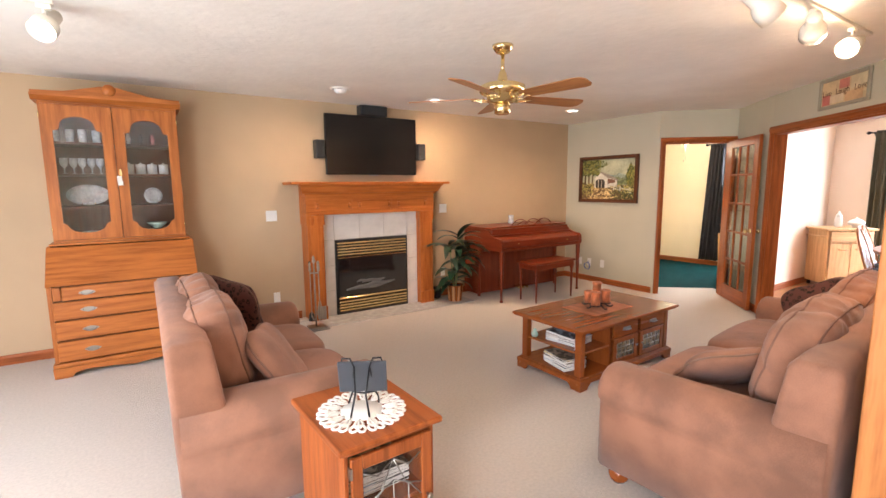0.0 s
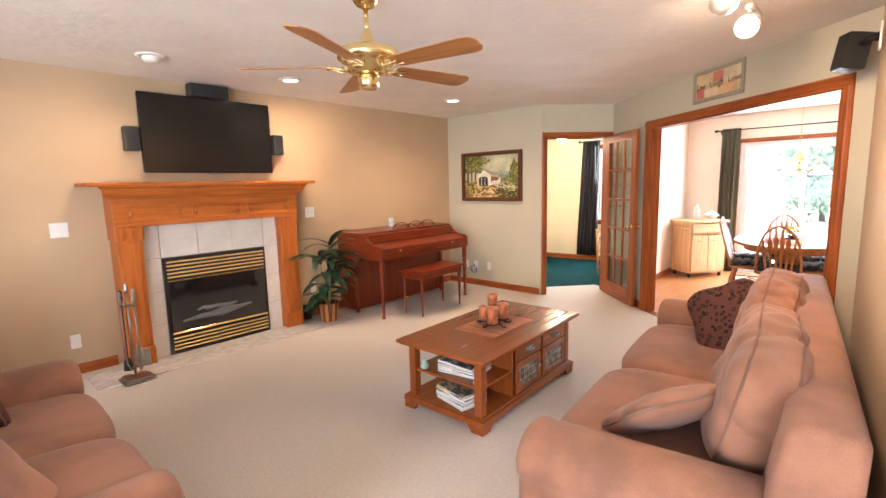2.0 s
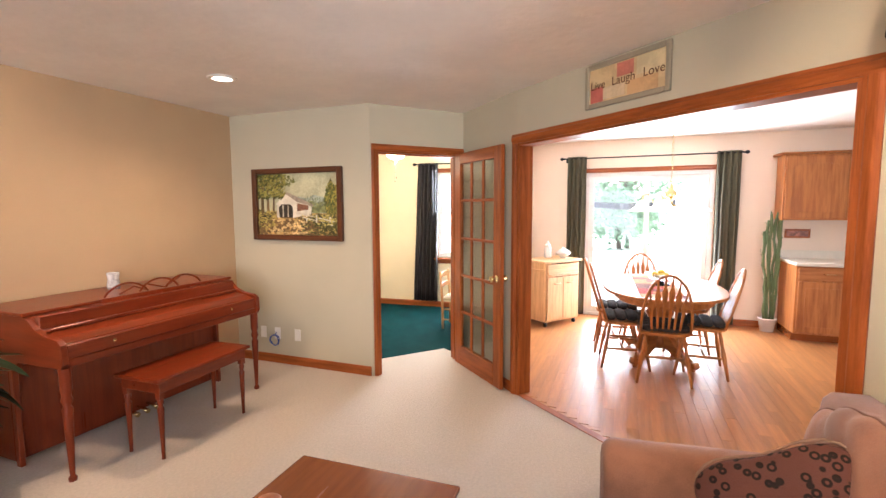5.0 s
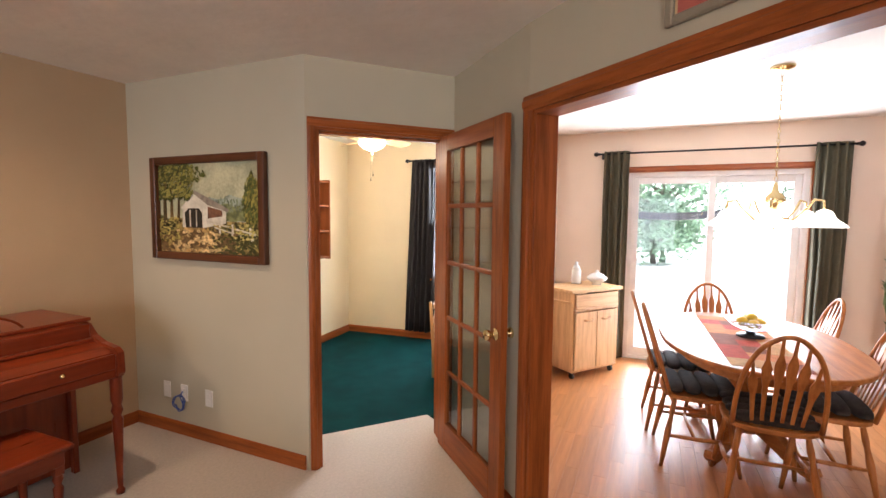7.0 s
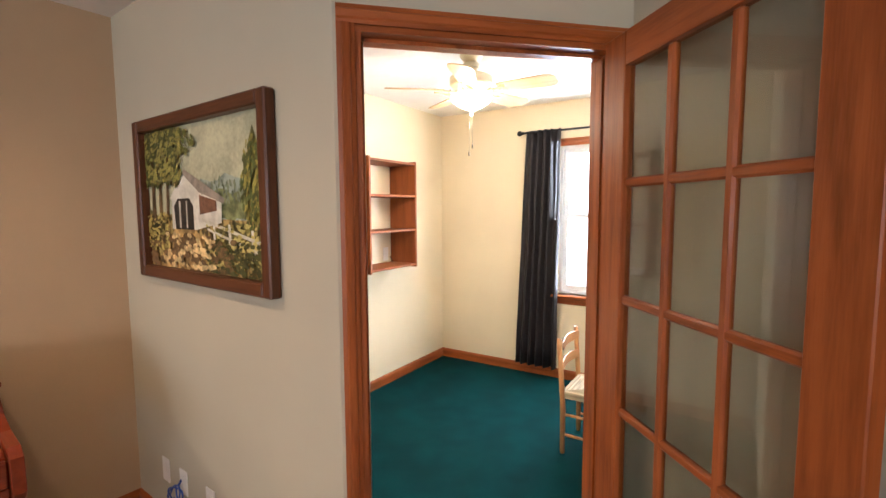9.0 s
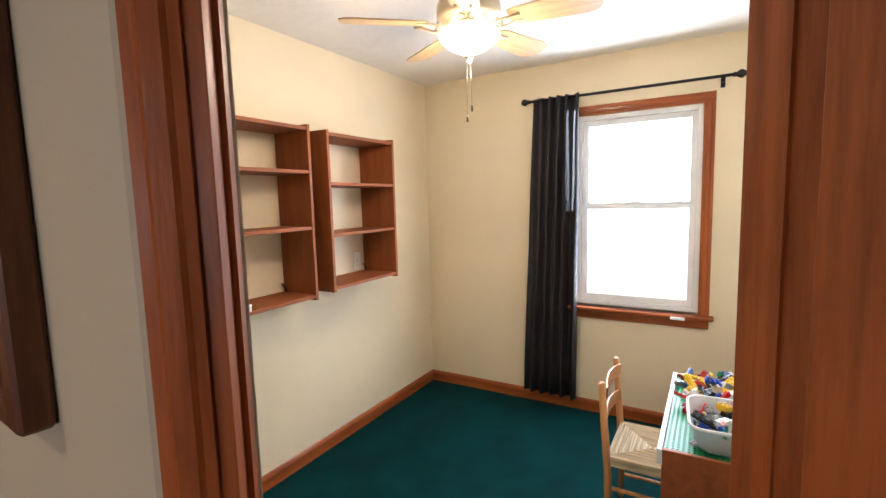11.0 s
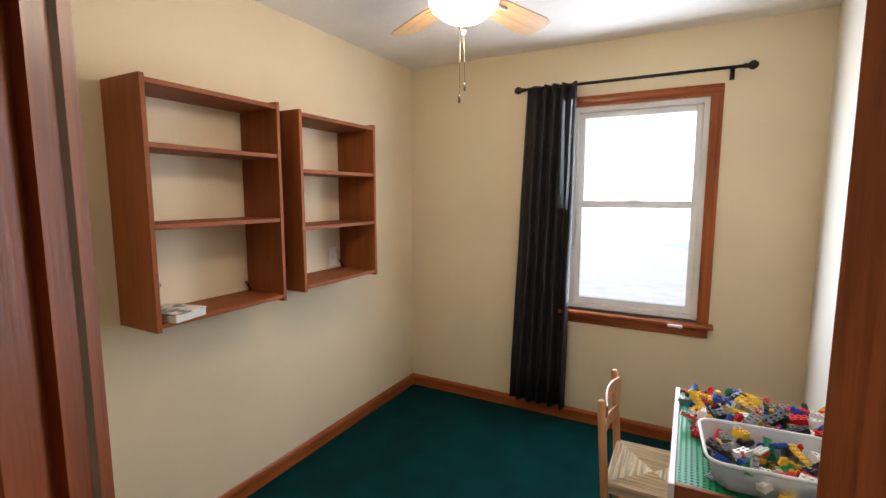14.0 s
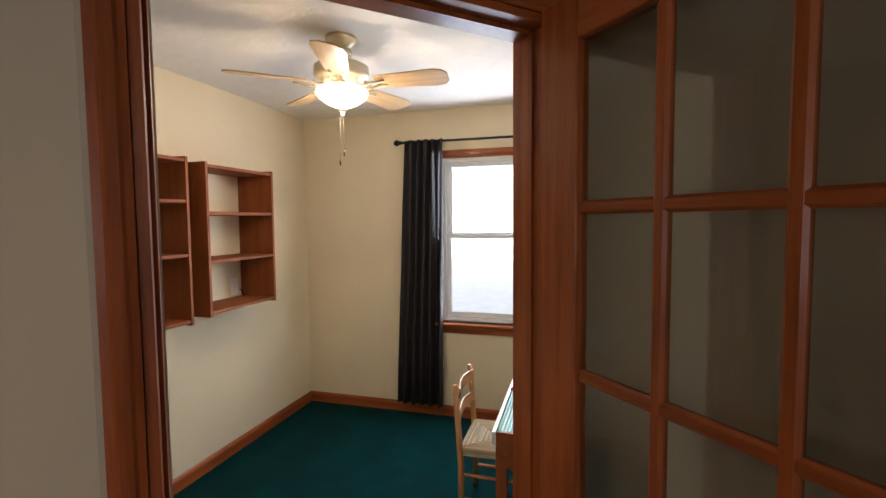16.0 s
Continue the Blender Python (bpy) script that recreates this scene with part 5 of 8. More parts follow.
for s in (-1, 1):
    bpart("side_foot", hu, HUTW["y"], (min(s * BW, s * (BW + 0.01)), max(s * BW, s * (BW + 0.01)), -0.12, -0.01, 0, 0.084), (min(s * BW, s * (BW + 0.01)), max(s * BW, s * (BW + 0.01)), FY + 0.002, FY + 0.1, 0, 0.084))


def bail(parent, x, y, z, w=0.1):
    bm = bmesh.new()
    prism(bm, [(x + w / 2 * math.cos(a) * (1 + 0.12 * math.cos(4 * a)), z + 0.020 * math.sin(a)) for a in [2 * math.pi * i / 20 for i in range(20)]], "y", y - 0.002, y - 0.0004)
    tube(bm, [(x - 0.035, y - 0.004, z + 0.004), (x - 0.034, y - 0.016, z - 0.008), (x, y - 0.022, z - 0.016), (x + 0.034, y - 0.016, z - 0.008), (x + 0.035, y - 0.004, z + 0.004)], 0.003, 6)
    part("handle", bm, PEWTER, parent, "pierced antique brass bail handle")


zz = 0.125
for i, hgt in enumerate((0.17, 0.16, 0.15, 0.115)):
    inset = 0.06 if i == 3 else 0.0
    d = bpart("drawer", hu, HUTW["x"], (-BW + 0.03 + inset, BW - 0.03 - inset, FY - 0.012, FY + 0.02, zz + 0.004, zz + hgt - 0.004), bev=0.005)
    for s in (-1, 1):
        bail(d, s * 0.27, FY - 0.012, zz + hgt / 2)
    zz += hgt + 0.004
bm = bmesh.new()
box(bm, -BW + 0.0225, -BW + 0.0295, FY - 0.002, FY + 0.019, 0.121, 0.734)
box(bm, BW - 0.0295, BW - 0.0225, FY - 0.002, FY + 0.019, 0.121, 0.734)
part("face_frame", bm, HUTW["z"], hu)
for s in (-1, 1):
    bpart("lid_slide", hu, HUTW["z"], (min(s * 0.435, s * 0.485), max(s * 0.435, s * 0.485), FY - 0.01, FY + 0.015, 0.625, 0.73), bev=0.003)
# upper case
for x0 in (-UW, UW - 0.02):
    bpart("upper_side", hu, HUTW["z"], (x0, x0 + 0.02, UY, -0.001, 1.05, 2.19), bev=0.002)
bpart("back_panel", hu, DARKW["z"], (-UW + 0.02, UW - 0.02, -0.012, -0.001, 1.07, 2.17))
bm = bmesh.new()
box(bm, -UW - 0.03, UW + 0.03, UY - 0.035, -0.001, 1.031, 1.05, bev=0.006, seg=2)
part("waist_moulding", bm, HUTW["x"], hu)
bpart("case_bottom", hu, HUTW["x"], (-UW + 0.02, UW - 0.02, UY, -0.012, 1.051, 1.07))
bpart("case_top", hu, HUTW["x"], (-UW + 0.02, UW - 0.02, UY, -0.012, 2.17, 2.19))
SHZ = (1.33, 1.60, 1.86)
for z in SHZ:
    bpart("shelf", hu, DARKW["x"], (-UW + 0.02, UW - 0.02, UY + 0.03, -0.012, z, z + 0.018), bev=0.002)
bm = bmesh.new()
prism(bm, [(UY - 0.002, 2.191), (UY - 0.05, 2.225), (UY - 0.05, 2.24), (-0.001, 2.24), (-0.001, 2.191)], "x", -UW - 0.035, UW + 0.035, bev=0.0)
part("cornice", bm, HUTW["x"], hu)
bm = bmesh.new()
cr = [(-UW - 0.03, 2.241), (-UW - 0.03, 2.262), (-0.30, 2.268), (-0.16, 2.30), (-0.06, 2.325), (0, 2.33), (0.06, 2.325), (0.16, 2.30), (0.30, 2.268), (UW + 0.03, 2.262), (UW + 0.03, 2.241)]
prism(bm, cr, "y", UY - 0.045, UY - 0.02, bev=0.003)
part("crest", bm, HUTW["x"], hu, "shaped crest rail")
bm = bmesh.new()
lathe(bm, [(0, 0), (0.05, 0), (0.045, 0.012), (0.03, 0.012), (0.026, 0.02), (0, 0.022)], 9, m=pose(0, UY - 0.0455, 2.30, 90, 0, 0))
part("carved_shell", bm, HUTW["z"], hu, "carved shell at the middle of the crest")
for s in (-1, 1):
    x0, x1 = (-UW + 0.004, -0.003) if s < 0 else (0.003, UW - 0.004)
    # one door: rails with an arched, shouldered opening
    z0, z1 = 1.075, 2.165
    bm = bmesh.new()
    xc, hw_ = (x0 + x1) / 2, (x1 - x0) / 2
    iw = hw_ - 0.075
    arch = [(xc + iw, 1.215), (xc + iw, 1.96), (xc + iw - 0.035, 1.965), (xc + iw - 0.045, 2.0)]
    arch += [(xc + (iw - 0.045) * math.cos(a), 2.0 + 0.075 * math.sin(a)) for a in [math.pi * i / 10 for i in range(1, 10)]]
    arch += [(xc - iw + 0.045, 2.0), (xc - iw + 0.035, 1.965), (xc - iw, 1.96), (xc - iw, 1.215), (xc - iw + 0.03, 1.20), (xc - iw + 0.04, 1.175)]
    arch += [(xc + (iw - 0.045) * math.cos(a), 1.175 + 0.045 * math.sin(a)) for a in [math.pi + math.pi * i / 8 for i in range(1, 8)]]
    arch += [(xc + iw - 0.04, 1.175), (xc + iw - 0.03, 1.20)]
    # outer outline points matched one to one with the arch
    outer = []
    for (px, pz) in arch:
        dx, dz = px - xc, pz - (z0 + z1) / 2
        k_ = max(abs(dx) / hw_, abs(dz) / ((z1 - z0) / 2))
        outer.append((xc + dx / k_, (z0 + z1) / 2 + dz / k_))
    n_ = len(arch)
    for c_ in ((x1, z1), (x0, z1), (x0, z0), (x1, z0)):
        j = min(range(n_), key=lambda i: (outer[i][0] - c_[0]) ** 2 + (outer[i][1] - c_[1]) ** 2)
        outer[j] = c_
    ya, yb = UY - 0.022, UY - 0.001
    va = [[bm.verts.new((p[0], y_, p[1])) for p in pts] for y_ in (ya, yb) for pts in (outer, arch)]
    for i in range(n_):
        j = (i + 1) % n_
        bm.faces.new((va[0][i], va[0][j], va[1][j], va[1][i]))
        bm.faces.new((va[2][j], va[2][i], va[3][i], va[3][j]))
        bm.faces.new((va[0][j], va[0][i], va[2][i], va[2][j]))
        bm.faces.new((va[1][i], va[1][j], va[3][j], va[3][i]))
    bmesh.ops.recalc_face_normals(bm, faces=bm.faces[:])
    d = part("door", bm, HUTW["z"], hu, "oak door with a shouldered arched glass")
    bm = bmesh.new()
    prism(bm, [(p[0], p[1]) for p in arch], "y", UY - 0.012, UY - 0.009)
    part("pane", bm, glass_mat("cabinet_glass", (0.97, 0.97, 0.97), 0.0, 0.05), d)
    bm = bmesh.new()
    for z in (1.16, 2.08):
        tube(bm, [((x0 if s < 0 else x1), UY - 0.024, z - 0.025), ((x0 if s < 0 else x1), UY - 0.024, z + 0.025)], 0.004, 6)
    part("hinge", bm, BRASS, d)
bm = bmesh.new()
prism(bm, [(0.018, 1.58), (0.03, 1.58), (0.034, 1.62), (0.03, 1.66), (0.018, 1.66), (0.014, 1.62)], "y", UY - 0.026, UY - 0.0225)
part("keyhole_plate", bm, BRASS, hu)
tg = thing("key_tag", -0.20, 4.95, 0, 0, "white paper tags hanging from the cabinet key", "tag")
bm = bmesh.new()
box(bm, -0.004, 0.03, UY - 0.034, UY - 0.031, 1.555, 1.60, bev=0.001)
box(bm, 0.0, 0.036, UY - 0.038, UY - 0.035, 1.52, 1.56, bev=0.001)
part("paper_tag", bm, PAPER, tg)
CRYSTAL = mat("cut_glass", (0.55, 0.55, 0.56), 0.08, 0.3, 40.0, 0.3, 90.0, spec=0.9)
CHINA = {k: plain("china_" + k, c, 0.2) for k, c in (("white", (0.75, 0.74, 0.72)), ("green", (0.35, 0.45, 0.38)), ("rose", (0.50, 0.16, 0.16)), ("dark", (0.10, 0.09, 0.09)))}


def ware(kind, x, y, z, m_, label, sc=1.0):
    prof = {"goblet": [(0, 0), (0.028, 0), (0.026, 0.004), (0.005, 0.01), (0.005, 0.05), (0.022, 0.07), (0.030, 0.10), (0.028, 0.135), (0.025, 0.135), (0.026, 0.10), (0.018, 0.075), (0, 0.07)],
            "tumbler": [(0, 0), (0.026, 0), (0.032, 0.11), (0.030, 0.11), (0.025, 0.006), (0, 0.006)],
            "cup": [(0, 0), (0.024, 0), (0.022, 0.006), (0.036, 0.03), (0.040, 0.055), (0.037, 0.055), (0.033, 0.03), (0, 0.010)],
            "bowl": [(0, 0), (0.035, 0), (0.035, 0.008), (0.075, 0.04), (0.088, 0.06), (0.084, 0.06), (0.07, 0.042), (0, 0.014)],
            "figure": [(0, 0), (0.024, 0), (0.02, 0.01), (0.012, 0.03), (0.024, 0.055), (0.02, 0.08), (0.008, 0.09), (0.015, 0.105), (0, 0.12)],
            "canister": [(0, 0), (0.042, 0), (0.042, 0.085), (0.044, 0.088), (0.044, 0.098), (0.012, 0.104), (0.01, 0.115), (0, 0.118)]}[kind]
    ob = thing(kind if kind != "figure" else "figurine", x, y, z, 0, label, {"figure": "ornament", "canister": "jar"}.get(kind, "glass" if kind in ("goblet", "tumbler") else kind))
    bm = bmesh.new()
    lathe(bm, [(r * sc, h_ * sc) for r, h_ in prof], 18)
    part("body", bm, m_, ob)
    return ob


HX, HY = -0.20, 4.95
for i in range(5):
    ware("goblet", HX - 0.37 + i * 0.062, HY - 0.17 + 0.03 * (i % 2), 1.618, CRYSTAL, "cut crystal goblet on the hutch shelf")
for i in range(4):
    ware("tumbler", HX - 0.40 + i * 0.09, HY - 0.22 + 0.04 * (i % 2), 1.878, CRYSTAL, "clear glass tumbler on the top shelf")
for i in range(3):
    ware("figure", HX + 0.10 + i * 0.09, HY - 0.2, 1.878, CHINA[("white", "dark", "rose")[i]], "small china figurine on the top shelf", 0.85)
for i in range(4):
    ware("canister", HX + 0.085 + i * 0.088, HY - 0.2, 1.618, CHINA["white"], "white decorated canister with a lid", 0.9)
for i, (k, c, x) in enumerate((("cup", "rose", -0.36), ("bowl", "white", -0.22), ("cup", "rose", -0.30), ("bowl", "green", 0.22), ("bowl", "green", 0.26), ("cup", "white", 0.36))):
    ware(k, HX + x, HY - 0.22 + 0.05 * (i % 3 - 1), 1.07 if k != "bowl" or i < 4 else 1.13, CHINA[c], "painted china " + k + " on the hutch's bottom shelf", 0.95)
for x, z, r, lab in ((-0.23, 1.348, 0.12, "large cut glass platter standing on the hutch shelf"), (0.25, 1.348, 0.075, "cut glass plate standing on the hutch shelf")):
    pl = thing("platter", HX + x, HY - 0.12, z, 0, lab, "plate")
    bm = bmesh.new()
    lathe(bm, [(0, 0), (r * 0.6, 0.004), (r, 0.02), (r * 0.98, 0.026), (r * 0.6, 0.010), (0, 0.006)], 24, m=pose(0, 0, r * (0.75 if r > 0.1 else 1), 78, 0, 0) @ Matrix.Diagonal((1.3 if r > 0.1 else 1, 0.75 if r > 0.1 else 1, 1, 1)))
    part("glass", bm, CRYSTAL, pl)
    bm = bmesh.new()
    tube(bm, [(-0.05, 0.03, 0.004), (-0.045, -0.05, 0.006), (-0.045, -0.055, 0.025)], 0.004, 6)
    tube(bm, [(0.05, 0.03, 0.004), (0.045, -0.05, 0.006), (0.045, -0.055, 0.025)], 0.004, 6)
    part("stand", bm, BRASS, pl, "small brass plate stand")

# small wooden rack behind the loveseat
rk = thing("wooden_rack", 0.53, 4.62, 0, 0, "small plain wooden rack standing by the tan wall", "rack")
for s in (-1, 1):
    for y in (0.0, 0.22):
        bpart("post", rk, PINE["z"], (s * 0.125 - 0.012, s * 0.125 + 0.012, y - 0.012, y + 0.012, 0, 0.47 if y == 0 else 0.40), bev=0.003)
for z in (0.435, 0.30, 0.12):
    bpart("rail", rk, PINE["x"], (-0.112, 0.112, -0.008, 0.008, z, z + 0.022), bev=0.003)
    bpart("rail", rk, PINE["x"], (-0.112, 0.112, 0.212, 0.228, z - 0.06, z - 0.038), bev=0.003)
    for s in (-1, 1):
        bpart("side_rail", rk, PINE["y"], (s * 0.125 - 0.006, s * 0.125 + 0.006, 0.012, 0.208, z - 0.05, z - 0.03))

# fire tools
ft = thing("fireplace_tools", 1.40, 4.42, 0.006, 0, "pewter and brass fireplace tool stand with shovel, poker, brush and tongs", "fire tools")
bm = bmesh.new()
box(bm, -0.10, 0.12, -0.10, 0.10, 0, 0.012, bev=0.004)
box(bm, -0.08, 0.10, -0.08, 0.08, 0.0125, 0.028, bev=0.005)
part("base", bm, PEWTER, ft)
bm = bmesh.new()
tube(bm, [(0, 0, 0.028), (0, 0, 0.70)], [0.009, 0.008], 10)
lathe(bm, [(0, 0), (0.018, 0.01), (0.02, 0.03), (0.01, 0.045), (0.016, 0.06), (0, 0.085)], 12, at=(0, 0, 0.70))
part("stem", bm, PEWTER, ft)
bm = bmesh.new()
for a in range(4):
    c, s = math.cos(a * math.pi / 2 + 0.5), math.sin(a * math.pi / 2 + 0.5)
    tube(bm, [(0, 0, 0.60), (0.055 * c, 0.055 * s, 0.60), (0.065 * c, 0.065 * s, 0.615)], 0.005, 6)
part("hooks", bm, PEWTER, ft)
for a in range(4):
    c, s = math.cos(a * math.pi / 2 + 0.5), math.sin(a * math.pi / 2 + 0.5)
    bm = bmesh.new()
    x, y = 0.06 * c, 0.06 * s
    tube(bm, [(x, y, 0.14), (x, y, 0.62)], 0.005, 7)
    lathe(bm, [(0, 0), (0.012, 0.004), (0.016, 0.03), (0.010, 0.06), (0.015, 0.075), (0.01, 0.095), (0, 0.10)], 12, at=(x, y, 0.62))
    if a == 0:
        box(bm, -0.045, 0.045, -0.004, 0.004, -0.14, 0.01, bev=0.003, m=pose(x + 0.02, y - 0.01, 0.22, 8, 0, -20))
    elif a == 1:
        lathe(bm, [(0.012, 0), (0.028, -0.02), (0.035, -0.09), (0, -0.09)], 10, at=(x, y, 0.17))
    elif a == 2:
        tube(bm, [(x, y, 0.16), (x + 0.02, y, 0.10), (x + 0.035, y, 0.12)], 0.005, 6)
    else:
        tube(bm, [(x - 0.008, y, 0.3), (x - 0.03, y, 0.18), (x - 0.004, y, 0.09)], 0.004, 6)
        tube(bm, [(x + 0.008, y, 0.3), (x + 0.03, y, 0.18), (x + 0.004, y, 0.09)], 0.004, 6)
    part(("shovel", "brush", "poker", "tongs")[a], bm, PEWTER if a != 1 else BLACK, ft)


# ---- piano and bench ----
pn = thing("piano", 4.43, 4.93, 0, 0, "cherry wood spinet piano against the tan wall", "piano")
L_, R_ = -0.74, 0.74
bpart("case", pn, CHERRY["z"], (L_, R_, -0.30, -0.005, 0.03, 0.60), bev=0.004)
bpart("case_side", pn, CHERRY["z"], (L_, L_ + 0.03, -0.34, -0.3005, 0.0, 0.60), bev=0.004)
bpart("case_side", pn, CHERRY["z"], (R_ - 0.03, R_, -0.34, -0.3005, 0.0, 0.60), bev=0.004)
for s, x in ((-1, L_), (1, R_ - 0.035)):
    bm = bmesh.new()
    prism(bm, [(-0.005, 0.601), (-0.36, 0.601), (-0.40, 0.650), (-0.79, 0.655), (-0.81, 0.68), (-0.805, 0.79), (-0.77, 0.815), (-0.66, 0.83), (-0.58, 0.86), (-0.52, 0.915), (-0.47, 0.925), (-0.005, 0.925)], "x", x, x + 0.035, bev=0.003)
    part("cheek", bm, CHERRY["y"], pn, "shaped side cheek")
bpart("keybed", pn, CHERRY["x"], (L_ + 0.036, R_ - 0.036, -0.79, -0.36, 0.655, 0.70), bev=0.004)
bpart("key_slip", pn, CHERRY["x"], (L_ + 0.036, R_ - 0.036, -0.795, -0.77, 0.701, 0.785), bev=0.006)
bm = bmesh.new()
prism(bm, [(-0.768, 0.73), (-0.768, 0.788), (-0.70, 0.812), (-0.58, 0.83), (-0.571, 0.79)], "x", L_ + 0.036, R_ - 0.036, bev=0.002)
part("fallboard", bm, CHERRY["x"], pn, "closed fallboard over the keys")
bpart("upper_panel", pn, CHERRY["x"], (L_ + 0.036, R_ - 0.036, -0.57, -0.02, 0.80, 0.924), bev=0.003)
bpart("ledge", pn, CHERRY["x"], (L_ + 0.036, R_ - 0.036, -0.60, -0.5705, 0.832, 0.85), bev=0.003)
bm = bmesh.new()
box(bm, L_ - 0.012, R_ + 0.012, -0.50, 0.0, 0.926, 0.947, bev=0.006, seg=2)
part("lid", bm, CHERRY["x"], pn, "polished lid")
bm = bmesh.new()
box(bm, -0.33, 0.33, -0.515, -0.5015, 0.84, 0.952, bev=0.004)
part("music_shelf", bm, CHERRY["x"], pn, "music desk board")
bm = bmesh.new()
for x0 in (-0.30, -0.06, 0.14):
    tube(bm, [(x0 + 0.30 * (i / 14), -0.495, 0.955 + 0.075 * math.sin(math.pi * i / 14) ** 0.7) for i in range(15)], 0.007, 7)
tube(bm, [(-0.2, -0.494, 0.96), (-0.10, -0.494, 1.0), (0.0, -0.494, 0.958)], 0.006, 7)
tube(bm, [(0.0, -0.494, 1.0), (0.13, -0.494, 0.958), (0.26, -0.494, 1.02)], 0.006, 7)
part("music_scroll", bm, CHERRY["z"], pn, "open bent wood scrollwork of the music desk")
LEG = [(0.020, 0.0), (0.022, 0.02), (0.012, 0.035), (0.014, 0.06), (0.024, 0.34), (0.027, 0.42), (0.018, 0.44), (0.030, 0.47), (0.022, 0.50), (0.030, 0.53), (0.030, 0.6545)]
for x in (L_ + 0.03, R_ - 0.03):
    bm = bmesh.new()
    lathe(bm, [(0, 0)] + LEG, 16, at=(x, -0.77, 0.0))
    part("leg", bm, CHERRY["z"], pn, "turned leg")
for k in (-1, 0, 1):
    bm = bmesh.new()
    tube(bm, [(k * 0.075, -0.30, 0.065), (k * 0.075, -0.37, 0.06), (k * 0.075, -0.42, 0.05)], [0.008, 0.012, 0.018], 8)
    part("pedal", bm, BRASS, pn, "brass pedal")
for x in (-0.45, 0.45):
    bm = bmesh.new()
    lathe(bm, [(0, 0), (0.008, 0), (0.012, 0.008), (0, 0.014)], 12, m=pose(x, -0.795, 0.745, 90, 0, 0))
    part("knob", bm, BRASS, pn, "small brass fallboard knob")
gl = thing("glass_vase", 4.42, 4.78, 0.947, 0, "small glass jar with silver trinkets on the piano", "vase")
bm = bmesh.new()
lathe(bm, [(0, 0), (0.04, 0), (0.044, 0.03), (0.036, 0.07), (0.042, 0.12), (0.039, 0.12), (0.033, 0.07), (0.04, 0.03), (0, 0.006)], 18)
part("glass", bm, CRYSTAL, gl)

bn = thing("piano_bench", 4.395, 4.035, 0, 2, "cherry wood piano bench with turned legs", "bench")
bm = bmesh.new()
box(bm, -0.385, 0.385, -0.185, 0.185, 0.49, 0.515, bev=0.009, seg=2)
part("seat", bm, CHERRY["x"], bn)
bpart("apron", bn, CHERRY["x"], (-0.355, 0.355, -0.158, -0.142, 0.42, 0.489), (-0.355, 0.355, 0.142, 0.158, 0.42, 0.489), (-0.355, -0.34, -0.142, 0.142, 0.42, 0.489), (0.34, 0.355, -0.142, 0.142, 0.42, 0.489), bev=0.002)
for sx in (-1, 1):
    for sy in (-1, 1):
        bm = bmesh.new()
        lathe(bm, [(0, 0), (0.012, 0), (0.010, 0.015), (0.017, 0.26), (0.020, 0.32), (0.012, 0.335), (0.021, 0.36), (0.014, 0.38)], 14, at=(sx * 0.335, sy * 0.137, 0))
        box(bm, sx * 0.335 - 0.019, sx * 0.335 + 0.019, sy * 0.137 - 0.019, sy * 0.137 + 0.019, 0.38, 0.4885, bev=0.002)
        part("leg", bm, CHERRY["z"], bn)


# ---- plants ----
def blade(bm, base, direction, length, width, droop, seed, thick=0.001):
    """One pointed leaf on a short stalk, bent downwards, with a folded midrib."""
    rnd_ = random.Random(seed)
    d = Vector(direction).normalized()
    side = d.cross(Vector((0, 0, 1)))
    side = side.normalized() if side.length > 0.05 else Vector((1, 0, 0))
    n_, rows = 8, []
    p = Vector(base)
    cur = d.copy()
    for i in range(n_ + 1):
        f = i / n_
        wdt = width * math.sin(math.pi * min(1, f * 0.92 + 0.06)) ** 0.8 * (1 - 0.25 * f)
        up = side.cross(cur).normalized()
        rows.append([bm.verts.new(p - side * wdt + up * wdt * 0.25), bm.verts.new(p), bm.verts.new(p + side * wdt + up * wdt * 0.25)])
        p = p + cur * (length / n_)
        cur = (cur + Vector((0, 0, -droop / n_))).normalized()
    for a, b in zip(rows, rows[1:]):
        for j in range(2):
            bm.faces.new((a[j], a[j + 1], b[j + 1], b[j])).smooth = True


pp = thing("potted_plant", 3.30, 4.60, 0.006, 0, "dark green broad-leaved artificial plant in a slatted wooden pot", "plant")
bm = bmesh.new()
lathe(bm, [(0, 0.01), (0.076, 0.01), (0.098, 0.195), (0.088, 0.195), (0.07, 0.03), (0, 0.03)], 24)
part("liner", bm, SOIL, pp, "dark pot liner")
for k in range(16):
    a = 2 * math.pi * k / 16
    bm = bmesh.new()
    vs = box(bm, -0.003, 0.003, -0.0155, 0.0155, 0.0, 0.205, bev=0.001)
    part("slat", bm, TABLEW["z"] if k % 2 else PINE["z"], pp, "", Matrix.Translation((0.083 * math.cos(a), 0.083 * math.sin(a), 0)) @ Matrix.Rotation(a, 4, "Z") @ Matrix.Rotation(radians(6.5), 4, "Y"))
bm = bmesh.new()
lathe(bm, [(0.098, 0), (0.108, 0), (0.110, 0.018), (0.098, 0.018), (0.098, 0)], 24, at=(0, 0, 0.192))
part("rim", bm, TABLEW["x"], pp)
bm = bmesh.new()
lathe(bm, [(0, 0.185), (0.05, 0.188), (0.088, 0.18)], 18)
part("soil", bm, SOIL, pp)
rnd = random.Random(21)
tops = []
bm = bmesh.new()
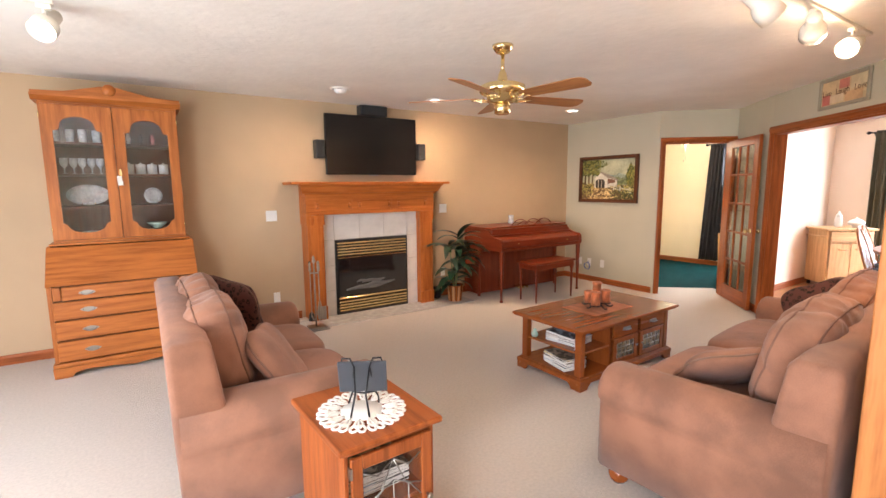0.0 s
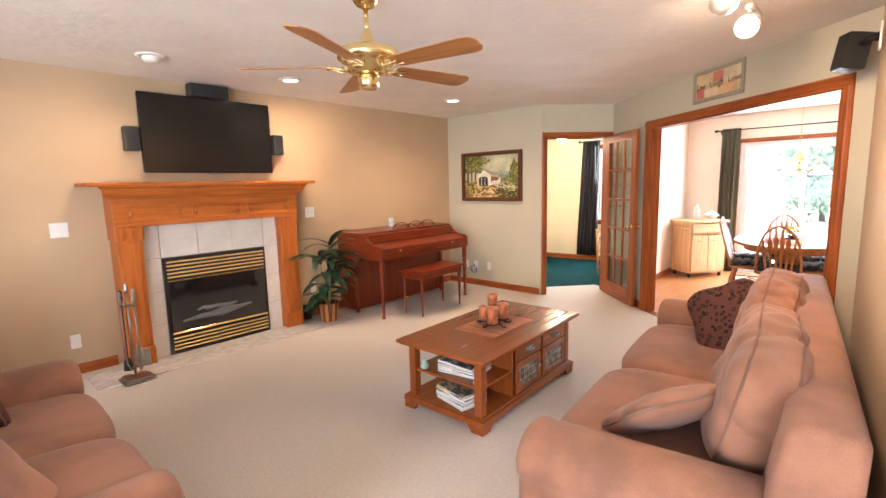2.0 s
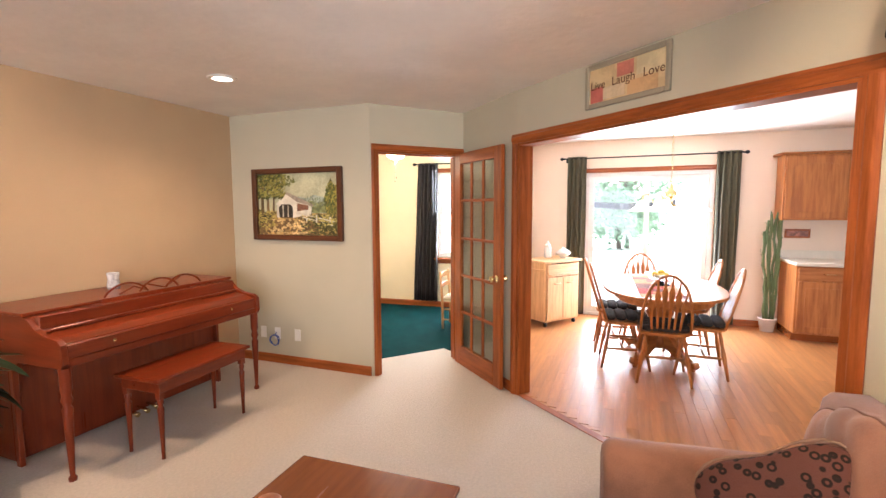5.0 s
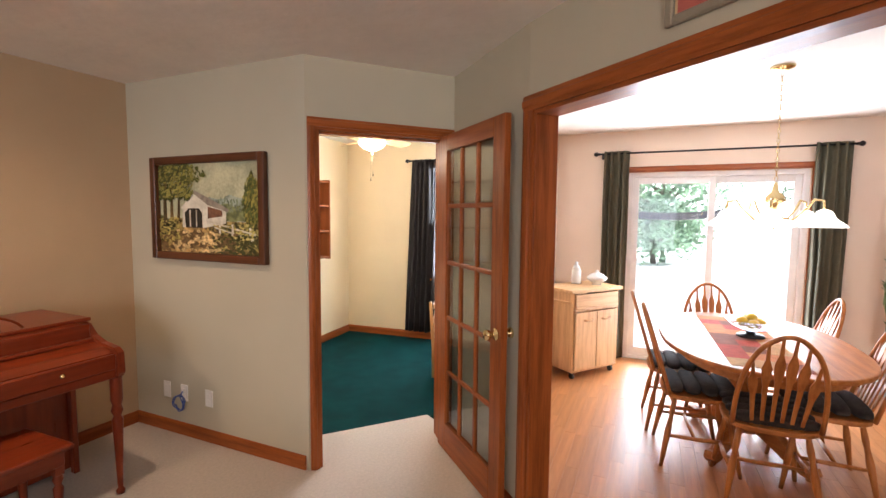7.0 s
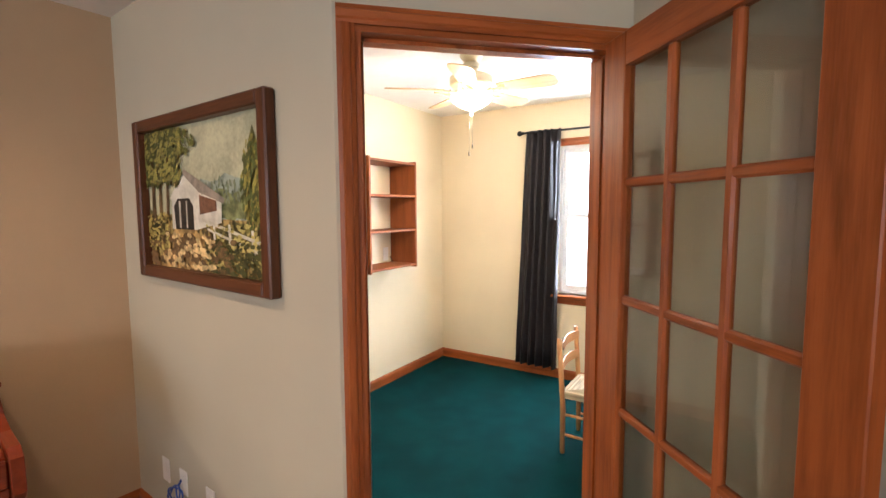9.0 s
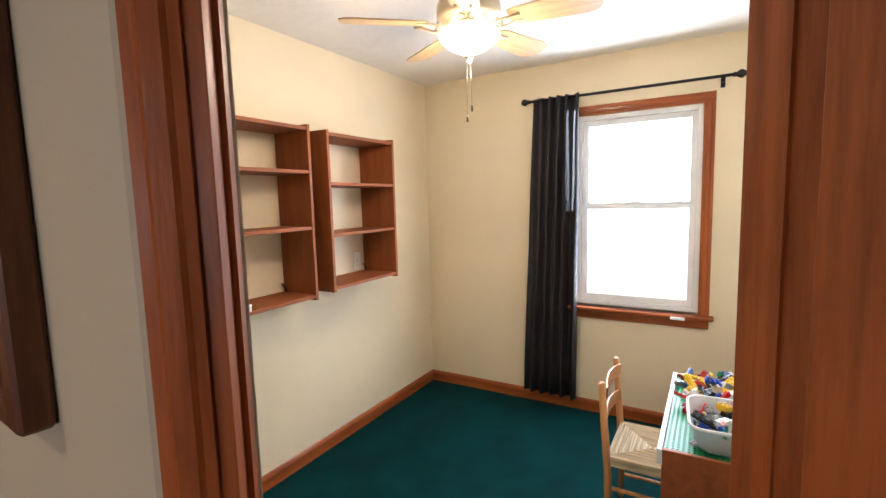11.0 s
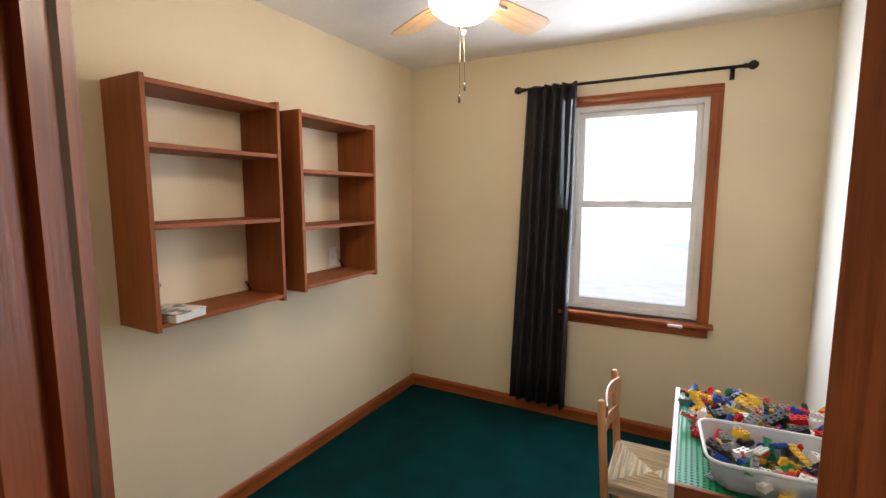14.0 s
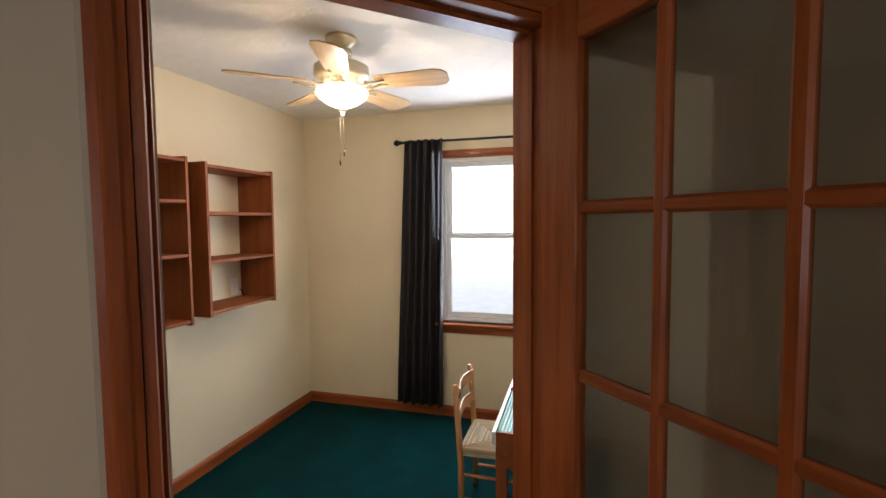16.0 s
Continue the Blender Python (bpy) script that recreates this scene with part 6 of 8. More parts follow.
for k, (dx, dy, h_) in enumerate(((0.03, 0, 0.86), (-0.04, 0.0, 0.74), (0.01, -0.04, 0.56), (-0.01, 0.02, 0.40))):
    pts = [(0.02 * dx / 0.04, dy * 0.3, 0.18), (dx, dy, h_ * 0.6), (dx * 2.0, dy * 1.6, h_)]
    tube(bm, pts, [0.011, 0.008, 0.005], 7)
    tops.append(pts)
part("stem", bm, mat("pale_green_stem", (0.25, 0.30, 0.12), 0.5), pp)
for k, pts in enumerate(tops):
    for j in range(14):
        f = rnd.uniform(0.55, 1.0) if k < 3 else rnd.uniform(0.4, 1.0)
        a_, b_, c_ = (Vector(q) for q in pts)
        base = b_.lerp(c_, (f - 0.5) * 2) if f > 0.5 else a_.lerp(b_, f * 2)
        az = rnd.uniform(0, 2 * math.pi)
        if math.sin(az) > 0.4 and rnd.random() < 0.7:
            az = -az
        el = rnd.uniform(0.15, 1.1)
        L2 = rnd.uniform(0.30, 0.46) * (1.05 if k < 2 else 0.8)
        bm = bmesh.new()
        blade(bm, base, (math.cos(az), math.sin(az) * 0.75, el), L2, rnd.uniform(0.044, 0.062), rnd.uniform(0.8, 2.0), k * 20 + j)
        part("leaf", bm, LEAF, pp)
sw = thing("plug_adapter", 3.19, 4.86, 0.0, 0, "black adapter box on the floor by the plant", "adapter")
bm = bmesh.new()
box(bm, -0.045, 0.045, -0.03, 0.03, 0.0, 0.16, bev=0.01, seg=2)
part("housing", bm, BLACK, sw)

# reed plant in the dining room
dp = thing("tall_plant", 8.78, -0.42, 0, 0, "tall slender cactus-like plant in a white pot", "plant")
bm = bmesh.new()
lathe(bm, [(0, 0), (0.07, 0), (0.095, 0.15), (0.10, 0.15), (0.10, 0.165), (0.085, 0.165), (0.07, 0.03), (0, 0.03)], 20)
part("pot", bm, CHINA["white"], dp)
bm = bmesh.new()
lathe(bm, [(0, 0.14), (0.088, 0.13)], 14)
part("soil", bm, SOIL, dp)
rnd = random.Random(4)
for k in range(7):
    bm = bmesh.new()
    x, y = rnd.uniform(-0.05, 0.05), rnd.uniform(-0.05, 0.05)
    h_ = rnd.uniform(1.0, 1.65)
    pts = [(x, y, 0.13)]
    for q in range(1, 9):
        pts.append((x + rnd.uniform(-0.015, 0.015), y + rnd.uniform(-0.015, 0.015) + (y * 0.8) * q / 8, 0.13 + h_ * q / 8))
    tube(bm, pts, [0.012 + 0.006 * (q % 2) for q in range(9)], 7)
    for q in range(26):
        z_ = rnd.uniform(0.3, 1.0)
        i_ = min(7, int(z_ * 8))
        b_ = Vector(pts[i_]).lerp(Vector(pts[i_ + 1]), z_ * 8 - i_)
        a_ = rnd.uniform(0, 6.28)
        blade(bm, b_, (math.cos(a_), math.sin(a_), 1.2), rnd.uniform(0.04, 0.08), 0.008, 0.3, q)
    part("stalk", bm, mat("grey_green_stalk", (0.12, 0.17, 0.07), 0.7), dp)


# ---- ceiling fans ----
def fan(name, x, y, zb, R, a0, mblade, body, label, light=False):
    ob = thing(name, x, y, 0, 0, label, "ceiling fan")
    bm = bmesh.new()
    lathe(bm, [(0, H - 0.001), (0.072, H - 0.001), (0.070, H - 0.02), (0.045, H - 0.05), (0.022, H - 0.06), (0, H - 0.06)], 24)
    part("canopy", bm, body, ob)
    bm = bmesh.new()
    tube(bm, [(0, 0, H - 0.06), (0, 0, zb + 0.14)], 0.013 if not light else 0.05, 14)
    lathe(bm, [(0.013, 0.10), (0.03, 0.06), (0.04, 0.0)], 16, at=(0, 0, zb + 0.10))
    part("downrod", bm, body, ob)
    bm = bmesh.new()
    lathe(bm, [(0, 0.115), (0.05, 0.115), (0.10, 0.10), (0.128, 0.085), (0.13, 0.045), (0.115, 0.03), (0.09, 0.025), (0.085, -0.02), (0.05, -0.03), (0, -0.03)], 32, at=(0, 0, zb))
    if not light:
        for v in bm.verts:
            v.co.x *= 1.22
            v.co.y *= 1.22
    part("motor_housing", bm, body, ob, "polished motor housing")
    if not light:
        bm = bmesh.new()
        lathe(bm, [(0.045, 0.0), (0.055, -0.01), (0.055, -0.065), (0.04, -0.075), (0, -0.078)], 24, at=(0, 0, zb - 0.03))
        part("switch_housing", bm, body, ob)
    for k in range(5):
        a = a0 + 72 * k
        m4 = pose(0, 0, zb, 0, 0, a)
        bm = bmesh.new()
        for s in (-1, 1):
            tube(bm, [(0.08, 0, 0.005), (0.11, s * 0.025, -0.012), (0.15, s * 0.038, -0.008), (0.19, s * 0.022, 0.0), (0.22, s * 0.03, 0.002)], 0.006, 6)
            tube(bm, [(0.13, s * 0.02 + 0.015 * math.cos(u), -0.004 + 0.012 * math.sin(u)) for u in [i * 0.7 for i in range(9)]], 0.004, 5)
        part("blade_arm", bm, body, ob, "scrolled arm", m4)
        bm = bmesh.new()
        w0, w1 = 0.055, 0.072
        out = [(0.17, -w0 * 0.8), (0.20, -w0), (R - 0.06, -w1), (R - 0.02, -w1 * 0.86), (R, -w1 * 0.45), (R, w1 * 0.45), (R - 0.02, w1 * 0.86), (R - 0.06, w1), (0.20, w0), (0.17, w0 * 0.8)]
        prism(bm, out, "z", 0.006, 0.012, bev=0.0015)
        part("blade", bm, mblade, ob, "", m4 @ Matrix.Rotation(radians(-12), 4, "X"))
    return ob


FANW = wood("fan_blade_wood", (0.33, 0.14, 0.045), (0.22, 0.08, 0.022), "x", 0.4)
fan("ceiling_fan", 2.11, 2.27, 2.085, 0.67, -10, FANW, BRASS, "polished brass ceiling fan with five golden oak blades")
WFAN = plain("brushed_cream_metal", (0.70, 0.60, 0.42), 0.35, 0.3)
FANP = wood("pale_fan_blade_wood", (0.50, 0.34, 0.18), (0.38, 0.24, 0.11), "x", 0.4)
of = fan("ceiling_fan", 7.225, 3.86, 2.215, 0.515, -10, FANP, WFAN, "cream ceiling fan with pale blades and a lit frosted bowl", True)
bm = bmesh.new()
lathe(bm, [(0.118, 0.0), (0.124, -0.012), (0.112, -0.035), (0.075, -0.062), (0.03, -0.080), (0, -0.083)], 28, at=(0, 0, 2.195))
o = part("bowl", bm, SHADE, of, "lit frosted glass bowl")
bm = bmesh.new()
lathe(bm, [(0, 0), (0.02, 0), (0.012, -0.012), (0.006, -0.025), (0, -0.026)], 12, at=(0, 0, 2.103))
part("finial", bm, PEWTER, of)
CHAIN = plain("dull_chain", (0.07, 0.06, 0.045), 0.5)
for x, y, z in ((0.012, 0, 1.885), (-0.01, 0.01, 1.84)):
    bm = bmesh.new()
    tube(bm, [(x * 0.3, y, 2.095), (x, y, z + 0.03)], 0.0009, 5)
    lathe(bm, [(0, 0), (0.005, 0.004), (0.004, 0.025), (0, 0.032)], 8, at=(x, y, z))
    part("pull_chain", bm, CHAIN, of)


# ---- lamps ----
def recess(x, y, lit, label):
    ob = thing("recessed_light", x, y, H, 0, label, "ceiling light", "recessed ceiling lights")
    bm = bmesh.new()
    lathe(bm, [(0.066, -0.001), (0.098, -0.001), (0.098, -0.007), (0.066, -0.012), (0.066, -0.001)], 28)
    part("trim_ring", bm, WHITE, ob)
    bm = bmesh.new()
    lathe(bm, [(0, -0.006), (0.066, -0.006)], 24)
    part("lamp", bm, BULBD if lit else LAMPW, ob)


for x, y, lit in ((4.685, 3.92, True), (2.78, 4.20, True)):
    recess(x, y, lit, "lit round recessed ceiling light in a white ring")
ey = thing("recessed_light", 1.665, 4.165, H, 0, "white eyeball recessed ceiling light turned to the wall", "ceiling light", "recessed ceiling lights")
bm = bmesh.new()
lathe(bm, [(0.06, -0.001), (0.10, -0.001), (0.10, -0.007), (0.06, -0.012), (0.06, -0.001)], 28)
part("trim_ring", bm, WHITE, ey)
bm = bmesh.new()
lathe(bm, [(0.062, -0.005), (0.055, -0.035), (0.035, -0.05), (0, -0.05)], 24)
part("eyeball", bm, WHITE, ey)
tl = None


def track_head(x, y, aim, name_label, power, spot=115):
    ob = thing("track_light", x, y, H, 0, name_label, "spotlight", "track spotlights")
    bm = bmesh.new()
    tube(bm, [(0, 0, -0.026), (0, 0, -0.075)], 0.008, 8)
    box(bm, -0.03, 0.03, -0.018, 0.018, -0.045, -0.0215, bev=0.004)
    tube(bm, [(0, -0.02, -0.075), (0, 0.02, -0.075)], 0.008, 8)
    part("stem", bm, LAMPW, ob)
    m4 = look((0, 0, -0.125), Vector(aim) - Vector((x, y, H)))
    bm = bmesh.new()
    lathe(bm, [(0, 0.13), (0.032, 0.13), (0.036, 0.12), (0.036, 0.04), (0.050, 0.025), (0.060, 0.0), (0.062, -0.06), (0.057, -0.06), (0.055, -0.01), (0, 0.0)], 26)
    part("shade", bm, LAMPW, ob, "cream stepped cylinder shade", m4)
    bm = bmesh.new()
    lathe(bm, [(0, -0.052), (0.03, -0.05), (0.054, -0.042)], 24)
    part("bulb", bm, BULB, ob, "glowing lamp face", m4)
    lamp("track_spot", "SPOT", Matrix.Translation((x, y, H)) @ m4 @ pose(0, 0, -0.07), power, WARM, spot=spot, radius=0.05)
    return ob


def track(x0, x1, y, label):
    ob = thing("light_track", (x0 + x1) / 2, y, H, 0, label, "light track")
    h_ = (x1 - x0) / 2
    bpart("rail", ob, LAMPW, (-h_, h_, -0.018, 0.018, -0.021, -0.001), bev=0.003)


track(2.2, 3.95, 0.84, "cream ceiling light track near the sofa wall")
track_head(2.52, 0.84, (3.4, 0.3, 1.5), "cream track spotlight turned along the sofa wall", 70)
track_head(3.09, 0.84, (4.9, 1.5, 1.8), "cream track spotlight turned towards the dining opening", 15)
track_head(3.66, 0.84, (0.9, 0.9, 1.2), "cream track spotlight facing the foyer", 80)
lt2 = thing("light_track", -0.40, 2.90, H, 0, "cream ceiling light track over the loveseat", "light track")
bpart("rail", lt2, LAMPW, (-0.06, 0.06, -0.018, 0.018, -0.021, -0.001), bev=0.003)
track_head(-0.38, 2.90, (-0.9, 1.4, 1.0), "cream track spotlight over the loveseat", 30)
lamp("recess_spot", "SPOT", look((4.685, 3.92, H - 0.02), (4.685, 3.99, 0)), 55, WARM, spot=150, radius=0.06)
lamp("recess_spot", "SPOT", look((2.78, 4.20, H - 0.02), (3.75, 4.9, 0.75)), 74, WARM, spot=135, radius=0.06)
lamp("recess_spot", "SPOT", look((1.665, 4.165, H - 0.055), (1.2, 4.9, 1.1)), 32, WARM, spot=110, radius=0.05)
lamp("bowl_light", "POINT", pose(7.225, 3.86, 2.05), 30, (1.0, 0.80, 0.56), radius=0.08)


# ---- dining room ----
CX, CY = 7.23, 0.90
dt = thing("dining_table", CX, CY, 0, 3, "oval golden oak pedestal dining table", "table")


def oval(a_, b_, k=2.4, n_=48):
    return [(a_ * abs(math.cos(t)) ** (2 / k) * (1 if math.cos(t) >= 0 else -1), b_ * abs(math.sin(t)) ** (2 / k) * (1 if math.sin(t) >= 0 else -1)) for t in [2 * math.pi * i / n_ for i in range(n_)]]


bm = bmesh.new()
prism(bm, oval(0.83, 0.555), "z", 0.715, 0.745, bev=0.009)
part("tabletop", bm, OAK["x"], dt, "thick rounded oval top")
bm = bmesh.new()
prism(bm, oval(0.72, 0.45), "z", 0.645, 0.7145)
part("apron", bm, OAK["x"], dt)
bm = bmesh.new()
lathe(bm, [(0, 0.12), (0.10, 0.12), (0.12, 0.16), (0.10, 0.22), (0.07, 0.28), (0.10, 0.40), (0.13, 0.47), (0.09, 0.56), (0.12, 0.60), (0.14, 0.645), (0, 0.645)], 24)
part("pedestal", bm, OAK["z"], dt, "turned pedestal")
for a in (35, 145, 215, 325):
    bm = bmesh.new()
    m4 = pose(0, 0, 0, 0, 0, a)
    prism(bm, [(0.07, 0.14), (0.07, 0.26), (0.16, 0.25), (0.30, 0.14), (0.42, 0.08), (0.47, 0.09), (0.49, 0.05), (0.46, 0.02), (0.40, 0.02), (0.28, 0.06), (0.16, 0.11)], "y", -0.035, 0.035, bev=0.008)
    lathe(bm, [(0, 0), (0.022, 0), (0.022, 0.02), (0, 0.02)], 12, at=(0.44, 0, 0))
    part("foot", bm, OAK["x"], dt, "scrolled foot", m4)
rn = thing("table_runner", CX - 0.05, CY + 0.05, 0.745, 2, "patchwork runner in red, orange and ochre", "table runner")
PATCH = [mat("patch_cloth_" + n_, c, 0.9, 0.15, 14.0, 0.5, 300.0) for n_, c in (("red", (0.42, 0.06, 0.035)), ("orange", (0.52, 0.18, 0.06)), ("ochre", (0.50, 0.28, 0.12)), ("brown", (0.22, 0.07, 0.04)))]
rnd = random.Random(9)
for i in range(9):
    for j in range(3):
        x0, y0 = -0.68 + i * 0.15, -0.19 + j * 0.127
        bpart("patch", rn, PATCH[rnd.randrange(4)], (x0, x0 + 0.15, y0, y0 + 0.127, 0.0006, 0.003))
bw = thing("fruit_bowl", 7.24, 0.90, 0.748, 0, "wide clear glass bowl of lemons on a dark iron stand", "bowl")
bm = bmesh.new()
lathe(bm, [(0, 0.045), (0.05, 0.045), (0.11, 0.07), (0.155, 0.115), (0.151, 0.116), (0.105, 0.075), (0, 0.052)], 30)
part("bowl", bm, glass_mat("bowl_glass", (0.95, 0.97, 0.96), 0.0, 0.06), bw)
LEMON = mat("lemon_peel", (0.72, 0.46, 0.02), 0.4, 0.12, 9.0, 0.15, 160.0)
for lx, ly, lz, la in ((-0.055, 0.0, 0.094, 20), (0.03, 0.05, 0.094, 80), (0.04, -0.045, 0.094, 150), (0.0, 0.0, 0.128, 45), (0.085, 0.005, 0.112, 100), (-0.05, 0.06, 0.112, 120)):
    lo_ = thing("lemon", 7.24 + lx, 0.90 + ly, 0.748 + lz, la, "yellow lemon lying in the glass bowl", "lemon", "lemons in the bowl")
    bm = bmesh.new()
    lathe(bm, [(0, -0.045), (0.006, -0.042), (0.018, -0.032), (0.029, -0.012), (0.029, 0.012), (0.018, 0.032), (0.006, 0.042), (0, 0.045)], 16, m=pose(0, 0, 0, 90, 0, 0))
    part("peel", bm, LEMON, lo_)
bm = bmesh.new()
lathe(bm, [(0, 0), (0.085, 0), (0.08, 0.012), (0.03, 0.016), (0.025, 0.035), (0.05, 0.044), (0, 0.044)], 24)
part("stand", bm, IRON, bw)


def chair_parts(ob):
    bm = bmesh.new()
    pts = [(0.22 * abs(math.cos(t)) ** 0.7 * (1 if math.cos(t) >= 0 else -1) * (1.0 + 0.06 * math.sin(t)), 0.21 * abs(math.sin(t)) ** 0.7 * (1 if math.sin(t) >= 0 else -1)) for t in [2 * math.pi * i / 28 for i in range(28)]]
    prism(bm, pts, "z", 0.425, 0.455, bev=0.008)
    part("seat", bm, OAK["x"], ob, "saddled oak seat")
    for sx in (-1, 1):
        for sy in (-1, 1):
            bm = bmesh.new()
            a_, b_ = Vector((sx * 0.15, sy * 0.14, 0.428)), Vector((sx * 0.215, sy * 0.215, 0.0))
            tube(bm, [a_.lerp(b_, f) for f in (0, 0.2, 0.3, 0.5, 0.75, 1)], [0.013, 0.017, 0.013, 0.020, 0.015, 0.011], 10)
            part("leg", bm, OAK["z"], ob, "turned splayed leg")
    bm = bmesh.new()
    for s in (-1, 1):
        tube(bm, [(s * 0.186, -0.18, 0.19), (s * 0.19, 0, 0.19), (s * 0.186, 0.18, 0.19)], [0.009, 0.014, 0.009], 8)
    tube(bm, [(-0.188, 0.03, 0.19), (0, 0.03, 0.19), (0.188, 0.03, 0.19)], [0.009, 0.013, 0.009], 8)
    part("stretcher", bm, OAK["x"], ob, "turned stretchers")

    def back(u, h_):       # back plane leans away
        return Vector((u, 0.175 + (h_ - 0.45) * 0.30, h_))
    bow = [back(0.185 * math.cos(t) * (1.06 if abs(math.cos(t)) > 0.5 else 1.0), 0.455 + 0.515 * math.sin(t) ** 0.75) for t in [math.pi * i / 24 for i in range(25)]]
    bm = bmesh.new()
    tube(bm, bow, 0.0125, 9)
    part("bow", bm, OAK["z"], ob, "bent wood bow")
    for i in range(6):
        u = (-0.125 + 0.05 * i)
        top = 0.455 + 0.515 * (1 - (abs(u) * 1.12 / 0.185) ** 2) ** 0.4
        bm = bmesh.new()
        prof = [(0.0, 0.008), (0.25, 0.009), (0.5, 0.012), (0.62, 0.021), (0.72, 0.023), (0.82, 0.009), (1.0, 0.006)]
        a_, b_ = back(u * 0.85, 0.45), back(u * 1.12, top)
        L_s = [bm.verts.new(a_.lerp(b_, f) + Vector((-w_, -0.004, 0))) for f, w_ in prof]
        R_s = [bm.verts.new(a_.lerp(b_, f) + Vector((w_, -0.004, 0))) for f, w_ in prof]
        L_b = [bm.verts.new(a_.lerp(b_, f) + Vector((-w_, 0.005, 0))) for f, w_ in prof]
        R_b = [bm.verts.new(a_.lerp(b_, f) + Vector((w_, 0.005, 0))) for f, w_ in prof]
        for q in range(len(prof) - 1):
            for A_, B_ in ((L_s, R_s), (R_s, R_b), (R_b, L_b), (L_b, L_s)):
                bm.faces.new((A_[q], B_[q], B_[q + 1], A_[q + 1]))
        bmesh.ops.recalc_face_normals(bm, faces=bm.faces[:])
        part("spindle", bm, OAK["z"], ob, "arrow-shaped spindle")


ch0 = thing("dining_chair", 6.62, 0.92, 0, 92, "golden oak bow-back dining chair at the table's near end", "chair", "chairs round the dining table")
chair_parts(ch0)
PADC = mat("dark_seat_pad_cloth", (0.035, 0.026, 0.022), 0.9, 0.4, 30.0, 0.4, 200.0)


def chair_pad(m4):
    ob = thing("seat_pad", 0, 0, label="dark striped tufted seat pad tied on the dining chair", category="cushion", group="seat pads", m=m4 @ pose(0, -0.005, 0.456))
    for k in range(4):
        bm = bmesh.new()
        puff(bm, 0, -0.145 + k * 0.097, 0.028, 0.205, 0.052, 0.028, k=3.0, n=6)
        part("tuft", bm, PADC, ob)


chair_pad(ch0.matrix_basis)
for x, y, rz, lab in ((6.93, 1.235, 5, "golden oak bow-back dining chair along the table's side"), (7.40, 1.315, 4, "golden oak bow-back dining chair along the table's side"), (6.93, 0.585, 178, "golden oak bow-back dining chair by the kitchen side"), (7.68, 0.625, 182, "golden oak bow-back dining chair by the kitchen side"), (7.82, 1.04, -86, "golden oak bow-back dining chair before the glass door")):
    c = copy_thing(ch0, pose(x, y, 0, 0, 0, rz))
    c["label"] = lab
    chair_pad(c.matrix_basis)

# cart
ca = thing("kitchen_cart", 8.33, 2.135, 0, -37, "pale maple kitchen cart on black castors", "cart")
w, d = 0.30, 0.20
bm = bmesh.new()
box(bm, -0.345, 0.34, -0.225, 0.225, 0.825, 0.857, bev=0.006, seg=2)
part("top", bm, MAPLE["x"], ca)
bpart("body", ca, MAPLE["z"], (-w, -w + 0.018, -d, d, 0.07, 0.824), (w - 0.018, w, -d, d, 0.07, 0.824), (-w + 0.018, w - 0.018, d - 0.012, d, 0.07, 0.824), (-w + 0.018, w - 0.018, -d, d - 0.012, 0.07, 0.09), (-w + 0.018, w - 0.018, -d, -d + 0.014, 0.645, 0.665), bev=0.002)
dd = bpart("drawer", ca, MAPLE["x"], (-w + 0.022, w - 0.022, -d - 0.016, -d - 0.0005, 0.67, 0.81), bev=0.004)
bpart("pull", dd, MAPLE["x"], (-w + 0.03, w - 0.03, -d - 0.03, -d - 0.0165, 0.672, 0.69), bev=0.003)
for s in (-1, 1):
    dd = bpart("door", ca, MAPLE["z"], (min(s * 0.003, s * (w - 0.022)), max(s * 0.003, s * (w - 0.022)), -d - 0.016, -d - 0.0005, 0.095, 0.64), bev=0.004)
    bm = bmesh.new()
    tube(bm, [(s * 0.06, -d - 0.0165, 0.565), (s * 0.07, -d - 0.035, 0.56), (s * 0.16, -d - 0.035, 0.56), (s * 0.17, -d - 0.0165, 0.565)], 0.008, 7)
    part("handle", bm, MAPLE["x"], dd)
    for y in (-0.16, 0.16):
        bm = bmesh.new()
        tube(bm, [(s * 0.26 - 0.012, y, 0.026), (s * 0.26 + 0.012, y, 0.026)], 0.026, 14)
        box(bm, s * 0.26 - 0.02, s * 0.26 + 0.02, y - 0.02, y + 0.02, 0.053, 0.069)
        part("castor", bm, BLACK, ca)
bm = bmesh.new()
tube(bm, [(-w - 0.001, -0.16, 0.74), (-w - 0.045, -0.16, 0.74), (-w - 0.045, 0.16, 0.74), (-w - 0.001, 0.16, 0.74)], 0.010, 8)
part("towel_bar", bm, MAPLE["y"], ca)
jr = thing("apothecary_jar", 8.43, 2.20, 0.857, 0, "clear lidded glass jar on the kitchen cart", "jar")
bm = bmesh.new()
lathe(bm, [(0, 0), (0.045, 0), (0.05, 0.02), (0.045, 0.13), (0.035, 0.15), (0.04, 0.155), (0.03, 0.18), (0.012, 0.195), (0.018, 0.215), (0, 0.23)], 20)
part("glass", bm, plain("milky_glass", (0.72, 0.72, 0.70), 0.12), jr)
jr = thing("tureen", 8.44, 2.00, 0.857, 0, "white lidded china tureen on the kitchen cart", "tureen")
bm = bmesh.new()
lathe(bm, [(0, 0), (0.045, 0), (0.04, 0.02), (0.09, 0.05), (0.10, 0.075), (0.085, 0.085), (0.06, 0.11), (0.015, 0.125), (0.018, 0.14), (0, 0.15)], 24)
part("china", bm, CHINA["white"], jr)

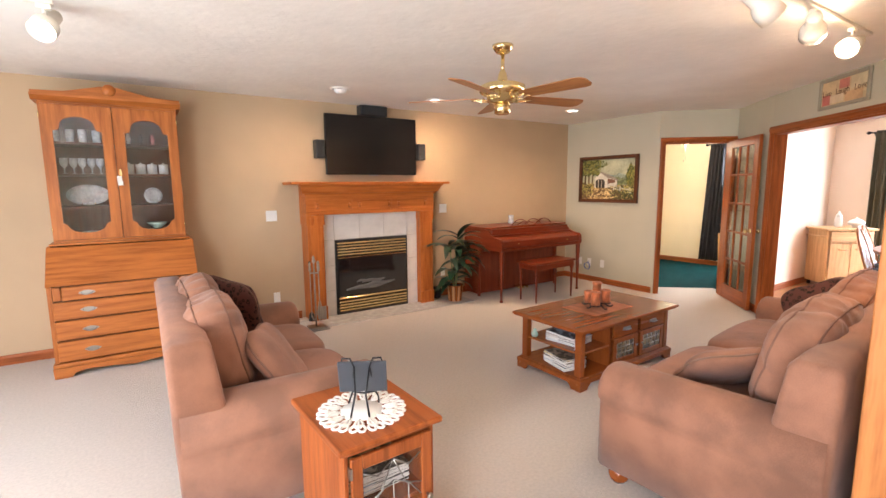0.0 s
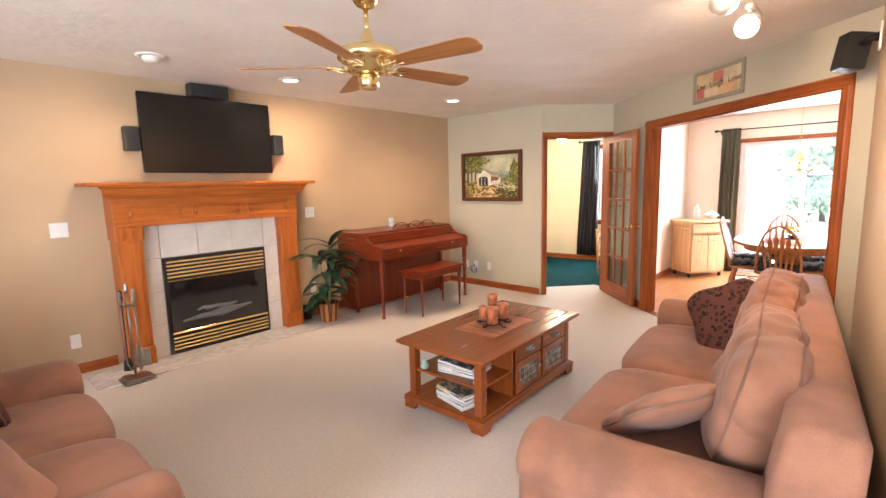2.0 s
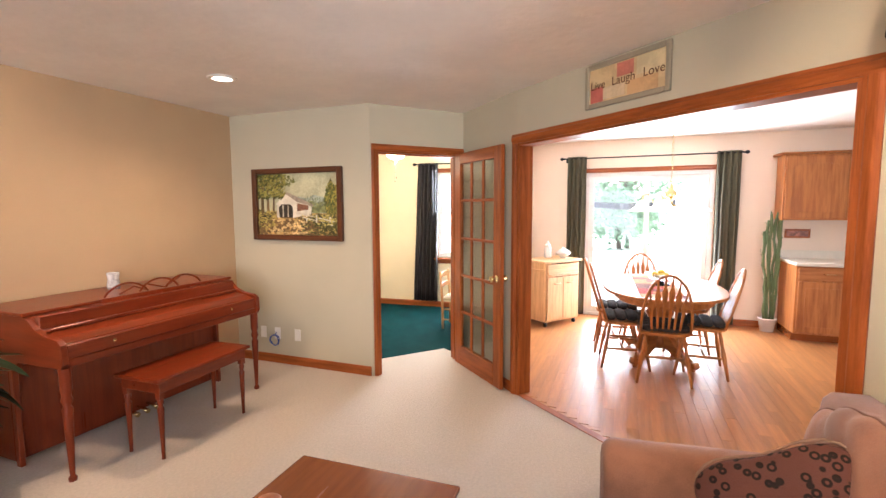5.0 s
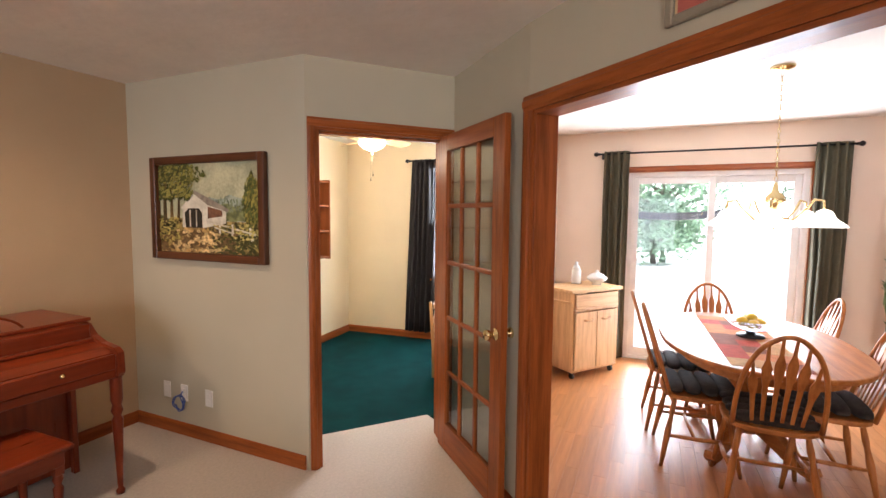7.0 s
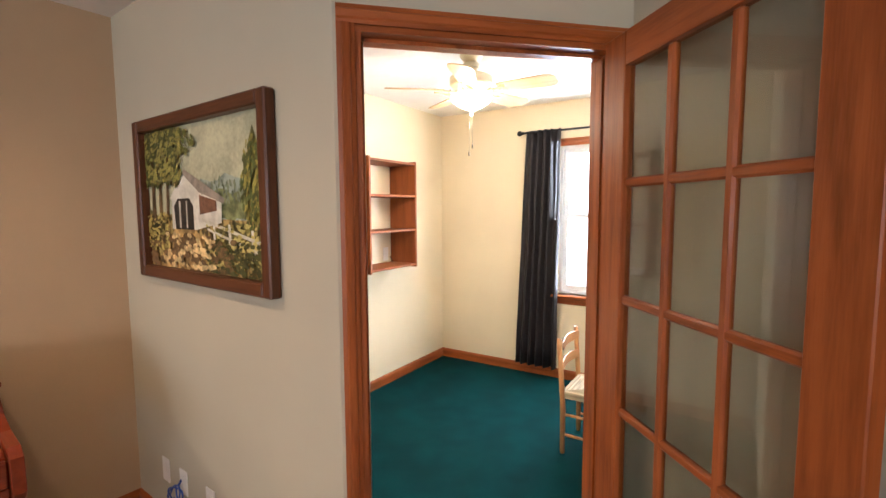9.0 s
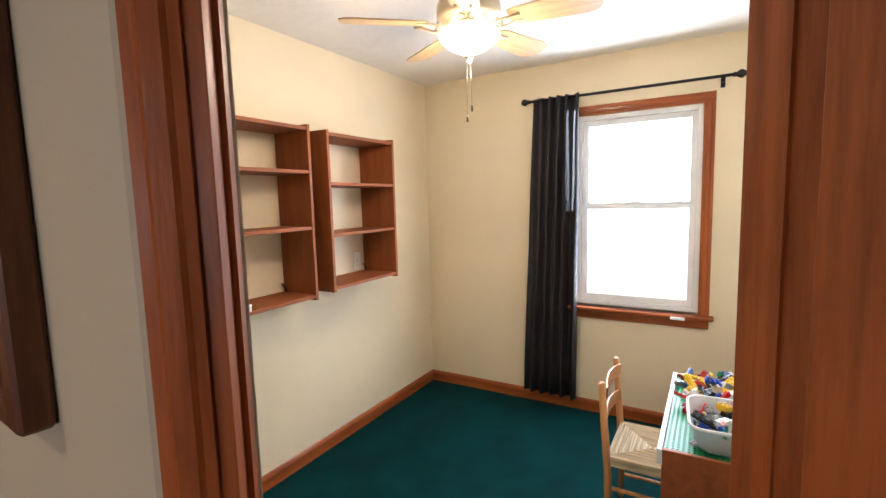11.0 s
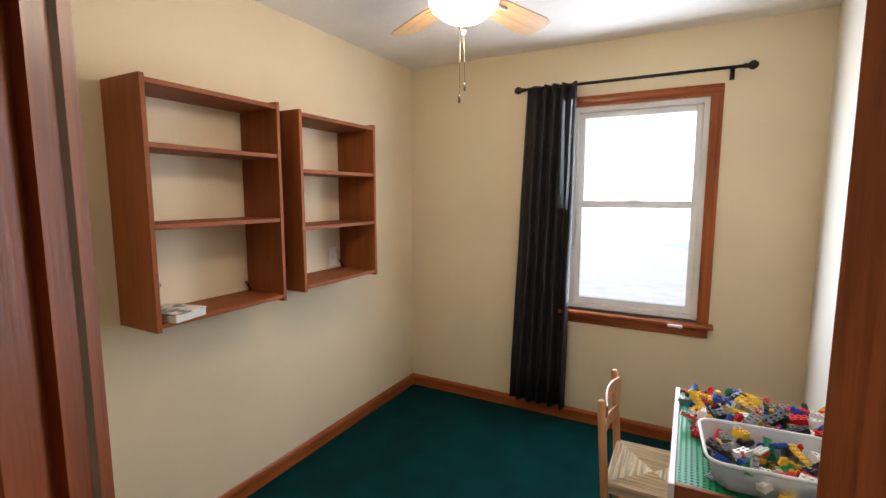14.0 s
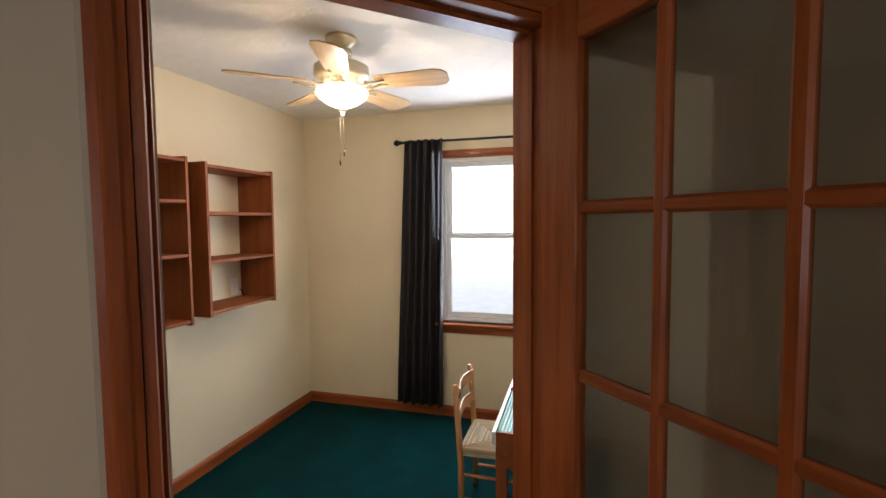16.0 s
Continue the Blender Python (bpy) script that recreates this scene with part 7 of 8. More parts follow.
# chandelier
cz = 1.50
cl = thing("chandelier", 7.01, 0.86, 0, 0, "brass chandelier with frosted glass bell shades on a chain", "chandelier")
bm = bmesh.new()
lathe(bm, [(0, H - 0.001), (0.065, H - 0.001), (0.06, H - 0.012), (0.02, H - 0.03), (0, H - 0.03)], 20)
part("canopy", bm, BRASS, cl)
bm = bmesh.new()
z = H - 0.03
k = 0
while z > cz + 0.27:
    a_, b_ = (0.008, 0) if k % 2 else (0, 0.008)
    tube(bm, [(a_ * math.cos(t), b_ * math.cos(t), z - 0.014 + 0.018 * math.sin(t)) for t in [2 * math.pi * i / 8 for i in range(8)]], 0.002, 4, closed=True)
    z -= 0.028
    k += 1
part("chain", bm, BRASS, cl)
bm = bmesh.new()
lathe(bm, [(0, 0.26), (0.012, 0.25), (0.02, 0.20), (0.05, 0.17), (0.055, 0.14), (0.02, 0.12), (0.015, 0.06), (0.035, 0.03), (0.03, 0.0), (0.01, -0.02), (0, -0.03)], 20, at=(0, 0, cz))
part("centre_body", bm, BRASS, cl)
FROST = glow("lit_bell_glass", (1.0, 0.95, 0.86), 1.5)
for k in range(5):
    a = 20 + 72 * k
    m4 = pose(0, 0, cz, 0, 0, a)
    bm = bmesh.new()
    tube(bm, [(0.02, 0, 0.05), (0.10, 0, 0.03), (0.17, 0, 0.10), (0.20, 0, 0.15), (0.245, 0, 0.14), (0.25, 0, 0.08)], 0.007, 8)
    part("arm", bm, BRASS, cl, "curved brass arm", m4)
    bm = bmesh.new()
    lathe(bm, [(0.015, 0.10), (0.035, 0.09), (0.055, 0.05), (0.10, 0.015), (0.112, 0.0), (0.107, 0.0), (0.05, 0.045), (0.03, 0.085)], 22, at=(0.25, 0, -0.01))
    part("shade", bm, FROST, cl, "frosted glass bell shade", m4)

# kitchen cabinets
KO = {a: OAK[a] for a in "xyz"}
for i in range(2):
    y1 = -0.565 - i * 0.62
    kb = thing("base_cabinet", 8.95, y1, 0, 0, "golden oak kitchen base cabinet with a drawer over a door", "cabinet", "kitchen base cabinets")
    bpart("carcass", kb, KO["z"], (-0.58, -0.001, -0.619, 0, 0.09, 0.865), bev=0.002)
    bpart("toe_kick", kb, TABLEW["y"], (-0.52, -0.001, -0.619, -0.001, 0, 0.0895))
    q = bpart("drawer", kb, KO["y"], (-0.60, -0.5805, -0.595, -0.02, 0.71, 0.845), bev=0.006)
    bm = bmesh.new()
    tube(bm, [(-0.601, -0.37, 0.78), (-0.625, -0.36, 0.78), (-0.625, -0.26, 0.78), (-0.601, -0.25, 0.78)], 0.005, 6)
    part("handle", bm, BRASS, q)
    q = bpart("door", kb, KO["z"], (-0.60, -0.5805, -0.595, -0.02, 0.11, 0.69), bev=0.006)
    bpart("panel", q, KO["z"], (-0.607, -0.6005, -0.53, -0.085, 0.18, 0.62), bev=0.005, label="raised panel")
    ku = thing("wall_cabinet", 8.95, -0.475 - i * 0.62, 1.37, 0, "golden oak kitchen wall cabinet with an arched raised panel", "cabinet", "kitchen wall cabinets")
    bpart("carcass", ku, KO["z"], (-0.29, -0.001, -0.619, 0, 0, 0.76), bev=0.002)
    q = bpart("door", ku, KO["z"], (-0.31, -0.2905, -0.60, -0.015, 0.02, 0.735), bev=0.006)
    bm = bmesh.new()
    ar = [(-0.53, 0.09), (-0.085, 0.09), (-0.085, 0.60)] + [(-0.3075 + 0.2225 * math.cos(t), 0.60 + 0.055 * math.sin(t)) for t in [math.pi * j / 10 for j in range(1, 10)]] + [(-0.53, 0.60)]
    prism(bm, ar, "x", -0.318, -0.3105, bev=0.004)
    part("panel", bm, KO["z"], q, "arched raised panel")
    bm = bmesh.new()
    box(bm, -0.325, -0.001, -0.619, 0.05, 0.761, 0.785, bev=0.006)
    part("crown_moulding", bm, KO["y"], ku)
wt = thing("worktop", 8.95, -0.565, 0.866, 0, "white laminate worktop with a low backsplash", "worktop")
bpart("top", wt, plain("cream_laminate", (0.72, 0.66, 0.56), 0.35), (-0.635, -0.021, -1.9, 0.02, 0, 0.038), bev=0.006)
bpart("backsplash", wt, plain("cream_laminate", (0.72, 0.66, 0.56), 0.35), (-0.020, -0.001, -1.9, 0.02, 0, 0.13), bev=0.003)
kp = thing("framed_tile", 8.95, -0.72, 1.20, 0, "small oak framed picture under the wall cabinet", "picture")
bpart("frame", kp, TRIM["y"], (-0.018, -0.001, -0.13, 0.13, -0.055, -0.035), (-0.018, -0.001, -0.13, 0.13, 0.035, 0.055), (-0.018, -0.001, -0.13, -0.11, -0.035, 0.035), (-0.018, -0.001, 0.11, 0.13, -0.035, 0.035), bev=0.002)
bpart("picture", kp, paint((0.35, 0.12, 0.08), 0.4, 20), (-0.008, -0.001, -0.11, 0.11, -0.035, 0.035))


# ---- office ----
mark = {o.name for o in bpy.data.objects}
def wall_shelf(x0, x1, z0, z1, depth, mids, label):
    ob = thing("wall_shelf", (x0 + x1) / 2, 5.14, z0, 0, label, "shelf", "hanging shelves")
    w_, h_, t = (x1 - x0) / 2, z1 - z0, 0.018
    for s in (-1, 1):
        bpart("side", ob, SHELFW["z"], (min(s * w_, s * (w_ - t)), max(s * w_, s * (w_ - t)), -depth, -0.001, 0, h_), bev=0.001)
    for z_ in (0.012, mids[0], mids[1], h_ - t - 0.012):
        bpart("shelf", ob, SHELFW["x"], (-w_ + t, w_ - t, -depth + 0.004, -0.001, z_, z_ + t), bev=0.001)
    for s in (-1, 1):
        bm = bmesh.new()
        tube(bm, [(s * (w_ - 0.03), -0.002, 0.075), (s * (w_ - 0.03), -0.035, 0.032)], 0.004, 5)
        part("bracket", bm, IRON, ob)
    return ob


wall_shelf(6.665, 7.268, 1.018, 1.927, 0.245, (0.372, 0.660), "brown laminate hanging shelf unit, nearly empty")
wall_shelf(7.36, 7.95, 1.04, 1.912, 0.270, (0.302, 0.578), "empty brown laminate hanging shelf unit")
bk = thing("book", 6.765, 4.965, 1.048, 12, "white bound book lying on the hanging shelf", "book")
bpart("pages", bk, PAPER, (-0.07, 0.07, -0.09, 0.09, 0.0, 0.028))
bpart("cover", bk, COVERS[(0.6, 0.58, 0.55)], (-0.072, 0.074, -0.092, 0.092, 0.0285, 0.032))
wi = thing("wire_ornament", 6.73, 5.02, 1.080, 0, "small bent wire ornament on the book", "ornament")
bm = bmesh.new()
tube(bm, [(0, 0, 0), (0.01, 0, 0.05), (0.03, 0, 0.09), (0.02, 0, 0.10)], 0.002, 5)
tube(bm, [(0.01, 0, 0.05), (-0.01, 0, 0.09)], 0.002, 5)
tube(bm, [(-0.02, 0, 0.0), (0.03, 0, 0.002)], 0.003, 5)
part("wire", bm, STEEL, wi)

# ladder-back chair; its back is towards the shelves' side
rc = thing("rush_seat_chair", 7.70, 3.31, 0, 180, "small pine ladder-back chair with a woven rush seat", "chair")
for sx in (-0.175, 0.175):
    for sy, h_ in ((-0.16, 0.725), (0.16, 0.40)):
        bm = bmesh.new()
        tube(bm, [(sx, sy, 0), (sx, sy, 0.3), (sx, sy - (0.03 if sy < 0 else 0), h_ - 0.008), (sx, sy - (0.031 if sy < 0 else 0), h_)], [0.015, 0.017, 0.015, 0.009], 12)
        part("post", bm, PINE["z"], rc)
for z in (0.52, 0.65):
    bm = bmesh.new()
    pts = [(-0.165 + 0.33 * i / 10, -0.172 - 0.022 * math.sin(math.pi * i / 10)) for i in range(11)]
    n_ = len(pts)
    rows = [[bm.verts.new((x, y + dy, z + dz + (0.012 * math.sin(math.pi * i / 10) if dz > 0 else 0))) for i, (x, y) in enumerate(pts)] for dy, dz in ((0, 0), (0, 0.05), (0.008, 0.05), (0.008, 0))]
    for r_ in range(4):
        for i in range(n_ - 1):
            bm.faces.new((rows[r_][i], rows[r_][i + 1], rows[(r_ + 1) % 4][i + 1], rows[(r_ + 1) % 4][i]))
    bmesh.ops.recalc_face_normals(bm, faces=bm.faces[:])
    part("slat", bm, PINE["x"], rc, "curved ladder slat")
bm = bmesh.new()
for z in (0.12, 0.25):
    tube(bm, [(-0.175, -0.16, z), (-0.175, 0.16, z)], 0.009, 8)
    tube(bm, [(0.175, -0.16, z), (0.175, 0.16, z)], 0.009, 8)
    tube(bm, [(-0.175, 0.16, z + 0.04), (0.175, 0.16, z + 0.04)], 0.009, 8)
part("rung", bm, PINE["x"], rc, "turned rungs")
RUSH = {a: mat("woven_rush_" + a, (0.62, 0.50, 0.32), 0.85, 0.3, 40.0, 0.9, 50.0, stretch=s_, dist=0.004) for a, s_ in (("x", (0.1, 2.5, 1)), ("y", (2.5, 0.1, 1)))}
for s_, ax in ((0, "x"), (1, "y"), (2, "x"), (3, "y")):
    bm = bmesh.new()
    cr_ = [(-0.18, -0.165), (0.18, -0.165), (0.18, 0.17), (-0.18, 0.17)]
    a_, b_ = cr_[s_], cr_[(s_ + 1) % 4]
    n_ = 14
    for k in range(n_):
        f0, f1 = k / n_, (k + 0.9) / n_
        def P_(c_, f, dz):
            return (c_[0] * (1 - f), c_[1] * (1 - f) + 0.0 * f, 0.375 + 0.022 + dz - 0.012 * f)
        q_ = [P_(a_, f0, 0), P_(b_, f0, 0), P_(b_, f1, 0), P_(a_, f1, 0)]
        m_ = [P_(a_, (f0 + f1) / 2, 0.004), P_(b_, (f0 + f1) / 2, 0.004)]
        v_ = [bm.verts.new(p) for p in (q_[0], q_[1], m_[1], m_[0])]
        bm.faces.new(v_)
        v_ = [bm.verts.new(p) for p in (m_[0], m_[1], q_[2], q_[3])]
        bm.faces.new(v_)
    lo = [bm.verts.new((*c_, z_)) for z_ in (0.397, 0.355) for c_ in (a_, b_)]
    bm.faces.new((lo[0], lo[1], lo[3], lo[2]))
    part("seat_weave", bm, RUSH[ax], rc, "woven rush quarter of the seat")
bpart("seat_underside", rc, RUSH["x"], (-0.175, 0.175, -0.16, 0.165, 0.352, 0.36))

# brick table
TX0, TX1, TY0, TY1, TZ = 7.19, 7.975, 2.69, 3.25, 0.645
bt = thing("play_table", 0, 0, 0, 0, "low wooden play table topped with a green studded building plate", "table")
bpart("rim", bt, SHELFW["x"], (TX0, TX1, TY0, TY0 + 0.018, 0.50, TZ + 0.012), (TX0, TX0 + 0.018, TY0 + 0.018, TY1 - 0.018, 0.50, TZ + 0.012), (TX1 - 0.018, TX1, TY0 + 0.018, TY1 - 0.018, 0.50, TZ + 0.012), bev=0.002)
bpart("rim_white", bt, WHITE, (TX0, TX1, TY1 - 0.018, TY1, 0.60, TZ + 0.012), bev=0.002, label="white edge strip")
bpart("board", bt, SHELFW["x"], (TX0 + 0.018, TX1 - 0.018, TY0 + 0.018, TY1 - 0.018, TZ - 0.02, TZ - 0.006))
for x in (TX0 + 0.04, TX1 - 0.04):
    for y in (TY0 + 0.04, TY1 - 0.04):
        bpart("leg", bt, SHELFW["z"], (x - 0.025, x + 0.025, y - 0.025, y + 0.025, 0, TZ - 0.0205), bev=0.002)
GRP = plain("green_plastic", (0.01, 0.26, 0.10), 0.35)
GYP = plain("grey_plastic", (0.35, 0.38, 0.38), 0.35)
bm = bmesh.new()
box(bm, TX0 + 0.02, TX1 - 0.02, TY0 + 0.02, TY1 - 0.02, TZ - 0.0058, TZ)
x = TX0 + 0.03
while x < TX1 - 0.03:
    y = TY1 - 0.03
    while y > TY1 - 0.20:
        vs = [bm.verts.new((x + 0.005 * math.cos(a), y + 0.005 * math.sin(a), TZ + 0.0035)) for a in [i * math.pi / 3 for i in range(6)]]
        bm.faces.new(vs)
        vb = [bm.verts.new((v.co.x, v.co.y, TZ)) for v in vs]
        for i in range(6):
            bm.faces.new((vb[i], vb[(i + 1) % 6], vs[(i + 1) % 6], vs[i]))
        y -= 0.0165
    x += 0.0165
part("studded_plate", bm, GRP, bt, "green studded plate")
BC = [plain("toy_plastic_" + n_, c, 0.3, vary=0.02) for n_, c in (("red", (0.55, 0.012, 0.012)), ("blue", (0.01, 0.06, 0.42)), ("yellow", (0.75, 0.48, 0.02)), ("white", (0.72, 0.72, 0.70)), ("black", (0.015, 0.015, 0.016)), ("grey", (0.22, 0.23, 0.24)), ("green", (0.01, 0.22, 0.07)), ("tan", (0.52, 0.42, 0.22)))]


def brick_mesh(nx, ny, hgt, mm):
    bm = bmesh.new()
    u = 0.0125
    box(bm, -nx * u / 2, nx * u / 2, -ny * u / 2, ny * u / 2, 0, hgt)
    for i in range(nx):
        for j in range(ny):
            cx_, cy_ = (i - (nx - 1) / 2) * u, (j - (ny - 1) / 2) * u
            vs = [bm.verts.new((cx_ + 0.004 * math.cos(a), cy_ + 0.004 * math.sin(a), hgt + 0.003)) for a in [q * math.pi / 2.5 for q in range(5)]]
            bm.faces.new(vs)
            vb = [bm.verts.new((v.co.x, v.co.y, hgt)) for v in vs]
            for q in range(5):
                bm.faces.new((vb[q], vb[(q + 1) % 5], vs[(q + 1) % 5], vs[q]))
    return mesh_of("toy_brick", bm, mm)


TOY = [[brick_mesh(nx, ny, h_, m_) for m_ in BC] for nx, ny, h_ in ((2, 2, 0.015), (4, 2, 0.015), (6, 2, 0.006), (3, 1, 0.015), (8, 1, 0.015), (1, 1, 0.03))]
WTS = (5, 3, 3, 5, 5, 4, 2, 2)
rnd = random.Random(77)


LOOSE = []


def toss(n_, x0, x1, y0, y1, z0, layers, skip=None, lone=0, label="small loose toy building brick"):
    for i in range(n_):
        for _ in range(20):
            x, y = rnd.uniform(x0, x1), rnd.uniform(y0, y1)
            if skip is None or not skip(x, y):
                break
        c = rnd.choices(range(8), WTS)[0]
        sh = rnd.choices(range(6), (5, 4, 3, 4, 2, 2))[0]
        sc = rnd.uniform(0.9, 1.6)
        tilt = 0 if i < n_ * 0.4 else 1
        mb = pose(x, y, z0 + rnd.uniform(0, layers) * tilt + 0.002 + 0.006 * tilt, rnd.uniform(-35, 35) * tilt, rnd.uniform(-35, 35) * tilt, rnd.uniform(0, 360)) @ Matrix.Diagonal((sc, sc, sc, 1))
        if i >= lone:
            LOOSE.append((TOY[sh][c], mb, c))
            continue
        ob = new("toy_brick", TOY[sh][c])
        ob.matrix_basis = mb
        nm = ("red", "blue", "yellow", "white", "black", "grey", "green", "tan")[c]
        tagged(ob, nm + " plastic building " + ("brick", "brick", "plate", "brick", "beam", "post")[sh] + " strewn over the play table", "toy brick", "loose toy bricks")


BX0, BX1, BY0, BY1 = 7.215, 7.515, 2.80, 3.16
toss(290, TX0 + 0.05, TX1 - 0.03, TY0 + 0.03, TY1 - 0.03, TZ, 0.03, lambda x, y: (BX0 - 0.03 < x < BX1 + 0.02 and BY0 - 0.03 < y < BY1 + 0.03) or (y > TY1 - 0.13 and x < 7.54) or (y > TY1 - 0.07 and x < 7.83), lone=190)
# clear storage box of bricks
cbx = thing("storage_box", 7.365, 2.98, TZ + 0.002, 4, "frosted clear plastic storage box full of loose toy bricks", "box")
FROSTP = plain("frosted_plastic", (0.74, 0.82, 0.88), 0.35, bump=0.0)
_n, _k = FROSTP.node_tree.nodes, FROSTP.node_tree.links
_mx, _tr = _n.new("ShaderNodeMixShader"), _n.new("ShaderNodeBsdfTransparent")
_mx.inputs[0].default_value = 0.42
_k.new(_tr.outputs[0], _mx.inputs[1])
_k.new(_n["Principled BSDF"].outputs[0], _mx.inputs[2])
_k.new(_mx.outputs[0], _n["Material Output"].inputs[0])
RIMP = plain("pale_plastic_rim", (0.70, 0.76, 0.80), 0.3)
w0, d0, w1, d1, hh = 0.120, 0.155, 0.143, 0.180, 0.098


def rounded(w, d, z, r=0.045, n=5):
    return [(sx * (w - r) + r * math.cos(a0 + i * math.pi / 2 / n), sy * (d - r) + r * math.sin(a0 + i * math.pi / 2 / n), z)
            for sx, sy, a0 in ((1, 1, 0), (-1, 1, math.pi / 2), (-1, -1, math.pi), (1, -1, 1.5 * math.pi)) for i in range(n + 1)]


bm = bmesh.new()
rings = [[bm.verts.new(p) for p in rounded(*q)] for q in ((w0 - 0.012, d0 - 0.012, 0), (w0, d0, 0.012), (w1, d1, hh))]
bm.faces.new(rings[0][::-1])
for r0, r1 in zip(rings, rings[1:]):
    for i in range(len(r0)):
        bm.faces.new((r0[i], r0[(i + 1) % len(r0)], r1[(i + 1) % len(r0)], r1[i])).smooth = True
o = part("tub", bm, FROSTP, cbx)
sm = o.modifiers.new("wall", "SOLIDIFY")
sm.thickness = 0.002
bm = bmesh.new()
tube(bm, rounded(w1 + 0.003, d1 + 0.003, hh, 0.048), 0.0055, 6, closed=True)
part("rim", bm, RIMP, cbx)
toss(140, BX0 + 0.035, BX1 - 0.035, BY0 + 0.03, BY1 - 0.03, TZ + 0.012, 0.055, lone=95, label="toy bricks in the box")
verts, faces, mats = [], [], []
for me_, mb, c in LOOSE:
    o_ = len(verts)
    verts += [tuple(mb @ v.co) for v in me_.vertices]
    faces += [[o_ + i for i in p.vertices] for p in me_.polygons]
    mats += [c] * len(me_.polygons)
me_ = bpy.data.meshes.new("toy_brick_heap")
me_.from_pydata(verts, [], faces)
for m_ in BC:
    me_.materials.append(m_)
me_.polygons.foreach_set("material_index", mats)
tagged(new("toy_brick_heap", me_), "many more mixed plastic toy bricks heaped on the play table", "toy bricks", kind="stuff")

settle(mark)

# staircase at the back of the foyer
st = thing("staircase", 0, -2.75, 0, 0, "carpeted staircase with a dark wood handrail and balusters", "staircase")
for i in range(13):
    x = -1.3 + i * 0.26
    bpart("step", st, CARPET, (x, x + 0.27, -0.53, 0.40, i * 0.185, (i + 1) * 0.185) if i < 12 else (x, x + 0.27, -0.53, 0.40, 12 * 0.185, 12 * 0.185 + 0.02), bev=0.01)
slope = 0.185 / 0.26
bm = bmesh.new()
tube(bm, [(-1.35, 0.42, 0.98), (0.65, 0.42, 0.98 + 2.0 * slope)], 0.028, 8)
part("handrail", bm, TABLEW["x"], st)
for i in range(16):
    x = -1.25 + i * 0.125
    bm = bmesh.new()
    z0 = max(0.0, (int((x + 1.3) / 0.26) + 1) * 0.185)
    tube(bm, [(x, 0.38, z0), (x, 0.40, 0.97 + (x + 1.35) * slope)], 0.012, 6)
    part("baluster", bm, TABLEW["z"], st)


# ---- outdoors ----
bm = bmesh.new()
box(bm, -300, 600, -400, 400, -0.30, -0.24)
structure("ground", bm, WASHED_GRASS, "mown lawn with glare put into its pale colour")
bm = bmesh.new()
# patio near white, so that glare sits in its colour
box(bm, 9.08, 23.9, -6.0, 12.5, -0.235, -0.06, bev=0.01)
structure("patio", bm, plain("washed_out_concrete", (0.88, 0.88, 0.87), 0.9, bump=0.3), "concrete patio outside the glass door, glare put into its near-white colour")


def tree(x, y, h_, r, seed, label):
    ob = thing("tree", x, y, -0.24, 0, label, "tree")
    rnd_ = random.Random(seed)
    bm = bmesh.new()
    tube(bm, [(0, 0, 0), (0.1, 0.05, h_ * 0.3), (0, 0.1, h_ * 0.6), (0.05, 0, h_ * 0.85)], [0.10, 0.08, 0.05, 0.02], 10)
    for k in range(7):
        a = rnd_.uniform(0, 6.28)
        z_ = h_ * rnd_.uniform(0.3, 0.7)
        tube(bm, [(0, 0, z_), (r * 0.4 * math.cos(a), r * 0.4 * math.sin(a), z_ + h_ * 0.12), (r * 0.8 * math.cos(a), r * 0.8 * math.sin(a), z_ + h_ * 0.16)], [0.08, 0.05, 0.02], 6)
    # bark paled like the leaves, for the overexposed view
    part("trunk", bm, plain("bark", (0.24, 0.21, 0.18), 0.95, bump=0.6), ob)
    verts, faces = [], []
    for c in range(90):
        a, b = rnd_.uniform(0, 6.28), rnd_.uniform(-1, 1)
        rr = r * rnd_.uniform(0.55, 1.0)
        cx_, cy_, cz_ = rr * math.cos(a) * math.sqrt(1 - b * b), rr * math.sin(a) * math.sqrt(1 - b * b), h_ * 0.62 + b * h_ * 0.36
        for l in range(60):
            p = Vector((cx_ + rnd_.gauss(0, 0.28), cy_ + rnd_.gauss(0, 0.28), cz_ + rnd_.gauss(0, 0.22)))
            u = Vector((rnd_.uniform(-1, 1), rnd_.uniform(-1, 1), rnd_.uniform(-1, 1))).normalized()
            v = u.cross(Vector((rnd_.uniform(-1, 1), rnd_.uniform(-1, 1), 1))).normalized()
            s = rnd_.uniform(0.06, 0.12)
            i0 = len(verts)
            verts += [p - u * s, p + v * s * 0.5, p + u * s, p - v * s * 0.5]
            faces.append((i0, i0 + 1, i0 + 2, i0 + 3))
    me_ = bpy.data.meshes.new("crown")
    me_.from_pydata([tuple(v) for v in verts], [], faces)
    me_.materials.append(WASHED_LEAF)
    cr2 = new("crown", me_)
    cr2.parent = ob
    return ob


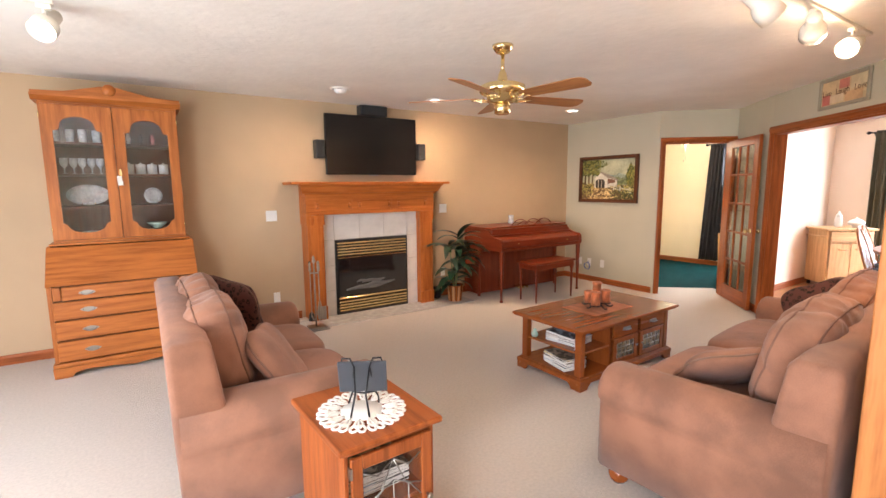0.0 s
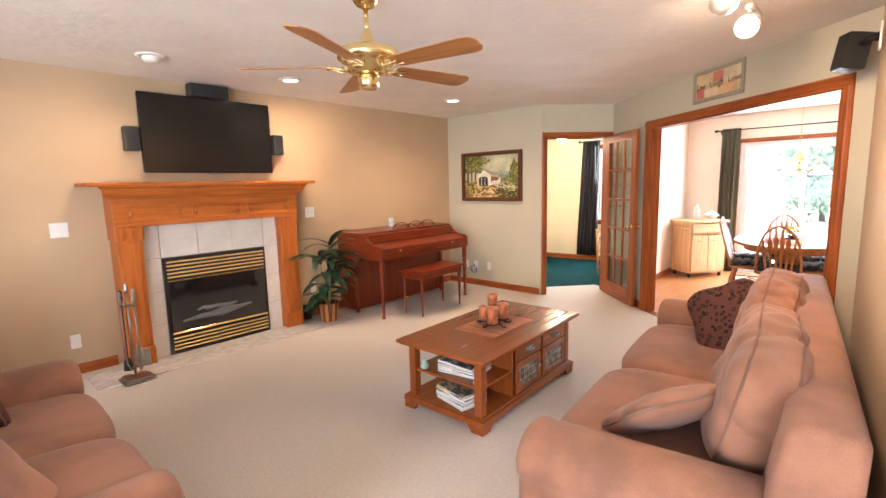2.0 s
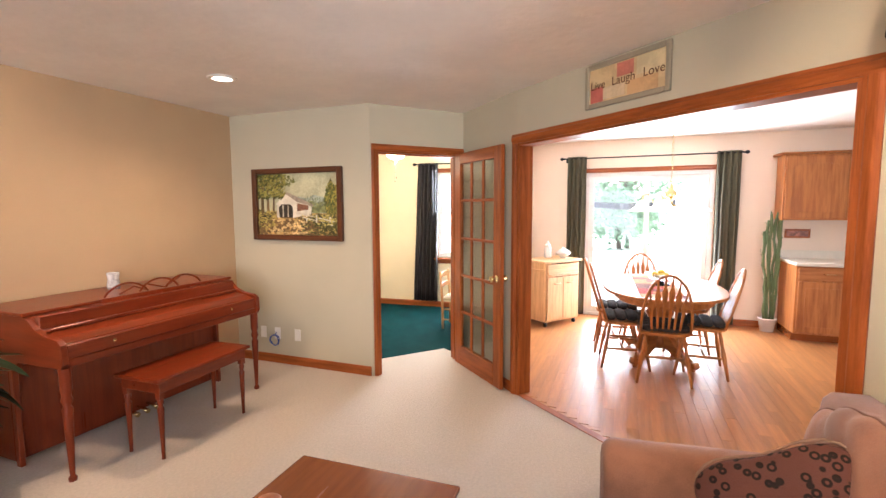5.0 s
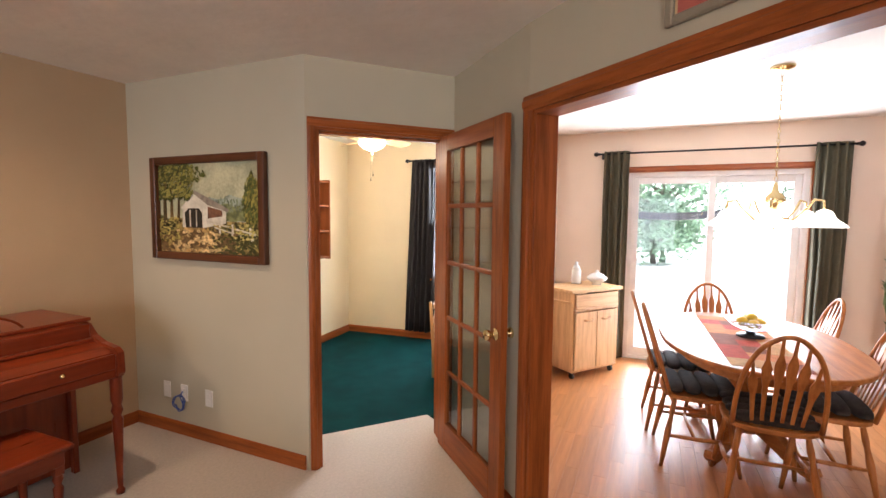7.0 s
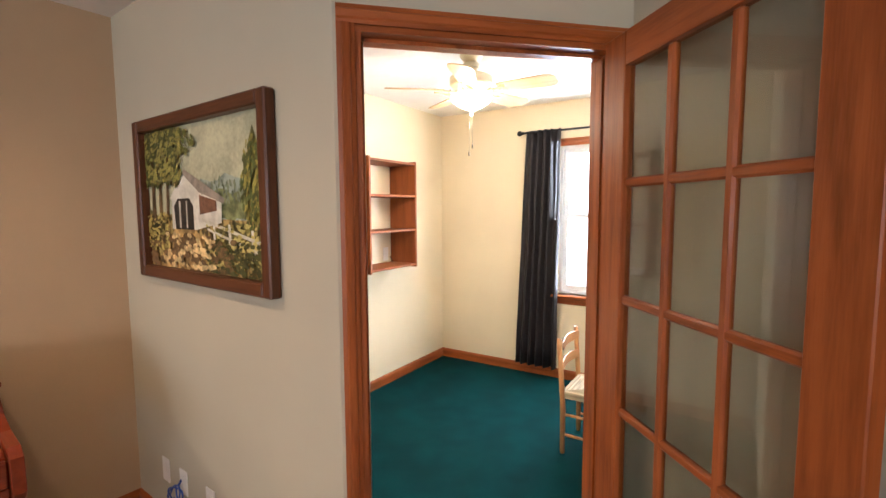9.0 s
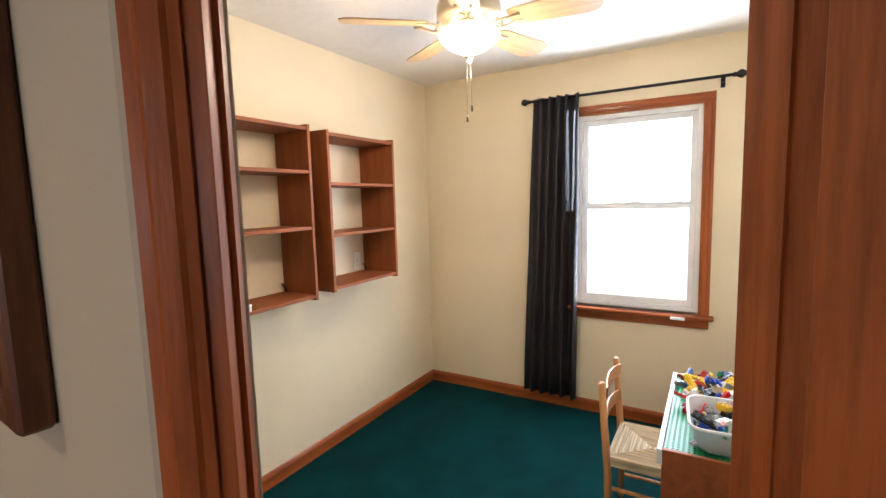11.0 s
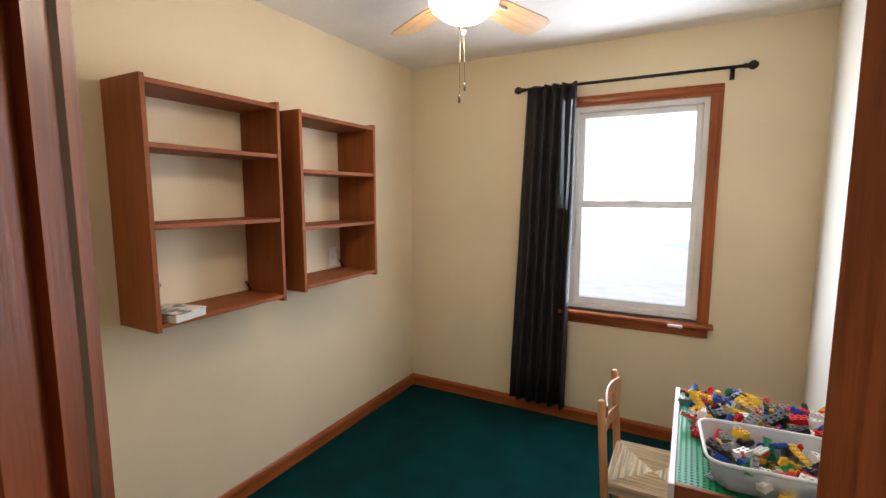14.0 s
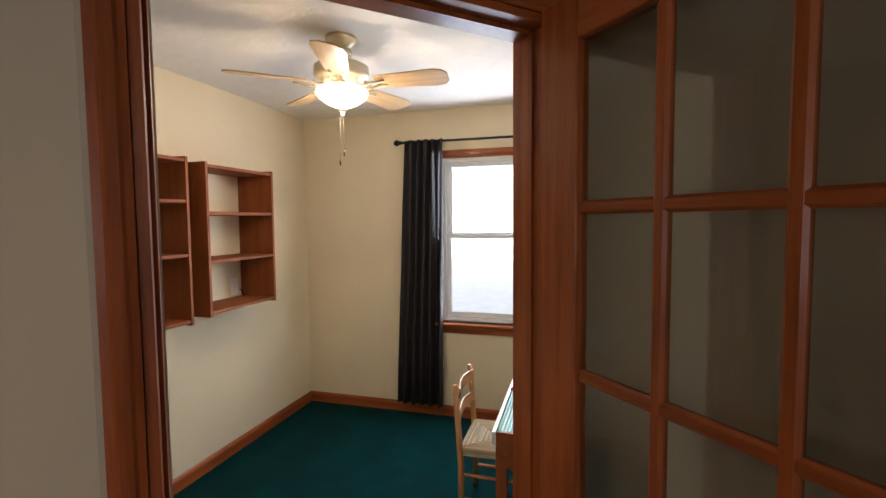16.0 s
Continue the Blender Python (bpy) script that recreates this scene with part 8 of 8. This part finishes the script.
# added glowing panel: whites out the view through window and glass door
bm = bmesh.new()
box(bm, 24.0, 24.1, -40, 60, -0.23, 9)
bd = structure("backdrop", bm, glow("whiteout_glow", (0.92, 0.97, 0.95), 3.0), "added glowing pale panel that whites out the view beyond the garden")
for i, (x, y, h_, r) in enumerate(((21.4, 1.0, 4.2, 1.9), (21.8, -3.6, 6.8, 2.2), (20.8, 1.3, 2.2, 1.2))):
    tree(x, y, h_, r, i, "full green tree behind the lawn, paled as if overexposed" if h_ > 3 else "round green shrub at the lawn's edge, paled as if overexposed")
gs = thing("garden_shelter", 16.0, 1.1, -0.24, 0, "dark curved canopy edge on white posts beyond the patio", "shelter")
bm = bmesh.new()
for q in range(12):
    a0_, a1_ = q / 12, (q + 1) / 12
    def C_(f):
        return (-0.8 * math.sin(math.pi * f), -1.2 + 2.4 * f, 1.80 - 0.10 * math.sin(math.pi * f))
    p0, p1 = C_(a0_), C_(a1_)
    v_ = [bm.verts.new(p) for p in (p0, p1, (p1[0], p1[1], p1[2] + 0.17), (p0[0], p0[1], p0[2] + 0.17))]
    bm.faces.new(v_)
o = part("canopy_edge", bm, plain("dark_canvas", (0.06, 0.06, 0.07), 0.8), gs)
sm = o.modifiers.new("cloth", "SOLIDIFY")
sm.thickness = 0.02
for y in (-1.2, 1.2):
    bpart("post", gs, WFRAME, (-0.05, 0.05, y - 0.05, y + 0.05, 0, 1.97), bev=0.005)


# ---- hardwood planks, one object each ----
rnd = random.Random(31)
PW = 0.083
plank_me = {}
floor_h = structure("floor_dining", (lambda b: (prism(b, [tuple(c0 - (c0 - c1) * 0.985 - Vector((0.0, 0.0))), (4.36, 0.20), (2.2, 0.10), (2.2, -3.3), (8.97, -3.3), (8.97, 2.56), (6.50, 2.56), tuple(c0)], "z", -0.02, -0.0045), b)[1])(bmesh.new()), HARD, "honey oak strip floor of the dining room and kitchen")


def inside(x, y):
    """Floor side of the slanting opening."""
    v = Vector((x, y)) - c0
    dE = (c1 - c0).normalized()
    return v.dot(nE) > 0.0 if y > 0.2 else True


count = 0
y = -1.6
while y < 2.50 and count < 900:
    x = 4.45 + rnd.uniform(-0.5, 0)
    while x < 8.95:
        L = rnd.choice((0.45, 0.6, 0.75, 0.9, 1.1))
        x1 = min(x + L, 8.95)
        y1 = min(y + PW, 2.50)
        # start of the strip where it meets the slanting threshold
        xs = x
        if y1 > 0.15:
            dE = (c1 - c0).normalized()
            for yy in (y, y1):
                lim = c0.x + (yy - c0.y) * dE.x / dE.y if yy < c0.y else c0.x + (yy - c0.y)
                xs = max(xs, lim)
        else:
            xs = max(xs, 4.42)
        if x1 - xs > 0.03:
            key = (round(x1 - xs, 3), round(y1 - y, 3))
            if key not in plank_me:
                bm = bmesh.new()
                box(bm, 0.0006, key[0] - 0.0006, 0.0006, key[1] - 0.0006, -0.0044, 0.0005)
                plank_me[key] = mesh_of("plank", bm, HARD)
            ob = new("plank", plank_me[key])
            ob.parent = floor_h
            ob.matrix_basis = pose(xs, y, 0)
            count += 1
        x = x1
    y += PW
bm = bmesh.new()
box(bm, OP0 + 0.019, OP1 - 0.019, 0.0, 0.06, -0.004, 0.0055, bev=0.0015)
structure("threshold", bm, TRIM["x"], "slim oak threshold strip", ME)
